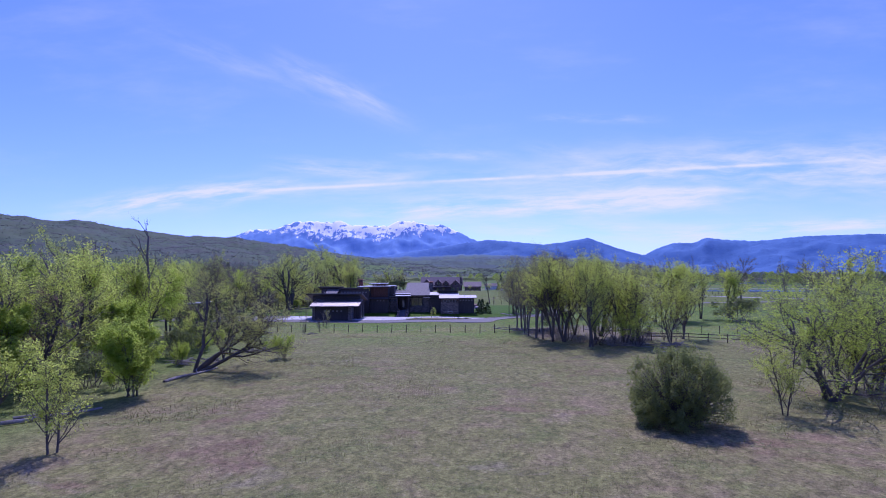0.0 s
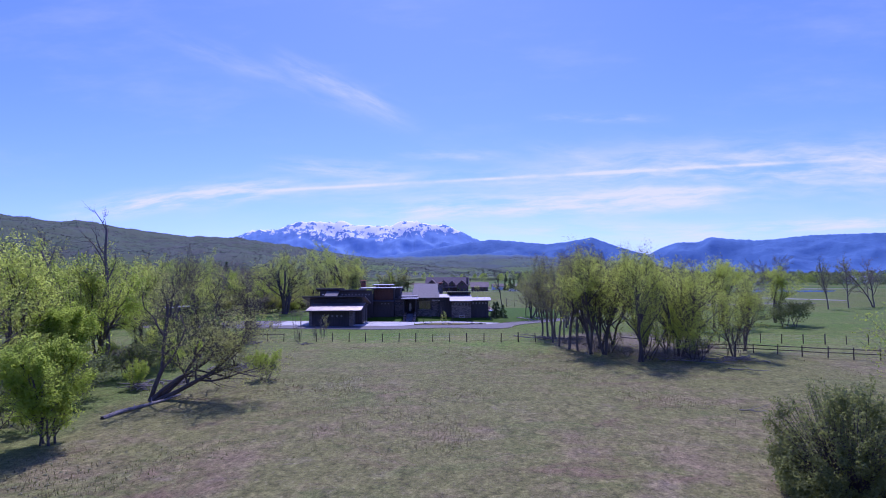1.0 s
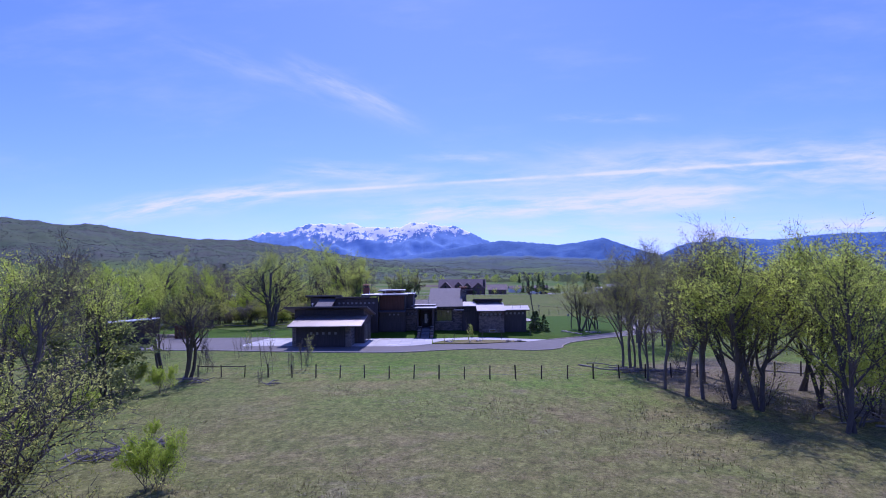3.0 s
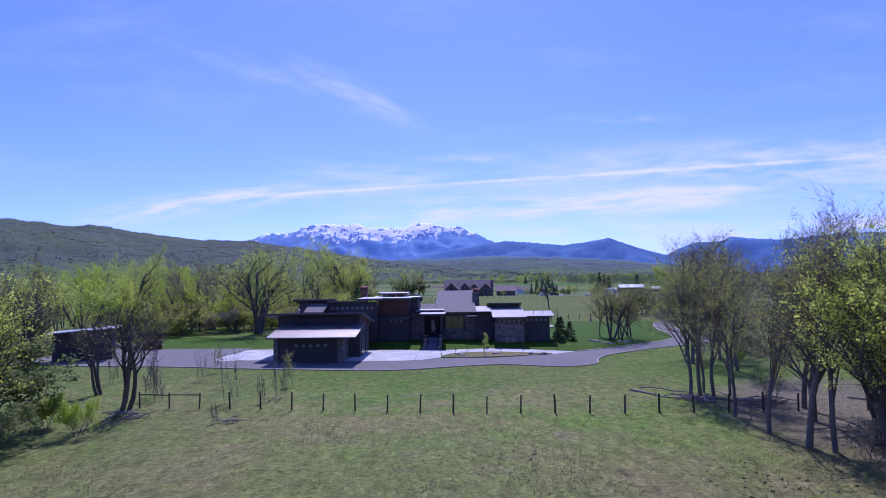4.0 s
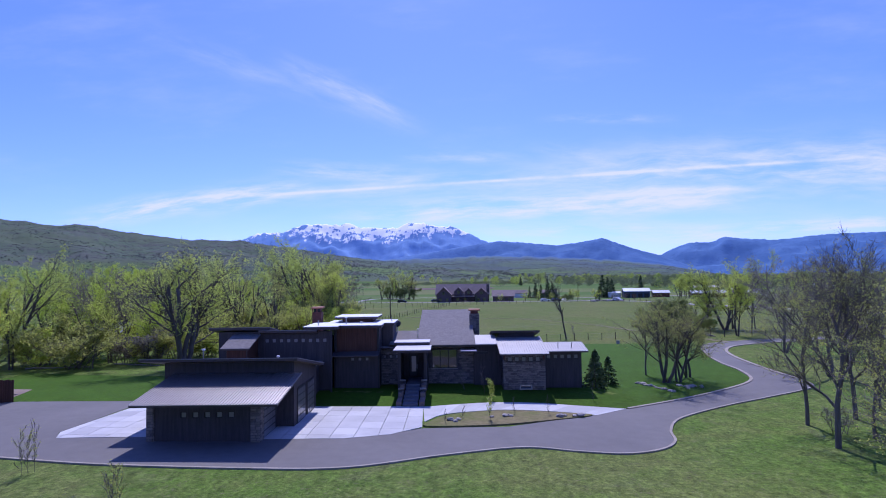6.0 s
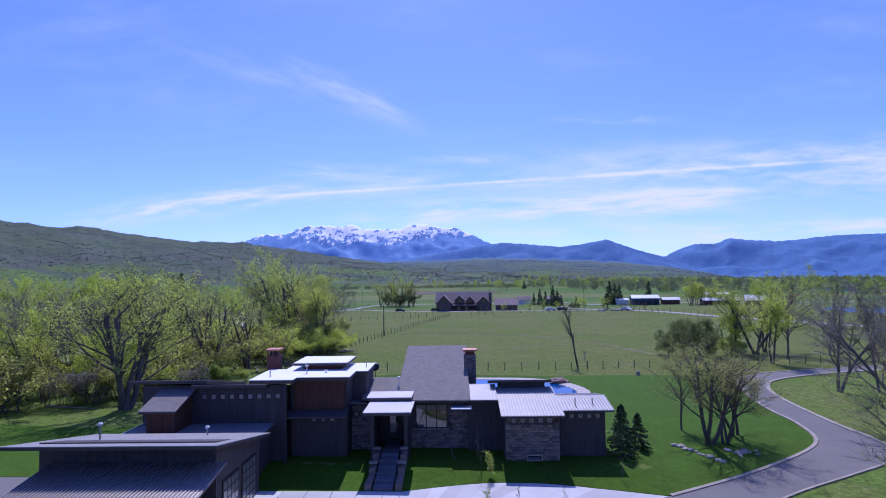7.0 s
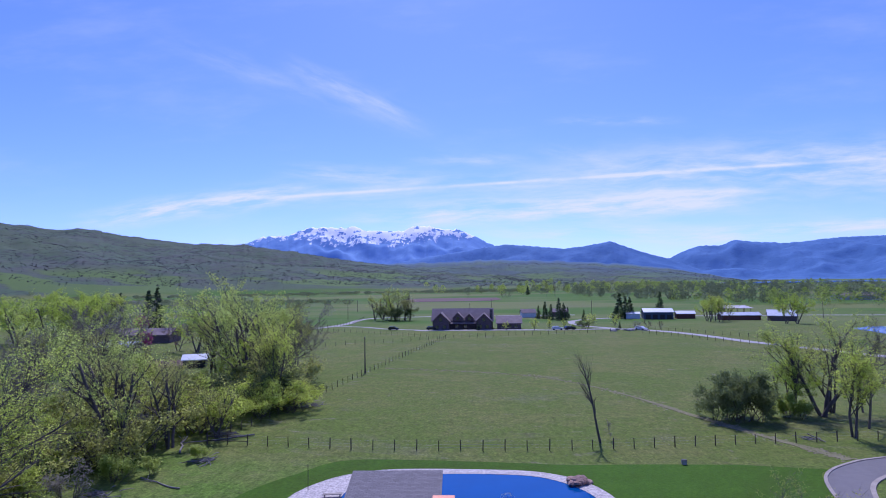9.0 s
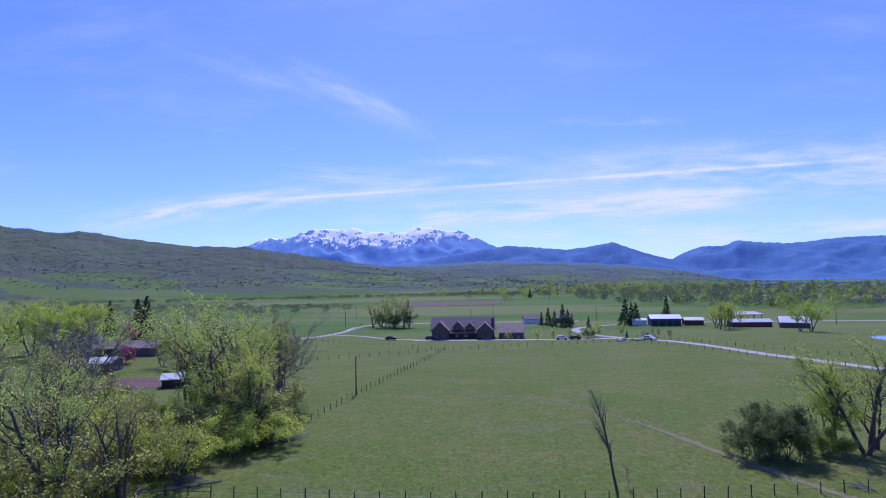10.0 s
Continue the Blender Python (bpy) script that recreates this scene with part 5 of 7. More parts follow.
def make_spruce(name, seed, height, width, label):
    """A conifer: straight trunk and drooping whorls of needled boughs."""
    rng = random.Random(seed)
    V, F, VL, FL = [], [], [], []
    tube(V, F, [Vector((0, 0, -0.1)), Vector((0, 0, height * 0.5)), Vector((0, 0, height))], [height * 0.018, height * 0.01, 0.01], 6)
    n = 26
    for i in range(n):
        f = i / n
        z = height * (0.04 + 0.95 * f)
        reach = width / 2 * (1 - f) ** 0.85 + 0.06
        for j in range(max(5, int(11 * (1 - f)))):
            a = rng.uniform(0, 2 * math.pi)
            l = reach * rng.uniform(0.75, 1.1)
            tip = Vector((math.cos(a) * l, math.sin(a) * l, z - l * rng.uniform(0.1, 0.3)))
            root = Vector((0, 0, z))
            for s in range(5):
                c = root.lerp(tip, 0.25 + 0.75 * (s + rng.random()) / 5)
                w = height * 0.016 * rng.uniform(0.8, 1.5) * (1.3 - 0.5 * s / 5) + 0.05
                d = (tip - root).normalized()
                q = turned(d, 80, rng.uniform(0, 6.28)) * w
                k = len(VL)
                VL += [c - d * w * 1.3, c + q, c + d * w * 1.6, c - q * 0.8]
                FL.append((k, k + 1, k + 2, k + 3))
    e = empty(name, None, label, "spruce")
    obj("trunk", mesh("trunk", V, F, True), BARK, e)
    obj("crown", mesh("crown", VL, FL), NEEDLE, e)
    return e


P["spruce"] = make_spruce("spruce", 20, 3.4, 3.0, "small dark green spruce on the lawn")
P["conifer"] = make_spruce("conifer", 21, 14.0, 6.5, "tall dark green conifer tree")


def make_bush(seed):
    """The big round bush in the meadow: a dense shell of twigs and small dark leaves."""
    rng = random.Random(seed)
    V, F, tips = [], [], []
    for i in range(460):
        a, c = rng.uniform(0, 2 * math.pi), rng.uniform(-0.72, 1.0)
        s = math.sqrt(max(0, 1 - c * c)) if c > 0 else 1 - 0.18 * c * c
        k = rng.uniform(0.84, 1.06) + 0.07 * math.sin(3 * a + 4 * c) + 0.05 * math.sin(7 * a)
        tip = Vector((math.cos(a) * s * 3.2 * k, math.sin(a) * s * 3.0 * k, 2.2 + c * 2.75 * k))
        if tip.z < 0.2:
            tip.z = rng.uniform(0.15, 0.5)
        root = Vector((math.cos(a) * rng.uniform(0.1, 0.9), math.sin(a) * rng.uniform(0.1, 0.9), 0))
        mid = root.lerp(tip, 0.55) + Vector((0, 0, 0.3))
        tube(V, F, [root, mid, tip], [0.035, 0.02, 0.006], 3)
        tips.append([mid, mid.lerp(tip, 0.5), tip])
        tips.append([mid.lerp(tip, 0.6), tip])
    e = empty("bush", None, "big round bush with small dark grey-green leaves", "bush")
    obj("wood", mesh("wood", V, F), BARK, e)
    obj("crown", leaf_mesh(rng, tips, 60, 0.052, 0.17), LEAF_BUSH, e)
    return e


used = set()


def plant(kind, x, y, turn=0.0, size=1.0, label="", group="", wide=1.0):
    """Sets a tree of that kind on the ground: the first one moves the original, the rest are copies."""
    if kind + "_far" in P and not (x > -37 and x < 36 and y < 112) and not (5 < x < 25 and y < 160):
        kind += "_far"
    tilt = random.Random(round(x * 31 + y * 57))
    wide *= tilt.uniform(0.88, 1.16)
    m = pose(x, y, land(x, y), tilt.uniform(-4, 4), tilt.uniform(-4, 4), turn) @ Matrix.Diagonal((size * wide, size * wide, size * tilt.uniform(0.94, 1.07), 1))
    if kind in used:
        e = copy_thing(P[kind], m)
    else:
        used.add(kind)
        e = P[kind]
        e.matrix_basis = m
    if label or group:
        tagged(e, label, "", group)
    return e


bush = make_bush(30)
bush.matrix_basis = pose(14.8, 37.3, -0.05, 0, 0, 40)
# meadow edge, west side
LEAN = dict(count=(6, 5, 4), low=(0.30, 0.2, 0.2), angle=((30, 60), (30, 60), (30, 60)), ratio=((0.5, 0.75), (0.45, 0.62), (0.42, 0.6)), lift=0.05, trunk=0.85, girth=0.0145, wiggle=0.30, stem_angle=(10, 34))
P["willow"] = make_tree("leaning_tree", 44, 11.5, LEAN, BARK, LEAF_OLIVE, 30, 0.044, 0.30, "big leaning tree with crooked dark limbs, thinly in bud", stems=5, twigs=3,
                        leans=((2.0, 0.5), (1.2, 0.1), (0.0, 0.3), (0.7, 0.7), (1.5, 0.9)))
plant("willow", -26.3, 56.0, 0, 1.0, wide=1.12)
plant("young_a", -25.7, 44.0, 20, 1.0)
plant("young_b", -21.2, 29.3, 0, 0.80)
plant("vase_a", -53.0, 83.0, 30, 1.12)
plant("rust_a", -37.0, 47.0, 80, 0.85)
plant("tall_c", -41.0, 71.0, 10, 0.95)
plant("tall_c", -44.5, 84.0, 80, 1.0)
plant("shrub_a", -21.0, 65.6, 0, 0.78, wide=0.72)
plant("shrub_a", -20.8, 66.0, 140, 0.70, wide=0.7)
plant("shrub_a", -26.2, 74.2, 90, 0.4)
plant("shrub_a", -28.6, 46.5, 50, 0.8)
plant("shrub_b", -31.5, 47.5, 10, 1.0)
for i, (k, x, y, s) in enumerate([("shrub_a", -31, 52.5, 1.0), ("shrub_b", -33.5, 56, 1.2), ("shrub_a", -30.5, 60.5, 0.9), ("shrub_b", -33, 65, 1.1), ("shrub_a", -32.5, 70, 1.0), ("shrub_b", -35, 75, 1.2), ("shrub_a", -29.5, 32.5, 0.9),
                                  ("shrub_a", -33.0, 42, 1.1), ("shrub_b", -34.5, 38, 1.1), ("shrub_a", -36, 50, 1.3), ("shrub_b", -31, 26, 1.0), ("young_a", -36.5, 60, 1.1), ("young_b", -34, 68, 1.0), ("young_a", -38, 45, 1.2)]):
    plant(k, x, y, i * 53, s)
# grove beyond the meadow, east side
for i, (kind, x, y, s) in enumerate([
        ("tall_b", 8.5, 101.4, 0.94), ("tall_b", 9.4, 101.8, 0.98), ("tall_b", 10.5, 102.0, 0.96), ("tall_b", 11.9, 102.3, 0.84), ("tall_b", 10.2, 103.4, 0.9),
        ("tall_b", 9.3, 94.6, 0.86), ("tall_b", 9.6, 90.3, 0.92), ("tall_a", 12.6, 83.4, 0.98), ("tall_c", 14.0, 82.8, 1.02), ("tall_c", 16.6, 76.6, 0.92), ("tall_d", 10.5, 87.5, 0.95),
        ("tall_d", 13.9, 93.6, 0.9), ("tall_b", 11.4, 86.6, 0.98), ("tall_a", 14.5, 88.0, 0.95), ("tall_c", 18.5, 83.5, 0.92), ("tall_c", 21.5, 79.0, 0.82), ("tall_a", 24.4, 82.0, 0.82),
        ("tall_c", 17.0, 92.0, 0.88), ("tall_a", 20.5, 90.0, 0.92), ("tall_c", 24.0, 91.0, 0.85), ("tall_d", 15.2, 97.5, 0.85), ("tall_b", 27.5, 97.0, 0.85), ("tall_c", 28.0, 80.5, 0.62), ("tall_a", 31.5, 86.0, 0.75)]):
    plant(kind, x, y, i * 77, s * 1.02, group="grove trees")
P["low_a"] = make_tree("shrub", 33, 5.0, SHRUB, BARK, LEAF_FRESH, 14, 0.06, 0.24, "tall thin shrub in yellow-green leaf among the trunks", "shrub", stems=6)
P["low_b"] = make_tree("shrub", 34, 4.5, SHRUB, BARK, LEAF_OLIVE, 9, 0.05, 0.22, "tall twiggy shrub in olive bud among the trunks", "shrub", stems=6)
for i, (k, x, y, s) in enumerate([("low_a", 17.8, 78.5, 1.1), ("low_a", 21.0, 80.5, 1.3), ("low_a", 24.0, 83.0, 1.1), ("low_b", 15.0, 84.5, 0.8), ("low_a", 22.8, 77.6, 0.9),
                                  ("low_b", 13.6, 99.0, 0.9), ("low_b", 29.5, 46.5, 0.9), ("low_a", 32.0, 47.5, 1.0)]):
    plant(k, x, y, i * 63, s, group="grove undergrowth")
for i, (x, y, s) in enumerate([(13.0, 85.5, 0.7), (19.5, 77.0, 0.7), (16.0, 80.0, 0.6), (23.5, 79.5, 0.8), (26.0, 84.5, 0.8), (25.0, 106.0, 0.9)]):
    plant("shrub_c", x, y, i * 61, s)
for i, (x, y, s) in enumerate([(28.7, 81.6, 1.1), (30.5, 84.0, 0.9), (26.8, 78.5, 0.8)]):
    plant("whip_a", x, y, i * 40, s)
# meadow edge, east side
plant("young_b", 22.6, 39.8, 70, 0.92, wide=0.7)
DOME = dict(SPREAD, count=(7, 6, 5), low=(0.20, 0.2, 0.2), lift=0.03, trunk=0.66, stem_angle=(6, 34))
P["dome"] = make_tree("cottonwood_tree", 93, 10.6, DOME, BARK, LEAF_BRIGHT, 21, 0.050, 0.26, "round many-stemmed cottonwood in bright yellow-green leaf", stems=6, twigs=2)
plant("dome", 28.4, 44.6, 10, 1.0)
plant("dome", 34.5, 49.0, 140, 0.95)
plant("tall_a", 38.0, 58.0, 90, 0.8)
plant("shrub_c", 30.0, 41.0, 0, 0.9)
# trees beyond, east
for i, (kind, x, y, s) in enumerate([
        ("tall_a", 35.4, 112.0, 1.02), ("tall_c", 39.5, 116.0, 1.0), ("tall_c", 43.5, 121.0, 1.0), ("tall_a", 48.2, 124.5, 0.98), ("tall_c", 55, 127, 0.95), ("tall_a", 41.5, 118.5, 0.9), ("vase_b", 33, 122, 0.9),
        ("tall_d", 96, 173, 1.0), ("tall_d", 88, 168, 1.0), ("grey_a", 104, 176, 1.1), ("grey_a", 80, 178, 1.0), ("tall_d", 112, 170, 1.0)]):
    if s:
        plant(kind, x, y, i * 83, s)
plant("shrub_b", 53.6, 119.1, 0, 1.1, wide=1.6)
for i, (k, x, y, s) in enumerate([("tall_b", 16.0, 126.4, 1.02), ("tall_d", 14.8, 120.3, 1.05), ("tall_b", 18.5, 122.5, 0.95), ("tall_d", 20.5, 128.0, 0.95), ("tall_b", 24.5, 131.5, 0.9), ("tall_d", 17.5, 115.0, 0.95), ("shrub_c", 17.0, 124.0, 0.9), ("shrub_a", 19.0, 119.0, 0.8)]):
    plant(k, x, y, 20 + i * 71, s)
plant("grey_a", 28.8, 146.5, 40, 0.95)
plant("tall_d", 33.0, 139.5, 260, 0.9)
# lawn clump by the drive bend
for i, (x, y, s, k) in enumerate([(10.6, 144.2, 0.74, "vase_b"), (12.0, 144.4, 0.76, "vase_b"), (9.6, 148.6, 0.72, "tall_b"), (13.8, 147.0, 0.72, "vase_b")]):
    plant(k, x, y, 30 + i * 90, s, group="lawn clump")
for i, (k, x, y, s) in enumerate([("low_a", -42.0, 197.5, 1.1), ("low_a", -38.8, 201.5, 1.0), ("low_a", -45.0, 191.5, 1.0), ("low_b", -40.5, 206.5, 1.2), ("shrub_b", -47.5, 205.0, 1.3), ("shrub_b", -44.0, 213.0, 1.3), ("low_b", -43.5, 222.0, 1.2),
                                  ("young_b", 8.0, 345.5, 0.7), ("young_b", -3.0, 344.8, 0.6), ("young_b", 14.5, 354.0, 0.8), ("young_b", 21.0, 357.0, 0.7), ("shrub_a", 24.0, 351.5, 0.6), ("shrub_b", 28.0, 353.0, 0.7), ("young_b", 31.0, 360.0, 0.9), ("rust_a", 53.0, 352.0, 0.40), ("rust_a", 57.0, 349.0, 0.34), ("shrub_c", 48.0, 350.0, 1.1), ("young_b", 44.0, 372.0, 0.9), ("young_b", 36.0, 378.0, 0.9), ("tall_a", 104.0, 405.0, 0.8), ("vase_c", 95.0, 408.0, 0.85), ("tall_c", 99.5, 410.0, 0.8)]):
    plant(k, x, y, i * 57, s)
plant("spruce", 2.2, 139.2, 0, 0.98)
plant("spruce", 4.1, 142.2, 60, 0.80)
plant("spruce", 2.8, 142.6, 120, 1.0)
# creek trees past the drive, east
for i, (kind, x, y, s) in enumerate([
        ("tall_c", 36.9, 190.3, 0.95), ("tall_d", 41.2, 194.6, 0.95), ("tall_d", 50.4, 199.1, 0.95), ("grey_a", 34.0, 166.5, 1.0), ("tall_d", 38.0, 166.0, 0.95),
        ("tall_a", 36.5, 203.5, 0.95), ("vase_c", 36.0, 206.0, 0.72), ("vase_b", 41.8, 204, 0.95), ("vase_a", 39.0, 201.5, 0.92), ("tall_d", 46, 204, 0.85), ("grey_a", 52, 190, 0.95), ("tall_d", 60, 196, 0.95), ("grey_a", 58, 176, 1.0), ("tall_d", 66, 182, 1.0)]):
    plant(kind, x, y, i * 67, s)
for i, (k, x, y, s, w) in enumerate([("shrub_b", 24.0, 199.0, 0.9, 0.8), ("shrub_b", 25.8, 198.6, 1.25, 0.66), ("shrub_b", 27.6, 199.0, 1.35, 0.62), ("shrub_b", 29.2, 198.8, 1.2, 0.66), ("shrub_b", 26.8, 200.4, 1.3, 0.66),
                                     ("shrub_a", 31.4, 200.6, 1.25, 0.8), ("shrub_a", 33.6, 200.2, 1.55, 0.8), ("shrub_a", 35.6, 199.6, 1.35, 0.8), ("shrub_a", 34.6, 202.0, 1.6, 0.8)]):
    plant(k, x, y, i * 50, s, wide=w)
# trees by the fence corner, west
P["lean_b"] = make_tree("leaning_tree", 51, 10.5, dict(TALL, count=(6, 4, 4), low=(0.38, 0.25, 0.2), girth=0.018), BARK, LEAF_OLIVE, 2, 0.045, 0.27, "dark leaning tree by the fence, thinly in leaf", stems=3, lean=(0.22, 0.05), twigs=4)
plant("lean_b", -35.2, 95.2, 0, 0.95)
plant("lean_b", -41.2, 100.8, 200, 0.8)
plant("lean_b", -58.2, 112.0, 10, 1.15)
for i, (k, x, y, s) in enumerate([("whip_a", -35.8, 99.7, 1.0), ("whip_a", -28.1, 98.1, 1.1), ("whip_a", -25.6, 97.9, 0.6), ("whip_b", -26.0, 105.0, 1.05), ("whip_a", -25.0, 100.4, 0.85),
                                  ("whip_b", -36.0, 112.1, 0.9), ("whip_a", -35.3, 107.4, 0.7), ("whip_a", -26.2, 91.4, 0.35), ("whip_a", -34.5, 98.6, 0.7), ("whip_a", -43.5, 106, 0.8)]):
    plant(k, x, y, i * 71, s, group="fence saplings")
for i, (x, y, s) in enumerate([(-33.5, 88.0, 0.9), (-36.5, 84.5, 1.0), (-37.5, 90.0, 1.1), (-40.5, 87.0, 1.2), (-34.8, 80.0, 0.8)]):
    plant("shrub_b" if i % 2 else "shrub_a", x, y, i * 55, s)
# dark-limbed trees behind the lawn, west of the house
FORKED = dict(VASE, count=(6, 6, 5), low=(0.22, 0.25, 0.2), trunk=0.72, girth=0.017, stem_angle=(8, 26))
P["forked"] = make_tree("cottonwood_tree", 91, 15.8, FORKED, BARK, LEAF_FRESH, 24, 0.060, 0.30, "big cottonwood with dark forked limbs in yellow-green leaf", stems=4, twigs=3)
plant("forked", -49.8, 155.5, 0, 1.03, wide=1.45)
for i, (k, x, y, s) in enumerate([("vase_a", -49.5, 176.0, 1.0), ("vase_b", -46.6, 181.5, 1.00), ("vase_a", -63.4, 166.0, 0.90), ("vase_c", -69.5, 166, 1.05), ("vase_c", -57.5, 163, 0.84), ("vase_c", -80, 170, 1.0), ("vase_b", -43.0, 186.0, 0.59), 
                                  ("vase_a", -51.3, 213.0, 1.28), ("tall_a", -41.4, 203.5, 1.05), ("vase_b", -53.2, 181.0, 0.98), ("tall_b", -44.0, 207.0, 1.05), ("vase_a", -47.5, 217, 1.22), ("tall_b", -49.5, 233, 1.1),
                                  ("tall_b", -54, 246, 1.12), ("vase_b", -58.6, 217.4, 1.27), ("tall_c", -54.0, 227.0, 1.22), ("vase_a", -62.0, 236.0, 1.16), ("grey_a", -56.4, 254.0, 1.1), ("tall_a", -60.0, 258.0, 1.1),
                                  ("vase_b", -46.5, 211.0, 0.95), ("tall_a", -49.0, 222.0, 1.15), ("vase_c", -55.5, 236.0, 0.95), ("tall_c", -55.0, 250.0, 1.15), ("vase_c", -93.7, 277.0, 1.07), ("vase_b", -78.0, 214.0, 1.12), ("grey_a", -88.0, 232.0, 1.22), ("grey_a", -100, 240, 1.12)]):
    plant(k, x, y, i * 97, s)
for i, (k, x, y, s) in enumerate([("shrub_a", -45.9, 196.1, 0.95), ("low_a", -42.5, 199.0, 1.1), ("low_a", -39.5, 203.5, 1.0), ("shrub_a", -41.0, 208.0, 1.3), ("low_b", -47.0, 188.0, 1.2), ("shrub_a", -50.0, 164.0, 1.2),
                                  ("low_b", -56.0, 158.5, 0.9), ("shrub_c", -46.0, 163.5, 1.2), ("shrub_c", -60.0, 157.0, 1.3), ("shrub_a", -66.0, 158.5, 1.3), ("low_a", -70.0, 156.0, 1.1), ("shrub_a", -43.0, 172.0, 1.0),
                                  ("shrub_a", -40.5, 177.0, 0.9), ("shrub_c", -37.8, 203.0, 1.1), ("shrub_b", -44.5, 204, 1.2)]):
    plant(k, x, y, i * 59, s)


for i in range(46):
    rng = random.Random(500 + i)
    y = rng.uniform(152, 212)
    x = -44 - 0.25 * max(0, 175 - y) - abs(rng.gauss(0, 15))
    plant(rng.choice(["shrub_a", "shrub_c", "low_a", "low_b", "low_b"]), x, y, i * 37, rng.uniform(0.8, 1.6), group="creek undergrowth")


def woods():
    """The creek wood on the west side, tree by tree, in clumps."""
    rng = random.Random(77)
    kinds = ["tall_a", "tall_b", "tall_c", "vase_a", "vase_b", "vase_c", "grey_a", "tall_d", "rust_a"]
    spots = []
    tries = 0
    while len(spots) < 76 and tries < 9000:
        tries += 1
        y = rng.uniform(28, 250)
        edge = -31 - 0.10 * max(0, y - 30) if y < 105 else -66 if y < 156 else -58 if y < 190 else -50
        depth = 36 if y < 160 else 54
        x = edge - abs(rng.gauss(0, 0.5)) * depth
        if x < edge - depth or math.hypot(x + 84, y - 248) < 22 or (x < -70 and 225 < y):
            continue
        if y > 165 and -35 < math.degrees(math.atan2(x + 6.9, y - 117)) < -27:
            continue
        gap = 4.2 if y < 160 else 5.0
        if all(math.hypot(x - a, y - b) > gap for a, b in spots):
            spots.append((x, y))
    for i, (x, y) in enumerate(spots):
        k = rng.choices(kinds, (6, 3, 7, 4, 2, 6, 1.5, 2, 1.5) if y < 150 else (4, 5, 3, 5, 5, 4, 4, 4, 1))[0]
        s = rng.uniform(0.78, 1.06) if y < 100 else rng.uniform(0.75, 1.0) if y < 150 else rng.uniform(0.8, 1.05)
        spin = rng.uniform(0, 360)
        if not (90 < y < 150 and x > -58):
            plant(k, x, y, spin, s, group="creek wood")
    for i in range(60):
        y = rng.uniform(35, 215)
        edge = -30 - 0.10 * max(0, y - 30) if y < 105 else -66 if y < 156 else -52
        x = edge - abs(rng.gauss(0, 9))
        k, spin, s = rng.choice(["shrub_a", "low_b", "low_a", "shrub_c"]), rng.uniform(0, 360), rng.uniform(0.6, 1.2)
        if not (90 < y < 150 and x > -60):
            plant(k, x, y, spin, s, group="creek undergrowth")


woods()


def dead_tree():
    spec = dict(count=(12, 5), low=(0.34, 0.2), angle=((16, 40), (20, 45)), ratio=((0.18, 0.36), (0.3, 0.5)), lift=0.12, trunk=1.0, girth=0.016, taper=0.32, wiggle=0.12)
    e = make_tree("dead_tree", 64, 10.8, spec, BARK, None, 0, 0, 0, "slim bare dead tree leaning in the pasture", lean=(-0.09, 0.03), twigs=5)
    e.matrix_basis = pose(5.5, 186.6, land(5.5, 186.6) - 0.1, 0, 0, 0)


dead_tree()
# snags above the creek wood
for x, y, s, sd in ((-40.5, 71, 17.2, 71), (-47, 74, 15, 72), (-43, 60, 13, 73)):
    e = make_tree("dead_tree", sd, s, dict(TALL, count=(7, 4)[:2], low=(0.4, 0.2), angle=((20, 45), (25, 50)), ratio=((0.25, 0.4), (0.4, 0.6))), BARK_PALE, None, 0, 0, 0, "tall bare grey snag above the wood", twigs=4)
    e.matrix_basis = pose(x, y, 0)


# far woods and brush: uncountable
def clumps(name, seed, count, where, tall, wide, quads, leaf, label, size):
    """Distant trees as loose clumps of leaf tufts on short stems, joined."""
    rng = random.Random(seed)
    V, F = [], []
    for _ in range(count):
        x, y = where(rng)
        z = land(x, y)
        h, w = rng.uniform(*tall), rng.uniform(*wide)
        for q in range(quads):
            a, f = rng.uniform(0, 6.283), rng.random() ** 0.7
            r = w / 2 * math.sin(math.pi * min(1, 0.12 + 0.8 * f)) * math.sqrt(rng.random()) * rng.uniform(0.8, 1.15)
            c = Vector((x + math.cos(a) * r, y + math.sin(a) * r, z + h * (0.08 + 0.92 * f)))
            d = Vector((rng.gauss(0, 1), rng.gauss(0, 1), rng.gauss(0, 1))).normalized()
            b = d.orthogonal().normalized()
            s = size * rng.uniform(0.5, 1.3)
            k = len(V)
            V += [c - d * s, c + b * s * 0.7, c + d * s, c - b * s * 0.7]
            F.append((k, k + 1, k + 2, k + 3))
    return tagged(obj(name, mesh(name, V, F), leaf), label, "trees", kind="stuff")


def belt(x0, y0, x1, y1, w):
    def pick(rng):
        t = rng.random()
        return x0 + (x1 - x0) * t + rng.gauss(0, w), y0 + (y1 - y0) * t + rng.gauss(0, w)
    return pick


def either(*picks):
    return lambda rng: rng.choice(picks)(rng)


def on_hill(rng):
    while True:
        a, r = rng.uniform(-48, 25), rng.uniform(1150, 2700)
        x, y = CENTRE[0] + r * math.sin(radians(a)), CENTRE[1] + r * math.cos(radians(a))
        if noise.noise(Vector((x / 140, y / 140, 0))) > rng.uniform(-0.5, 0.35):
            return x, y


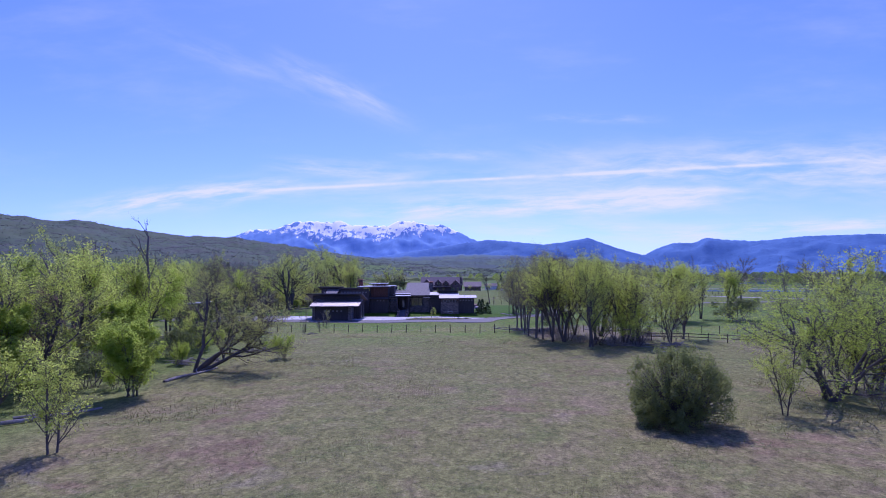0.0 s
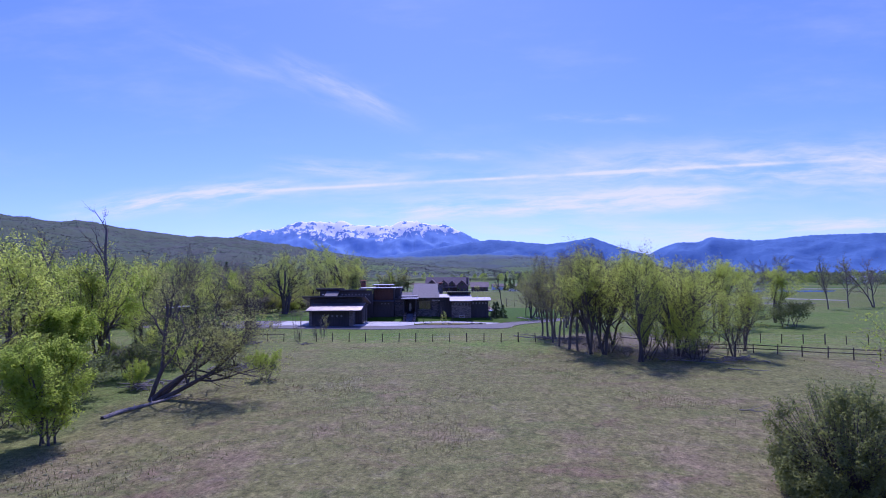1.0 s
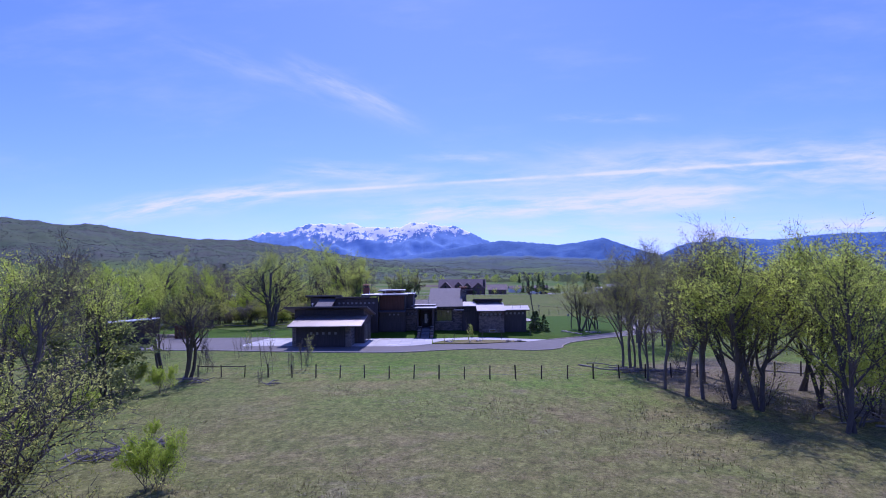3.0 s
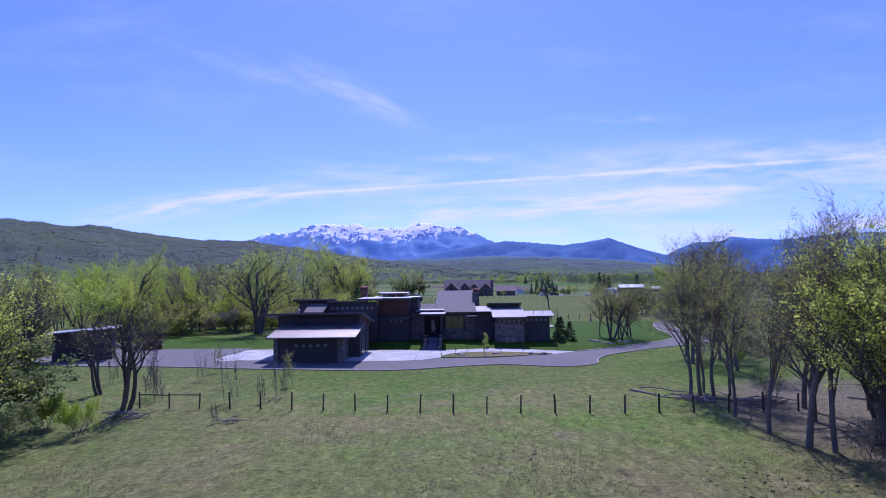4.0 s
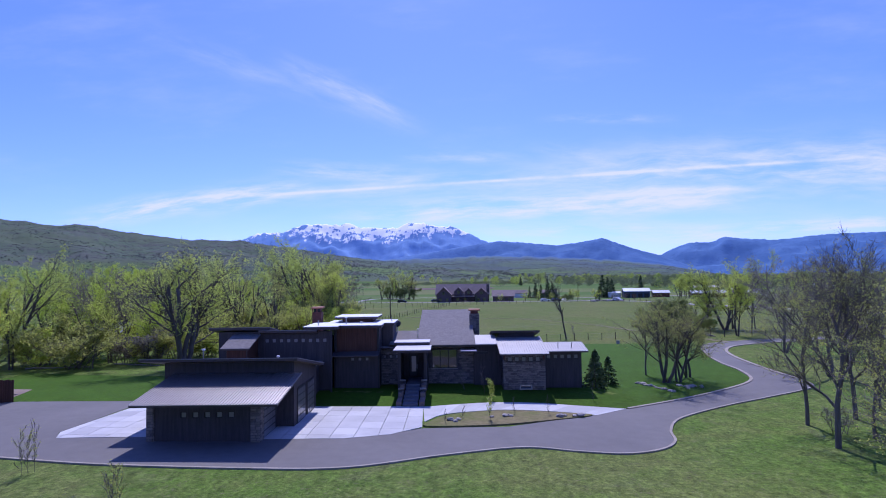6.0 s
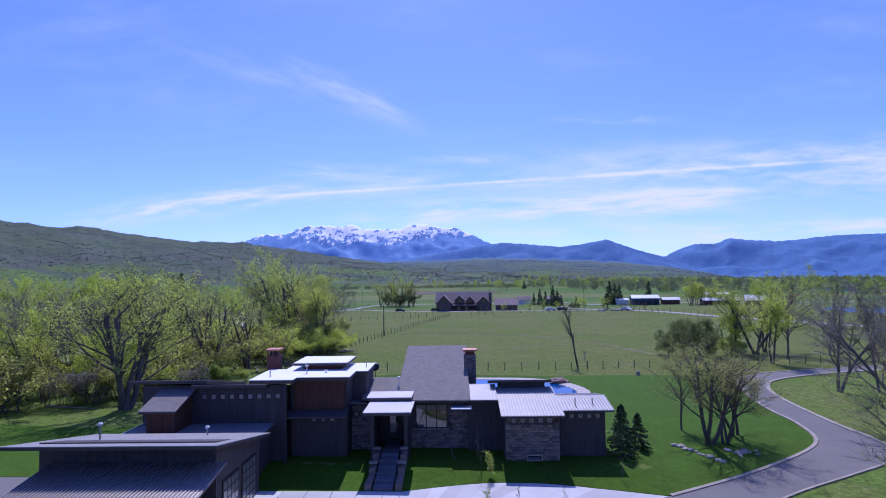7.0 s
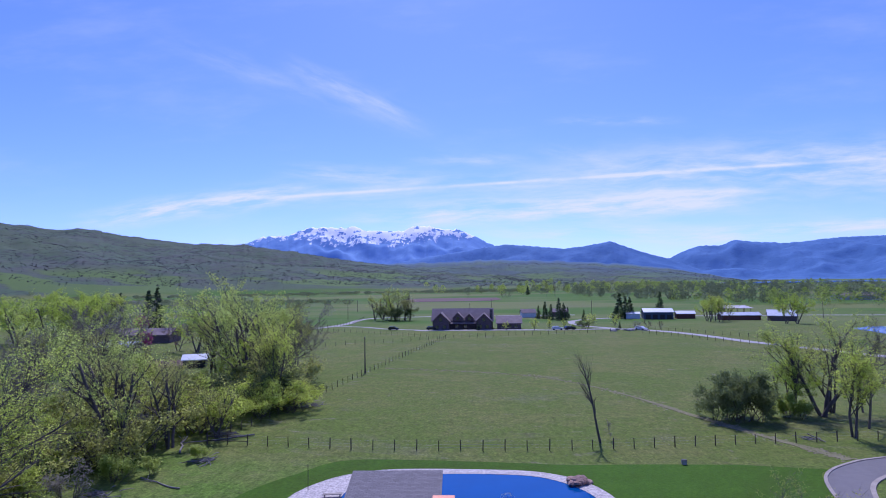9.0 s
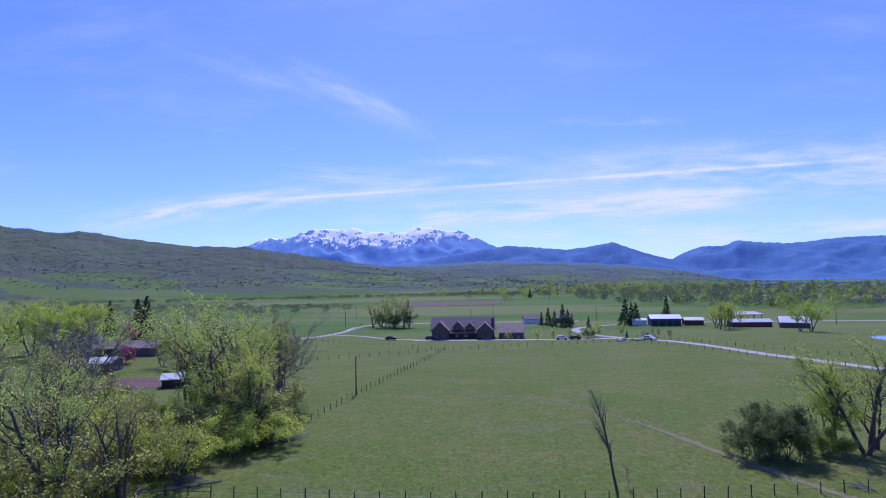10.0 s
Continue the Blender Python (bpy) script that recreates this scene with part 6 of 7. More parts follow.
HILL_DARK = leafy("hill_brush_dark", (0.070, 0.083, 0.070), (0.104, 0.120, 0.096), (0.09, 0.10, 0.08), 0.2)
HILL_GREY = leafy("hill_brush_grey", (0.085, 0.080, 0.080), (0.130, 0.125, 0.112), (0.08, 0.07, 0.06), 0.2)
clumps("far_woods", 1, 760, either(belt(170, 600, 760, 700, 14), belt(120, 700, 520, 760, 18), belt(260, 520, 760, 560, 14), belt(100, 850, 620, 900, 30), belt(20, 900, 500, 1150, 80), belt(150, 1250, 900, 1350, 120)), (5, 13), (7, 14), 90, LEAF_HAZED, "far belt of trees in haze-muted olive bud", 0.85)
clumps("far_woods", 2, 260, either(belt(200, 560, 620, 590, 12), belt(150, 660, 700, 690, 14), belt(-30, 1000, 300, 1100, 60), belt(100, 1300, 700, 1300, 100)), (8, 14), (8, 14), 130, LEAF_SPRING, "far belt of trees in spring green", 0.9)
clumps("far_woods", 3, 420, either(belt(-700, 880, -120, 1080, 26), belt(-560, 720, -180, 640, 45), belt(-120, 1080, 60, 1120, 20)), (2, 5), (9, 18), 44, LEAF_HAZED, "far belt of low sage-green brush at the hill foot", 1.0)
clumps("far_woods", 4, 110, either(belt(-330, 420, -130, 330, 26), belt(-420, 520, -150, 430, 30), belt(-260, 330, -120, 300, 16)), (8, 14), (7, 13), 230, LEAF_SPRING, "wood of leafy trees round the farmstead", 0.32)
clumps("far_woods", 5, 60, either(belt(-330, 420, -130, 330, 26), belt(-420, 520, -150, 430, 30)), (8, 13), (7, 12), 170, LEAF_GREY, "grey leafless trees round the farmstead", 0.3)
clumps("hill_brush", 6, 9000, on_hill, (0.8, 2.6), (3, 11), 4, HILL_DARK, "dark brush scattered over the hills", 1.0)
clumps("hill_brush", 7, 6000, on_hill, (0.8, 2.6), (3, 11), 4, HILL_GREY, "grey brush scattered over the hills", 1.0)
for i, (k, x, y, s) in enumerate([("vase_b", -74, 436, 1.1), ("tall_b", -68, 440, 1.15), ("vase_a", -62, 434, 1.15), ("tall_d", -58, 438, 1.15), ("vase_b", -54, 433, 1.0), ("vase_a", -71, 442, 1.0), ("tall_c", -65, 438, 0.9), ("vase_b", -57, 434, 1.0), ("shrub_b", -66, 432, 1.8), ("shrub_b", -58, 431, 1.6), ("vase_c", 122, 378, 1.15), ("vase_c", 119, 381, 1.0),
                                  ("tall_c", 92, 395, 1.0), ("tall_c", 97, 398, 0.95), ("tall_a", 100, 402, 0.9), ("tall_d", 52, 800, 1.2), ("tall_d", 62, 805, 1.2), ("rust_a", -101, 280, 1.0), ("vase_c", -95, 290, 0.8),
                                  ("vase_c", -150, 300, 1.55), ("vase_c", -161, 304, 1.6), ("vase_c", -172, 302, 1.5), ("tall_c", -139, 303, 1.4), ("vase_c", -182, 296, 1.5), ("vase_c", -156, 318, 1.6), ("vase_c", -196, 310, 1.5), ("vase_c", -168, 330, 1.5), ("grey_a", -145, 295, 1.0)]):
    plant(k, x, y, i * 41, s)
for i, (x, y, s) in enumerate([(-170, 340, 1.05), (-194, 391, 1.12), (-157, 361, 1.25), (-163, 365, 1.1), (59, 437, 0.95), (63, 436, 0.8), (66, 440, 0.75), (97.6, 500, 0.85), (16.5, 443, 0.5), (20, 441, 0.6), (26, 424, 0.75), (29, 426, 0.6), (33, 445, 0.4), (22, 430, 0.55), (38, 420, 0.35), (42, 352, 0.2), (-14, 346, 0.22), (36, 900, 0.8)]):
    plant("conifer", x, y, i * 33, s)
BLOOM = dict(SPREAD, count=(7, 5, 3))
for nm, sd, x, y, h, mt, lb in (("blossom_tree", 81, -115, 285, 5.0, BLOSSOM_PINK, "round crab apple tree in deep pink blossom"), ("blossom_tree", 82, -156, 348, 7.0, BLOSSOM_PINK, "round crab apple tree in deep pink blossom"),
                                ("blossom_tree", 83, -139, 304, 6.5, BLOSSOM_WHITE, "round fruit tree in white blossom")):
    e = make_tree(nm, sd, h, BLOOM, BARK, mt, 22, 0.16, 0.35, lb, stems=2)
    e.matrix_basis = pose(x, y, land(x, y))

for key, e in P.items():
    if key not in used:
        for o in (*e.children_recursive, e):
            bpy.data.objects.remove(o)


# ---- fences ----
def post_mesh(r, h):
    V, F = [], []
    tube(V, F, [Vector((0, 0, -0.2)), Vector((0.01, 0, h * 0.5)), Vector((0, 0.01, h - 0.02)), Vector((0, 0.01, h))], [r * 1.05, r, r * 0.95, r * 0.8], 8)
    me = mesh("post", V, F)
    me.materials.append(POST_WOOD)
    return me


POSTS = [post_mesh(0.062, 1.28), post_mesh(0.055, 1.22), post_mesh(0.07, 1.32)]


def fence(line, spacing, label, seed, wires=(0.35, 0.7, 1.1), rails=(), size=1.0, spare=()):
    """A fence of round posts with wires, and wooden rails where given (as from, to along the line)."""
    rng = random.Random(seed)
    top = empty("fence", None, label, "fence")
    pts = []
    for (x0, y0), (x1, y1) in zip(line, line[1:]):
        n = max(1, round(math.hypot(x1 - x0, y1 - y0) / spacing))
        pts += [(x0 + (x1 - x0) * i / n, y0 + (y1 - y0) * i / n) for i in range(n)]
    pts.append(line[-1])
    for i, (x, y) in enumerate(pts):
        if i in spare:
            continue
        p = new("post", rng.choice(POSTS))
        p.parent = top
        p.matrix_basis = pose(x, y, land(x, y), rng.gauss(0, 1.6), rng.gauss(0, 1.6), rng.uniform(0, 360)) @ Matrix.Scale(size * rng.uniform(0.94, 1.06), 4)
    for h in wires:
        V, F = [], []
        tube(V, F, [Vector((x, y, land(x, y) + h)) for x, y in pts], [0.004] * len(pts), 3)
        obj("wire", mesh("wire", V, F), STEEL, top)
    for a, b, h in rails:
        for i in range(a, b):
            V, F = [], []
            (x0, y0), (x1, y1) = pts[i], pts[i + 1]
            tube(V, F, [Vector((x0, y0, land(x0, y0) + h)), Vector((x1, y1, land(x1, y1) + h + rng.gauss(0, 0.02)))], [0.05, 0.045], 6)
            obj("rail", mesh("rail", V, F), POST_WOOD, top)
    return top


fence([(-34.43, 95.9), (-10.11, 95.40), (2.09, 95.45), (26.5, 97.4)], 2.44, "wire fence on round dark posts across the meadow", 1, wires=(0.4, 0.8, 1.1), rails=((0, 2, 1.05),))
fence([(24.0, 84.5), (31.5, 83.5), (38.0, 80.0), (47.0, 76.5), (60, 72)], 2.6, "fence of posts and rails beyond the grove", 2, rails=((0, 14, 1.05), (0, 14, 0.6)))
fence([(29.5, 95.5), (45, 93), (68, 90), (100, 86)], 2.6, "wire fence on posts beyond the grove", 3)
fence([(-42.6, 182.9), (-24.4, 182.1), (1.66, 183.4), (26.2, 187.2), (44, 189.8)], 2.5, "wire fence on round posts across the pasture", 4, rails=((0, 2, 1.0), (0, 2, 0.5)))
fence([(-42.6, 182.9), (-41.4, 190), (-39.5, 205), (-35.2, 238.5), (-31.8, 262), (-24.0, 311)], 2.6, "wire fence on posts along the pasture edge", 5, rails=((0, 2, 1.0),))
fence([(-62, 288), (-24.0, 311)], 3.2, "wire fence on posts between pastures", 6, wires=())
fence([(-85, 350), (-50, 330), (-24.0, 311.5), (0, 322), (38, 336)], 3.0, "wire fence on posts before the neighbouring house", 7, wires=())
fence([(38, 338), (52, 318), (71, 284), (100, 236)], 3.0, "wire fence on posts along the lane", 8, wires=())
fence([(46, 352), (62, 330), (84, 300), (112, 262)], 3.0, "wire fence on posts along the lane", 9, wires=())
fence([(-110, 380), (-84, 366), (-78, 400), (-84, 452)], 3.4, "wire fence on posts along the far lane", 10, wires=())


def utility_pole(x, y, h):
    e = empty("utility_pole", pose(x, y, land(x, y)), "plain wooden utility pole in the pasture", "pole", "utility poles")
    V, F = [], []
    tube(V, F, [Vector((0, 0, -0.3)), Vector((0, 0, h))], [0.15, 0.10], 8)
    obj("shaft", mesh("shaft", V, F), POST_WOOD, e)
    part("cap", box(-0.11, 0.11, -0.11, 0.11, h, h + 0.05), STEEL, e)


utility_pole(-35.6, 239.5, 7.8)
for x, y in ((-92, 446), (-22, 455), (-104, 520), (50, 470), (160, 430), (-10, 520)):
    utility_pole(x, y, 8.5)

# ---- dead wood ----
def log(x0, y0, x1, y1, r, seed, name="fallen_log", label="weathered fallen log in the grass", twigs=3, z0=0.0, z1=0.0):
    rng = random.Random(seed)
    V, F = [], []
    a, b = Vector((x0, y0, land(x0, y0) + r * 0.8 + z0)), Vector((x1, y1, land(x1, y1) + r * 0.6 + z1))
    pts = [a.lerp(b, i / 5) + Vector((rng.gauss(0, 0.12), rng.gauss(0, 0.12), abs(rng.gauss(0, 0.06)))) for i in range(6)]
    tube(V, F, pts, [r * (1 - 0.1 * i) for i in range(6)], 7)
    for i in range(twigs):
        p = pts[rng.randrange(1, 5)]
        d = turned(b - a, rng.uniform(30, 70), rng.uniform(0, 6.28))
        d.z = abs(d.z) * 0.6
        l = rng.uniform(0.6, 1.8)
        tube(V, F, [p, p + d * l * 0.5, p + d * l + Vector((0, 0, 0.1))], [r * 0.4, r * 0.3, r * 0.12], 4)
    tagged(obj(name, mesh(name, V, F), DEADWOOD), label, "log", "fallen logs")


for i, (a, b, c, d, r) in enumerate([(-29.0, 35.0, -25.0, 39.0, 0.16), (-29.5, 36.2, -26.2, 39.8, 0.13), (-26.4, 49.6, -24.6, 57.5, 0.17), (-31, 33.4, -27.5, 37.2, 0.12),
                                     (4.4, 104.2, 7.6, 99.8, 0.14), (5.6, 105.6, 9.6, 102.6, 0.1), (7.2, 102.8, 10.5, 99.5, 0.1), (10, 100.5, 16, 98.5, 0.12), (20, 100.5, 28, 96.8, 0.13),
                                     (19, 78, 26, 75.5, 0.12), (22, 80, 30, 76.5, 0.11), (24, 72, 27.5, 70.5, 0.08), (17.5, 54, 19.0, 53.4, 0.06), (-41, 160, -46, 163, 0.15), (-38.5, 187, -46, 183, 0.12), (-44, 179, -47, 186, 0.14),
                                     (-41, 165, -49, 160.5, 0.13), (-52, 158, -45.5, 156.5, 0.12), (-38, 168, -43.5, 171, 0.1), (-60, 156.5, -53, 155, 0.12), (-70, 152.5, -62, 154, 0.13), (-38.3, 205, -34.8, 207.5, 0.1)]):
    log(a, b, c, d, r * (0.6 if a > 0 else 0.9), i)


def stick_mesh(seed):
    rng = random.Random(seed)
    V, F = [], []
    tube(V, F, [Vector((-1, 0, 0)), Vector((0, rng.gauss(0, 0.1), 0.04)), Vector((1, rng.gauss(0, 0.12), 0))], [0.05, 0.042, 0.02], 4)
    me = mesh("stick", V, F)
    me.materials.append(DEADWOOD)
    return me


STICKS = [stick_mesh(s) for s in range(5)]


def brush_pile(x, y, w, seed, count=26):
    """A heap of dead sticks."""
    rng = random.Random(seed)
    top = empty("brush_pile", None, "heap of grey dead branches on the grass", "brush pile", "brush piles")
    for _ in range(count):
        s = new("stick", rng.choice(STICKS))
        s.parent = top
        s.matrix_basis = pose(x + rng.gauss(0, w * 0.4), y + rng.gauss(0, w * 0.3), land(x, y) + rng.uniform(0.03, 0.3), 0, rng.gauss(0, 9), rng.uniform(0, 360)) @ Matrix.Diagonal((rng.uniform(0.4, 1.3), 1, 1, 1))


for i, (x, y, w, n) in enumerate([(-26.4, 70.2, 2.6, 40), (-24.8, 71.8, 1.8, 24), (-25.2, 91.8, 0.9, 5), (22, 78.5, 3.2, 44), (27, 78.0, 2.8, 34), (20.0, 81.5, 2.2, 26), (9, 100.3, 2.2, 34), (13, 99.5, 2.6, 30),
                                  (-58.6, 133.8, 2.4, 60), (-61.6, 134.6, 2.2, 50), (-42.5, 187.5, 2.0, 24), (-39.5, 176.5, 1.8, 24), (-45, 166, 2.4, 30), (-30.2, 60.5, 1.8, 26), (-28.6, 63, 1.6, 20), (-33.5, 92.8, 1.6, 16), (-37.0, 206, 2.2, 26), (31, 189, 1.6, 14)]):
    brush_pile(x, y, w, i, n)

# ---- stones ----
def rock_mesh(seed, mat=STONE_PALE):
    rng = random.Random(seed)
    bm = bmesh.new()
    bmesh.ops.create_icosphere(bm, subdivisions=2, radius=1.0)
    for v in bm.verts:
        n = noise.noise(v.co * 1.3 + Vector((seed * 7.1, 0, 0)))
        v.co *= 1 + 0.35 * n
        v.co.z *= 0.62
        v.co.x *= 1.2
    me = bpy.data.meshes.new("rock")
    bm.to_mesh(me)
    bm.free()
    me.materials.append(mat)
    return me


ROCKS = [rock_mesh(s) for s in range(5)]
RED_ROCKS = [rock_mesh(s, STONE_RED) for s in range(5)]


def stone(x, y, s, i, label, group, z=0.0, kinds=ROCKS):
    ob = new("stone", kinds[i % 5])
    ob.matrix_basis = pose(x, y, land(x, y) + s * 0.3 + z, 0, 0, i * 67) @ Matrix.Scale(s, 4)
    tagged(ob, label, "stone", group)


rng = random.Random(5)
for i, (x, y, s) in enumerate([(-11.6, 126.4, 0.28), (-11.2, 126.0, 0.2), (-11.0, 126.6, 0.22), (-8.3, 127.8, 0.16), (-7.2, 128.3, 0.26), (-6.7, 128.2, 0.2), (-2.6, 128.6, 0.3), (-2.2, 128.9, 0.2), (-0.9, 129.0, 0.3), (-1.4, 128.8, 0.2), (-0.6, 129.4, 0.16), (-6.9, 128.7, 0.14)]):
    stone(x, y, s, i, "pale boulder in the turf island", "island boulders", 0.12)
for i in range(16):
    t = i / 15
    stone(7.6 + 2.2 * t + rng.gauss(0, 0.1), 143.8 - 4.4 * t + rng.gauss(0, 0.15), rng.uniform(0.16, 0.3), i, "pale stone in a low line on the lawn", "lawn stones")
for i in range(14):
    stone(11.8 + rng.gauss(0, 0.7), 141.8 + rng.gauss(0, 0.5), rng.uniform(0.14, 0.26), i, "pale stone below the lawn trees", "lawn stones")
for i in range(22):
    a = rng.uniform(0, 6.28)
    stone(0.6 + math.cos(a) * rng.uniform(0, 1.2), 171.9 + math.sin(a) * rng.uniform(0, 0.8), rng.uniform(0.3, 0.6), i, "flat brown stone of the pond fall", "pond fall stones", rng.uniform(0, 0.45), RED_ROCKS)
for i in range(18):
    stone(46 + rng.gauss(0, 4), 342 + rng.gauss(0, 3), rng.uniform(0.5, 1.0), i, "pale boulder beside the lane", "lane boulders")


def young_planting(x, y, h, seed, leaf, n):
    e = make_tree("planted_sapling", seed, h, WHIP, BARK_PALE, leaf, n, 0.06, 0.09, "thin planted sapling in the front bed", "sapling")
    e.matrix_basis = pose(x, y, land(x, y))


for i, (x, y, h, lf, n) in enumerate([(-8.9, 135.6, 3.2, None, 0), (-8.2, 132.0 + 2.4, 1.9, LEAF_SPRING, 12), (-10.8, 136.2, 1.7, None, 0), (-8.4, 126.9, 2.2, LEAF_SPRING, 2), (-12.0, 125.6, 1.3, None, 0), (-10.7, 126.8, 1.5, None, 0),
                                      (-6.3, 129.4, 1.6, None, 0), (-3.4, 129.6, 1.8, None, 0), (1.2, 132.8 + 2, 1.8, None, 0), (6.9, 188.0, 2.6, LEAF_GREY, 3)]):
    young_planting(x, y, h, 90 + i, lf, n)

# satellite dish, well cover, basketball post by the pond
dish = empty("satellite_dish", pose(-18.9, 145.5, 0.3), "dark satellite dish on a post behind the house", "satellite dish")
V, F = [], []
tube(V, F, [Vector((0, 0, 0)), Vector((0, 0, 5.9))], [0.05, 0.05], 6)
obj("post", mesh("post", V, F), STEEL, dish)
bm = bmesh.new()
bmesh.ops.create_cone(bm, cap_ends=True, segments=20, radius1=0.42, radius2=0.3, depth=0.1, matrix=pose(0, -0.1, 6.0, 62, 0, 0))
part("reflector", bm, FRAME_DARK, dish)
box_thing = empty("utility_box", pose(12.9, 178.6, 0.0), "small grey utility box by the fence", "utility box")
part("body", box(-0.24, 0.24, -0.2, 0.2, 0, 0.45, 0.03), STONE_PALE, box_thing)
part("lid", box(-0.27, 0.27, -0.23, 0.23, 0.45, 0.52, 0.02), FRAME_DARK, box_thing)
shade = empty("garden_umbrella", pose(-25.2, 168.5, 0.05), "closed garden umbrella on the gravel beach", "umbrella")
V, F = [], []
tube(V, F, [Vector((0, 0, 0)), Vector((0, 0, 2.6))], [0.03, 0.03], 6)
obj("pole", mesh("pole", V, F), FRAME_DARK, shade)
part("base", box(-0.3, 0.3, -0.3, 0.3, 0, 0.1, 0.03), FRAME_DARK, shade)
bench = empty("bench", pose(-22.4, 167.0, 0.05, 0, 0, 10), "low wooden bench on the gravel beach", "bench")
part("seat", box(-0.9, 0.9, -0.22, 0.22, 0.38, 0.45, 0.01), KERB, bench)
for a in (-0.75, 0.65):
    part("leg", box(a, a + 0.1, -0.2, 0.2, 0, 0.38), KERB, bench)

# ---- neighbouring house and farm ----
def gable(parent, x0, x1, y0, y1, z0, eave, ridge, along, wall, roof, over=0.6):
    """A gabled mass: walls and two roof slopes; along is the ridge's axis."""
    if along == "x":
        mid = (y0 + y1) / 2
        sec = [(y0, z0), (y1, z0), (y1, eave), (mid, ridge), (y0, eave)]
        V = [(x, y, z) for x in (x0, x1) for y, z in sec]
    else:
        mid = (x0 + x1) / 2
        sec = [(x0, z0), (x1, z0), (x1, eave), (mid, ridge), (x0, eave)]
        V = [(x, y, z) for y in (y0, y1) for x, z in sec]
    F = [(0, 1, 2, 3, 4), (9, 8, 7, 6, 5)] + [(i, i + 5, (i + 1) % 5 + 5, (i + 1) % 5) for i in range(5)]
    obj("wall", mesh("wall", V, F), wall, parent)
    half = (y1 - y0) / 2 if along == "x" else (x1 - x0) / 2
    drop = (ridge - eave) / half * over
    for s in (-1, 1):
        if along == "x":
            a, b, lo, hi = mid + s * (half + over), mid, x0 - over, x1 + over
            pts = [(lo, a, eave - drop), (hi, a, eave - drop), (hi, b, ridge), (lo, b, ridge)]
        else:
            a, b, lo, hi = mid + s * (half + over), mid, y0 - over, y1 + over
            pts = [(a, lo, eave - drop), (a, hi, eave - drop), (b, hi, ridge), (b, lo, ridge)]
        V = [(x, y, z + 0.04) for x, y, z in pts] + [(x, y, z + 0.26) for x, y, z in pts]
        obj("roof", mesh("roof", V, [(0, 1, 2, 3), (7, 6, 5, 4), (0, 4, 5, 1), (1, 5, 6, 2), (2, 6, 7, 3), (3, 7, 4, 0)]), roof, parent)


nh = empty("neighbour_house", pose(-17, 350, -1.0), "large brown gabled log house across the pasture", "house")
gable(nh, -16, 8.5, 4, 14, 0, 4.4, 8.6, "x", NEIGHBOUR, NEIGHBOUR_ROOF)
gable(nh, -15.5, -9.0, 0, 9, 0, 4.2, 7.4, "y", NEIGHBOUR, NEIGHBOUR_ROOF)
gable(nh, -7.4, -3.6, 2.4, 9, 4.0, 5.4, 7.3, "y", NEIGHBOUR, NEIGHBOUR_ROOF, 0.4)
gable(nh, 2.2, 8.2, -1, 9, 0, 4.2, 7.0, "y", NEIGHBOUR, NEIGHBOUR_ROOF)
gable(nh, -2.4, 0.8, 2.6, 8, 4.0, 5.2, 6.8, "y", NEIGHBOUR, NEIGHBOUR_ROOF, 0.4)
gable(nh, 10.5, 20.0, 1, 11, 0, 3.2, 5.6, "x", NEIGHBOUR, NEIGHBOUR_ROOF)
part("porch_roof", prism(rect(-9.0, 2.2, 1.2, 4.2), slope(1.2, 2.9, 4.2, 3.6), slope(1.2, 3.05, 4.2, 3.8)), NEIGHBOUR_ROOF, nh)
for u in (-8.6, -5.2, -1.6, 1.8):
    part("porch_post", box(u - 0.12, u + 0.12, 1.4, 1.64, 0, 3.0), POST_WOOD, nh)
part("chimney", box(7.5, 8.7, 4, 5.2, 0, 8.6), STONE_WALL, nh)
for u, v, zz in ((-13.8, -0.06, 1.0), (-10.8, -0.06, 1.0), (-12.3, -0.06, 4.0), (3.9, -1.06, 1.2), (6.5, -1.06, 1.2), (5.2, -1.06, 4.0), (-5.5, 2.34, 4.4), (-0.8, 2.54, 4.2), (-6, 3.94, 1.0), (-2.5, 3.94, 1.0), (12.5, 0.94, 1.0), (15.5, 0.94, 1.0), (18, 0.94, 1.0)):
    wn = part("window", frame_ring(u - 0.7, u + 0.7, zz, zz + 1.5, v - 0.03, v + 0.05, 0.1), FASCIA, nh)
    part("pane", box(u - 0.62, u + 0.62, v - 0.005, v + 0.02, zz + 0.08, zz + 1.42), GLASS, wn)
far = lambda x, y: land(x, y)
tagged(sheet("forecourt", loop_curve([(-40, 348), (-30, 345), (-14, 343.5), (6, 344), (14, 346), (8, 349.5), (-18, 349), (-34, 352)], 4), 0.05, GRAVEL_ROAD, 4, 0.12, far), "pale gravel forecourt before the brown house", "forecourt", kind="structure")


def lane(name, pts, half, label, mat=None):
    line = open_curve(pts, 6)
    left, right = [], []
    for i in range(len(line)):
        a, b = Vector(line[max(i - 1, 0)]), Vector(line[min(i + 1, len(line) - 1)])
        d = (b - a).normalized()
        s = Vector((-d.y, d.x)) * half
        left.append(tuple(Vector(line[i]) + s))
        right.append(tuple(Vector(line[i]) - s))
    tagged(sheet(name, right + left[::-1], 0.06, mat or GRAVEL_ROAD, 6.0, 0.15, far), label, "lane", kind="structure")


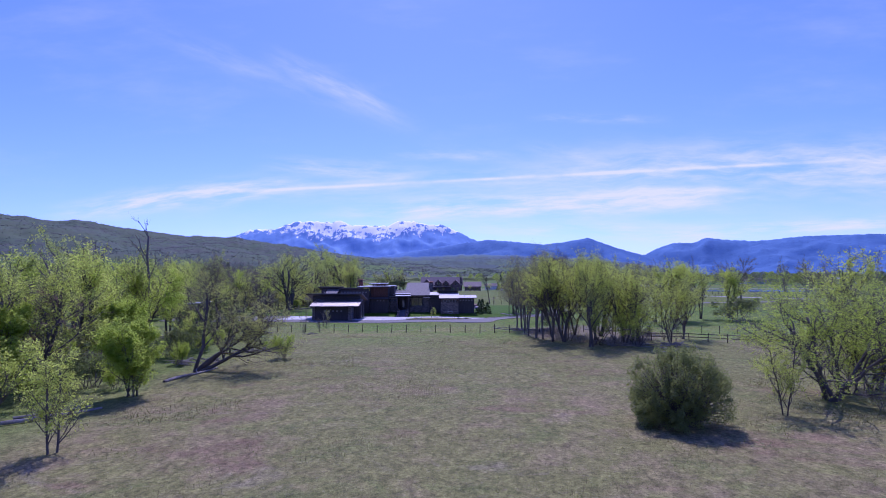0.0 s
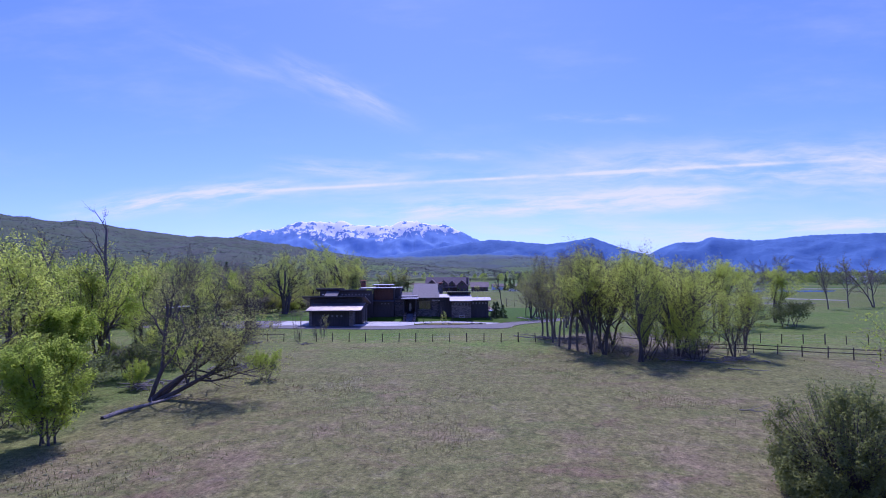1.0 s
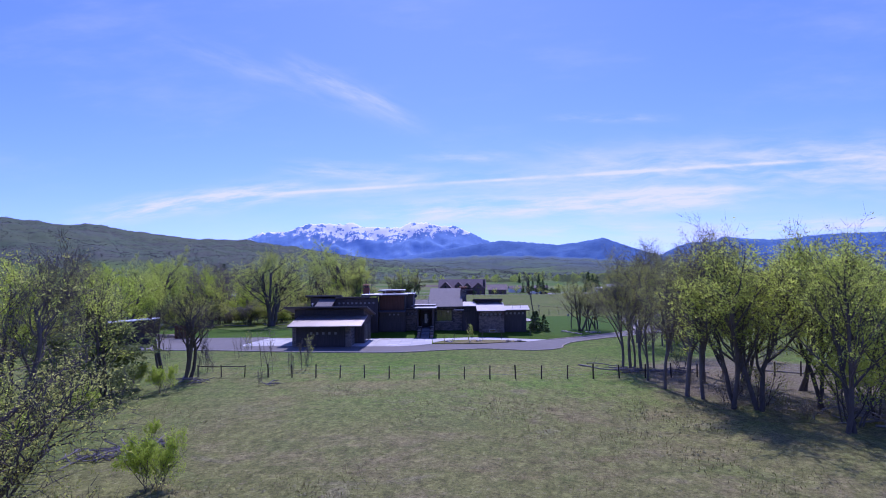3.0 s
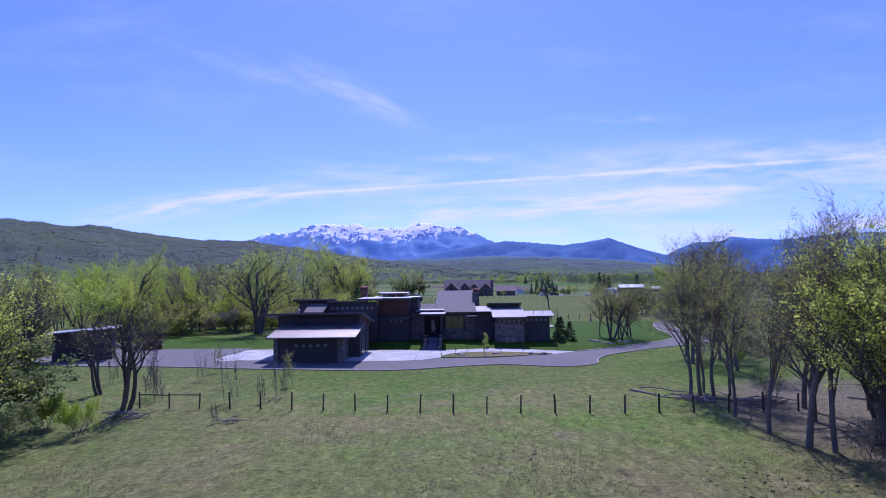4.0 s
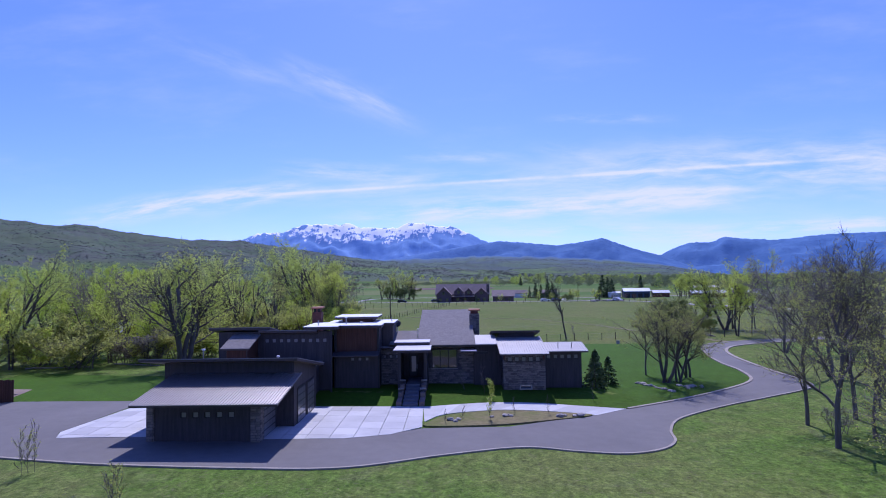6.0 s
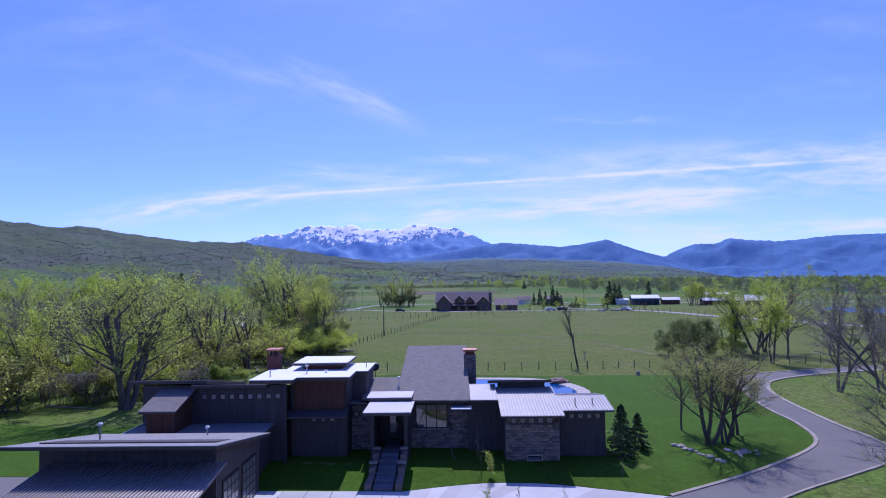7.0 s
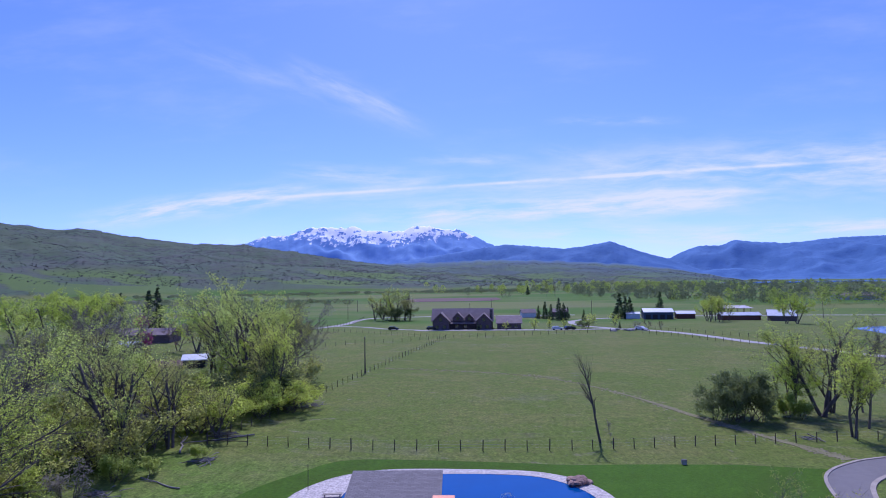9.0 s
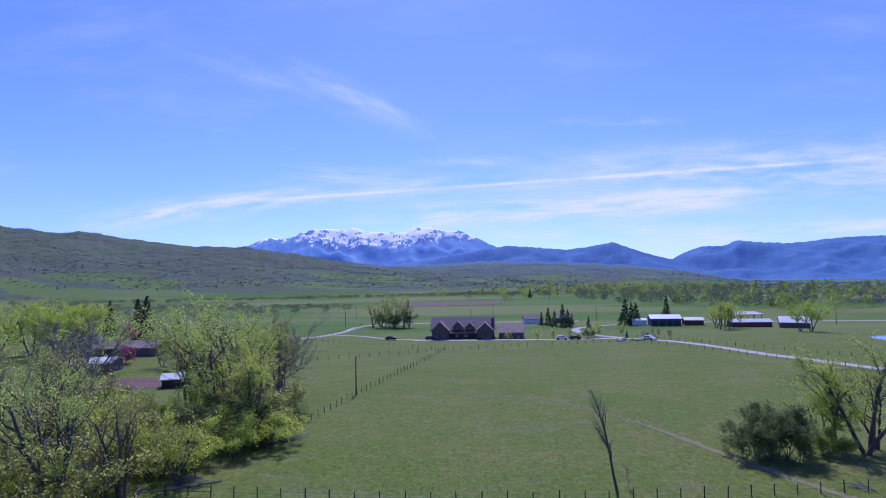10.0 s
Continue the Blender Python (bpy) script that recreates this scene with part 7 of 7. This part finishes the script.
lane("lane_1", [(12, 346), (26, 349), (40, 350), (56, 333), (73, 292), (96, 248), (120, 215)], 2.0, "pale gravel lane past the pasture")
lane("lane_2", [(-130, 348), (-104, 356), (-88, 366), (-82, 400), (-82, 446), (-58, 462), (-10, 468), (40, 470)], 2.0, "pale gravel lane beyond the pasture")
lane("lane_3", [(-84, 385), (-68, 376), (-52, 358), (-38, 351)], 1.2, "narrow track to the brown house")
lane("lane_4", [(40, 352), (30, 380), (34, 420), (70, 445), (150, 452), (260, 440)], 1.8, "pale farm lane")
tagged(sheet("ploughed_field", [(-104, 690), (-12, 700), (0, 740), (-6, 800), (-110, 790)], 0.12, PLOUGHED, 25, 0.3, far), "bare ploughed brown field", "field", kind="structure")
tagged(sheet("garden_plot", [(-101, 243), (-82, 247), (-84, 262), (-101, 258)], 0.06, PLOUGHED, 6, 0.2, far), "bare brown garden plot", "field", kind="structure")
tagged(sheet("water_2", loop_curve([(127, 348), (124, 330), (121, 311), (136, 302), (172, 312), (184, 346), (150, 356)], 4), 0.1, CHANNEL, 12, 0.3, far), "far blue farm pond", "pond", kind="structure")
tagged(sheet("water_3", loop_curve([(600, 1750), (800, 1700), (1100, 1800), (1250, 1900), (1000, 1960), (700, 1900)], 4), 1.5, LAKE_WATER, 120, 0.5, lambda x, y: -2.3), "far pale lake at the mountain foot", "lake", kind="structure")


def barn(name, x, y, turn, w, d, eave, ridge, wall, roof, label, along="x"):
    e = empty(name, pose(x, y, land(x, y) - 0.1, 0, 0, turn), label, "barn")
    gable(e, -w / 2, w / 2, 0, d, 0, eave, ridge, along, wall, roof, 0.4)
    return e


b = barn("barn", 77.6, 428, -6, 14.5, 11, 3.8, 5.4, BARN_BLUE, TIN, "long dark blue barn with a pale metal roof")
for u in (-5.2, -1.8, 1.8, 5.2):
    part("door", box(u - 1.2, u + 1.2, -0.06, 0.02, 0, 2.6), FRAME_DARK, b)
barn("barn", 92, 430, -6, 9, 7, 2.6, 3.8, RED_BARN, TIN, "low red shed with a pale metal roof")
barn("shed", 66, 434, 0, 7, 5, 2.6, 3.4, PALE_PAINT, TIN, "small pale shed beside the barn")
hay = empty("hay_shelter", pose(112, 422, land(112, 422)), "open hay shelter with a grey metal roof on posts", "shelter")
for i in range(7):
    part("post", box(-9.5 + i * 3.1, -9.3 + i * 3.1, 0, 0.2, 0, 5.4), POST_WOOD, hay)
    part("post", box(-9.5 + i * 3.1, -9.3 + i * 3.1, 9, 9.2, 0, 5.4), POST_WOOD, hay)
part("roof", prism(rect(-10.2, 10.2, -0.8, 10), slope(-0.8, 5.4, 10, 6.2), slope(-0.8, 5.6, 10, 6.4)), METAL_ROOF, hay)
barn("barn", 112.5, 412, -3, 18, 7, 2.4, 3.6, RED_BARN, TIN, "long low red stable with a pale metal roof")
barn("barn", 128, 404, -20, 12, 9, 2.6, 5.0, NEIGHBOUR, TIN, "shed with a broad pale metal roof")
barn("farmhouse", 300, 640, 0, 34, 12, 3.6, 6.0, PALE_PAINT, NEIGHBOUR_ROOF, "long pale farmhouse far across the fields")
barn("barn", 370, 610, 8, 22, 12, 4.2, 7.0, PALE_PAINT, TIN, "far white barn across the fields")
barn("farmhouse", -128, 300, 6, 24, 9, 2.8, 4.6, NEIGHBOUR, NEIGHBOUR_ROOF, "low brown ranch house in the trees")
w = barn("shed", -113, 266, 14, 11, 9, 2.8, 3.7, NEIGHBOUR, TIN, "shed with a bright white metal roof in the trees")
s = barn("shed", -78.5, 247, 20, 5.0, 4, 2.0, 2.9, FRAME_DARK, TIN, "small dark shed with a pale metal roof")
part("door", box(-0.8, 0.8, -0.05, 0.02, 0, 1.8), POST_WOOD, s)
barn("shed", -71.5, 172.5, -20, 5, 4.5, 3.2, 4.4, RED_BARN, TIN, "small shed with a pale roof in the wood")
barn("cottage", 12, 452, 10, 8, 6, 2.8, 4.6, PALE_PAINT, NEIGHBOUR_ROOF, "pale cottage among conifers")
barn("cottage", 30, 458, -8, 9, 6, 2.8, 4.4, NEIGHBOUR, NEIGHBOUR_ROOF, "brown cottage among conifers")
hut = empty("storage_shed", pose(-55.0, 122.5, land(-55, 122), 0, 0, 25), "dark wooden shed with a pale metal roof by the drive", "shed")
part("body", prism(rect(-6.5, 0, 0, 2.6), 0, lambda x, y: 3.75 + 0.06 * x), SIDING, hut)
for i in range(22):
    part("board", box(-6.4 + i * 0.29, -6.15 + i * 0.29, -0.03, 0.0, 0, 3.3), SIDING, hut)
part("roof", prism(rect(-7.0, 0.6, -0.6, 3.0), lambda x, y: 3.86 + 0.06 * x, lambda x, y: 3.98 + 0.06 * x), TIN, hut)
screen = empty("board_fence", pose(-55.6, 132.0, land(-55, 132), 0, 0, 12), "short red-brown board screen beside the drive", "fence")
for i in range(14):
    part("board", box(-1.4 + i * 0.2, -1.22 + i * 0.2, -0.02, 0.02, 0, 2.15 + 0.04 * (i % 3)), WOOD_RED, screen)


def car(x, y, turn, paint, label):
    e = empty("car", pose(x, y, land(x, y) + 0.05, 0, 0, turn), label, "car", "parked cars")
    bm = bmesh.new()
    prof = [(-2.2, 0.35), (2.2, 0.35), (2.25, 0.8), (1.2, 0.95), (0.6, 1.45), (-1.5, 1.48), (-2.1, 0.95), (-2.25, 0.8)]
    a = [bm.verts.new((x0, -0.88, z)) for x0, z in prof]
    c = [bm.verts.new((x0, 0.88, z)) for x0, z in prof]
    n = len(prof)
    bm.faces.new(a)
    bm.faces.new(c[::-1])
    for i in range(n):
        bm.faces.new((a[i], c[i], c[(i + 1) % n], a[(i + 1) % n]))
    bmesh.ops.recalc_face_normals(bm, faces=bm.faces)
    bmesh.ops.bevel(bm, geom=bm.edges[:], offset=0.06, segments=1, affect="EDGES")
    part("body", bm, paint, e)
    part("glasshouse", box(-1.4, 0.75, -0.9, 0.9, 1.0, 1.36, 0.05), GLASS, e)
    for u in (-1.4, 1.4):
        for v in (-0.82, 0.82):
            bm = bmesh.new()
            bmesh.ops.create_cone(bm, cap_ends=True, segments=14, radius1=0.34, radius2=0.34, depth=0.22, matrix=pose(u, v, 0.34, 90, 0, 0))
            part("wheel", bm, RUBBER, e)


car(-49, 352, 5, CAR_DARK, "dark car parked on the track")
car(-33, 350.5, 10, CAR_DARK, "dark car parked by the brown house")
car(17, 347, 0, CAR_WHITE, "white car parked on the forecourt")
car(22, 348, 15, CAR_DARK, "dark car parked on the forecourt")
car(48, 343, -50, CAR_WHITE, "white car parked beside the lane")

# ---- grass tufts in the meadow and along the ditch ----
def tufts(name, seed, count, where, height, mat, label):
    rng = random.Random(seed)
    V, F = [], []
    for _ in range(count):
        x, y = where(rng)
        z = yard(x, y) + 0.0
        h = rng.uniform(*height)
        for b in range(3):
            a = rng.uniform(0, 6.283)
            dx, dy = math.cos(a), math.sin(a)
            k = len(V)
            w = h * 0.55
            V += [(x - dy * w * 0.5, y + dx * w * 0.5, z - 0.05), (x + dy * w * 0.5, y - dx * w * 0.5, z - 0.05), (x + dx * h * 0.5, y + dy * h * 0.5, z + h)]
            F.append((k, k + 1, k + 2))
    tagged(obj(name, mesh(name, V, F), mat), label, "grass", kind="stuff")


def in_meadow(rng):
    while True:
        x, y = rng.uniform(-32, 36), 16 + 84 * rng.random()
        if noise.noise(Vector((x / 5, y / 5, 2))) + 0.5 * noise.noise(Vector((x / 1.6, y / 1.6, 6))) > rng.uniform(-0.35, 0.6):
            return x, y


GRASS_DRY = leafy("grass_dry", (0.200, 0.165, 0.080), (0.310, 0.260, 0.150), (0.30, 0.26, 0.12), 0.5)
GRASS_GREEN = leafy("grass_green", (0.110, 0.140, 0.040), (0.170, 0.195, 0.060), (0.22, 0.27, 0.06), 0.5)
def clods(name, seed, count, where, size, mat, label):
    """Low uneven tussocks and clods, six faces each."""
    rng = random.Random(seed)
    V, F = [], []
    for _ in range(count):
        x, y = where(rng)
        z, r = land(x, y) - 0.03, rng.uniform(*size)
        k, a = len(V), rng.uniform(0, 6.283)
        for j in range(5):
            q = r * rng.uniform(0.7, 1.2)
            V.append((x + q * math.cos(a + j * 1.257), y + q * math.sin(a + j * 1.257), z))
        V.append((x + rng.gauss(0, 0.2) * r, y + rng.gauss(0, 0.2) * r, z + r * rng.uniform(0.3, 0.55)))
        F += [(k + j, k + (j + 1) % 5, k + 5) for j in range(5)]
    tagged(obj(name, mesh(name, V, F), mat), label, "grass", kind="stuff")


def in_patches(x0, x1, y0, y1, scale, bias, seed):
    def pick(rng):
        while True:
            x, y = rng.uniform(x0, x1), rng.uniform(y0, y1)
            if noise.noise(Vector((x / scale, y / scale, seed))) > bias + rng.uniform(-0.15, 0.15):
                return x, y
    return pick


CLOD = plain("dark_turf_clod", (0.090, 0.070, 0.052), (0.170, 0.138, 0.100), 0.8, 6, 0.95, bump=0.5, spec=0.1)
TUSSOCK = plain("tussock_grass", (0.150, 0.158, 0.058), (0.260, 0.245, 0.120), 0.3, 5, 0.95, bump=0.5, spec=0.1)
clods("turf_clods", 11, 260, in_patches(-28, 34, 14, 98, 6, 0.26, 3), (0.04, 0.10), CLOD, "dark earthy clods scattered in patches over the meadow")
clods("tussocks", 12, 7000, in_patches(-30, 36, 14, 112, 5, -0.05, 7), (0.05, 0.15), TUSSOCK, "low grass tussocks over the meadow")
clods("tussocks", 13, 9000, in_patches(-40, 70, 178, 335, 12, -0.02, 9), (0.06, 0.18), TUSSOCK, "low grass tussocks over the pasture")
clods("turf_clods", 14, 800, in_patches(-40, 70, 178, 320, 15, 0.2, 5), (0.06, 0.16), CLOD, "dark clods scattered over the pasture")
tufts("dry_grass", 1, 22000, in_meadow, (0.03, 0.09), GRASS_DRY, "dry tufted meadow grass")
tufts("green_grass", 2, 12000, in_meadow, (0.03, 0.08), GRASS_GREEN, "green tufted meadow grass")
ditch = open_curve([(-32, 246), (-18, 243), (-6, 239), (4.2, 232.6), (14.2, 218), (20, 204.5), (24.8, 193.5), (29, 185), (31, 181)], 20)


def ditch_bed():
    """A bare tan strip of uneven width along the ditch."""
    rng = random.Random(41)
    left, right = [], []
    for i in range(0, len(ditch), 4):
        a, b = Vector(ditch[max(i - 1, 0)]), Vector(ditch[min(i + 1, len(ditch) - 1)])
        d = (b - a).normalized()
        n = Vector((-d.y, d.x))
        w = 0.15 + 0.75 * smooth(0.35, 0.75, i / len(ditch)) * rng.uniform(0.5, 1.1)
        left.append(tuple(Vector(ditch[i]) + n * w * rng.uniform(0.6, 1.3)))
        right.append(tuple(Vector(ditch[i]) - n * w * rng.uniform(0.5, 1.0)))
    tagged(sheet("ditch_bed", right + left[::-1], 0.035, plain("ditch_soil", (0.15, 0.145, 0.065), (0.26, 0.235, 0.130), 0.7, 5, 0.95, bump=0.5, spec=0.1), 3.0, 0.1, land), "bare tan soil along the pasture ditch", "ditch", kind="structure")


ditch_bed()


def in_ditch(rng):
    p = rng.choice(ditch)
    return p[0] + rng.gauss(0, 0.6), p[1] + rng.gauss(0, 0.7)


clods("ditch_grass", 21, 500, in_ditch, (0.10, 0.32), TUSSOCK, "rank grass along the pasture ditch")
clods("dry_stalks", 22, 900, in_ditch, (0.10, 0.28), plain("dry_stalk", (0.22, 0.185, 0.12), (0.34, 0.29, 0.20), 0.5, 6, 0.95, bump=0.5, spec=0.1), "pale dry stalks along the pasture ditch")


# ---- fountain in the pond ----
fountain = empty("fountain", pose(-6.2, 167.4, 0.15), "small white fountain spray on the pond", "fountain")
rng = random.Random(9)
V, F = [], []
for _ in range(160):
    a, h = rng.uniform(0, 6.283), rng.random()
    r = 0.75 * math.sqrt(h) * rng.uniform(0.6, 1.1)
    p = Vector((math.cos(a) * r, math.sin(a) * r, 0.45 * (1 - h * h) + 0.02))
    s = 0.05
    k = len(V)
    V += [p + Vector((s, 0, 0)), p + Vector((-s, s, 0)), p + Vector((0, -s, s))]
    F.append((k, k + 1, k + 2))
obj("spray", mesh("spray", V, F), WHITE_ROOF, fountain)


# ---- stone veneer, stone by stone ----
VENEER = plain("veneer_stone", (0.135, 0.112, 0.095), (0.300, 0.250, 0.212), 0.6, 12, 0.9, bump=0.7, vary=0.45, spec=0.2)


def veneer_mesh(seed):
    """One rough-faced stone, unit wide and high, its face to -y."""
    rng = random.Random(seed)
    V = [(x, 0, z) for x in (-0.5, 0.5) for z in (-0.5, 0.5)]
    V += [(x * rng.uniform(0.84, 0.94), -1 + rng.uniform(-0.2, 0.2), z * rng.uniform(0.80, 0.92)) for x in (-0.5, 0.5) for z in (-0.5, 0.5)]
    me = mesh("stone", V, [(4, 6, 7, 5), (0, 2, 6, 4), (1, 5, 7, 3), (0, 4, 5, 1), (2, 3, 7, 6)])
    me.materials.append(VENEER)
    return me


VENEERS = [veneer_mesh(s) for s in range(8)]


def veneer(parent, u0, u1, z0, z1, v, holes, seed, turn=0):
    """Courses of stones over a wall's face; turn 0 faces -v, 90 faces +u, -90 faces -u (u is then read along v)."""
    rng = random.Random(seed)
    z = z0
    while z < z1 - 0.12:
        h = min(rng.uniform(0.13, 0.22), z1 - z)
        u = u0
        while u < u1 - 0.05:
            w = min(rng.uniform(0.22, 0.52), u1 - u)
            if u1 - u - w < 0.15:
                w = u1 - u
            if not any(u < b and u + w > a and z < d and z + h > c for a, b, c, d in holes):
                ob = new("stone", rng.choice(VENEERS))
                ob.parent = parent
                if turn == 0:
                    at = pose(u + w / 2, v, z + h / 2)
                elif turn > 0:
                    at = pose(v, u + w / 2, z + h / 2, 0, 0, 90)
                else:
                    at = pose(v, u + w / 2, z + h / 2, 0, 0, -90)
                ob.matrix_basis = at @ Matrix.Diagonal((w - 0.02, rng.uniform(0.03, 0.06), h - 0.02, 1))
            u += w
        z += h


veneer(wing_wall, 9.3, 13.5, 0.25, 3.8, 5.9, [(a - 0.06, b + 0.06, c - 0.06, d + 0.06) for a, b, c, d in wing_holes], 1)
veneer(room_wall, 1.75, 6.5, 0.35, 4.5, 9.0, [(2.0, 4.88, 1.88, 4.05)], 2)
veneer(link_wall, -3.2, -1.15, 0.35, 4.1, 8.4, [(a - 0.06, b + 0.06, c - 0.06, d + 0.06) for a, b, c, d in link_holes], 3)
veneer(stone_chimney, 6.28, 7.38, 4.4, 7.28, 14.4, [], 4)
for i, (a, b, w) in enumerate(piers):
    veneer(w, a, b, 0.05, 3.25, -11.3, [], 5 + i)
    veneer(w, -11.3, -10.6, 0.05, 3.25, b, [], 8 + i, 90)
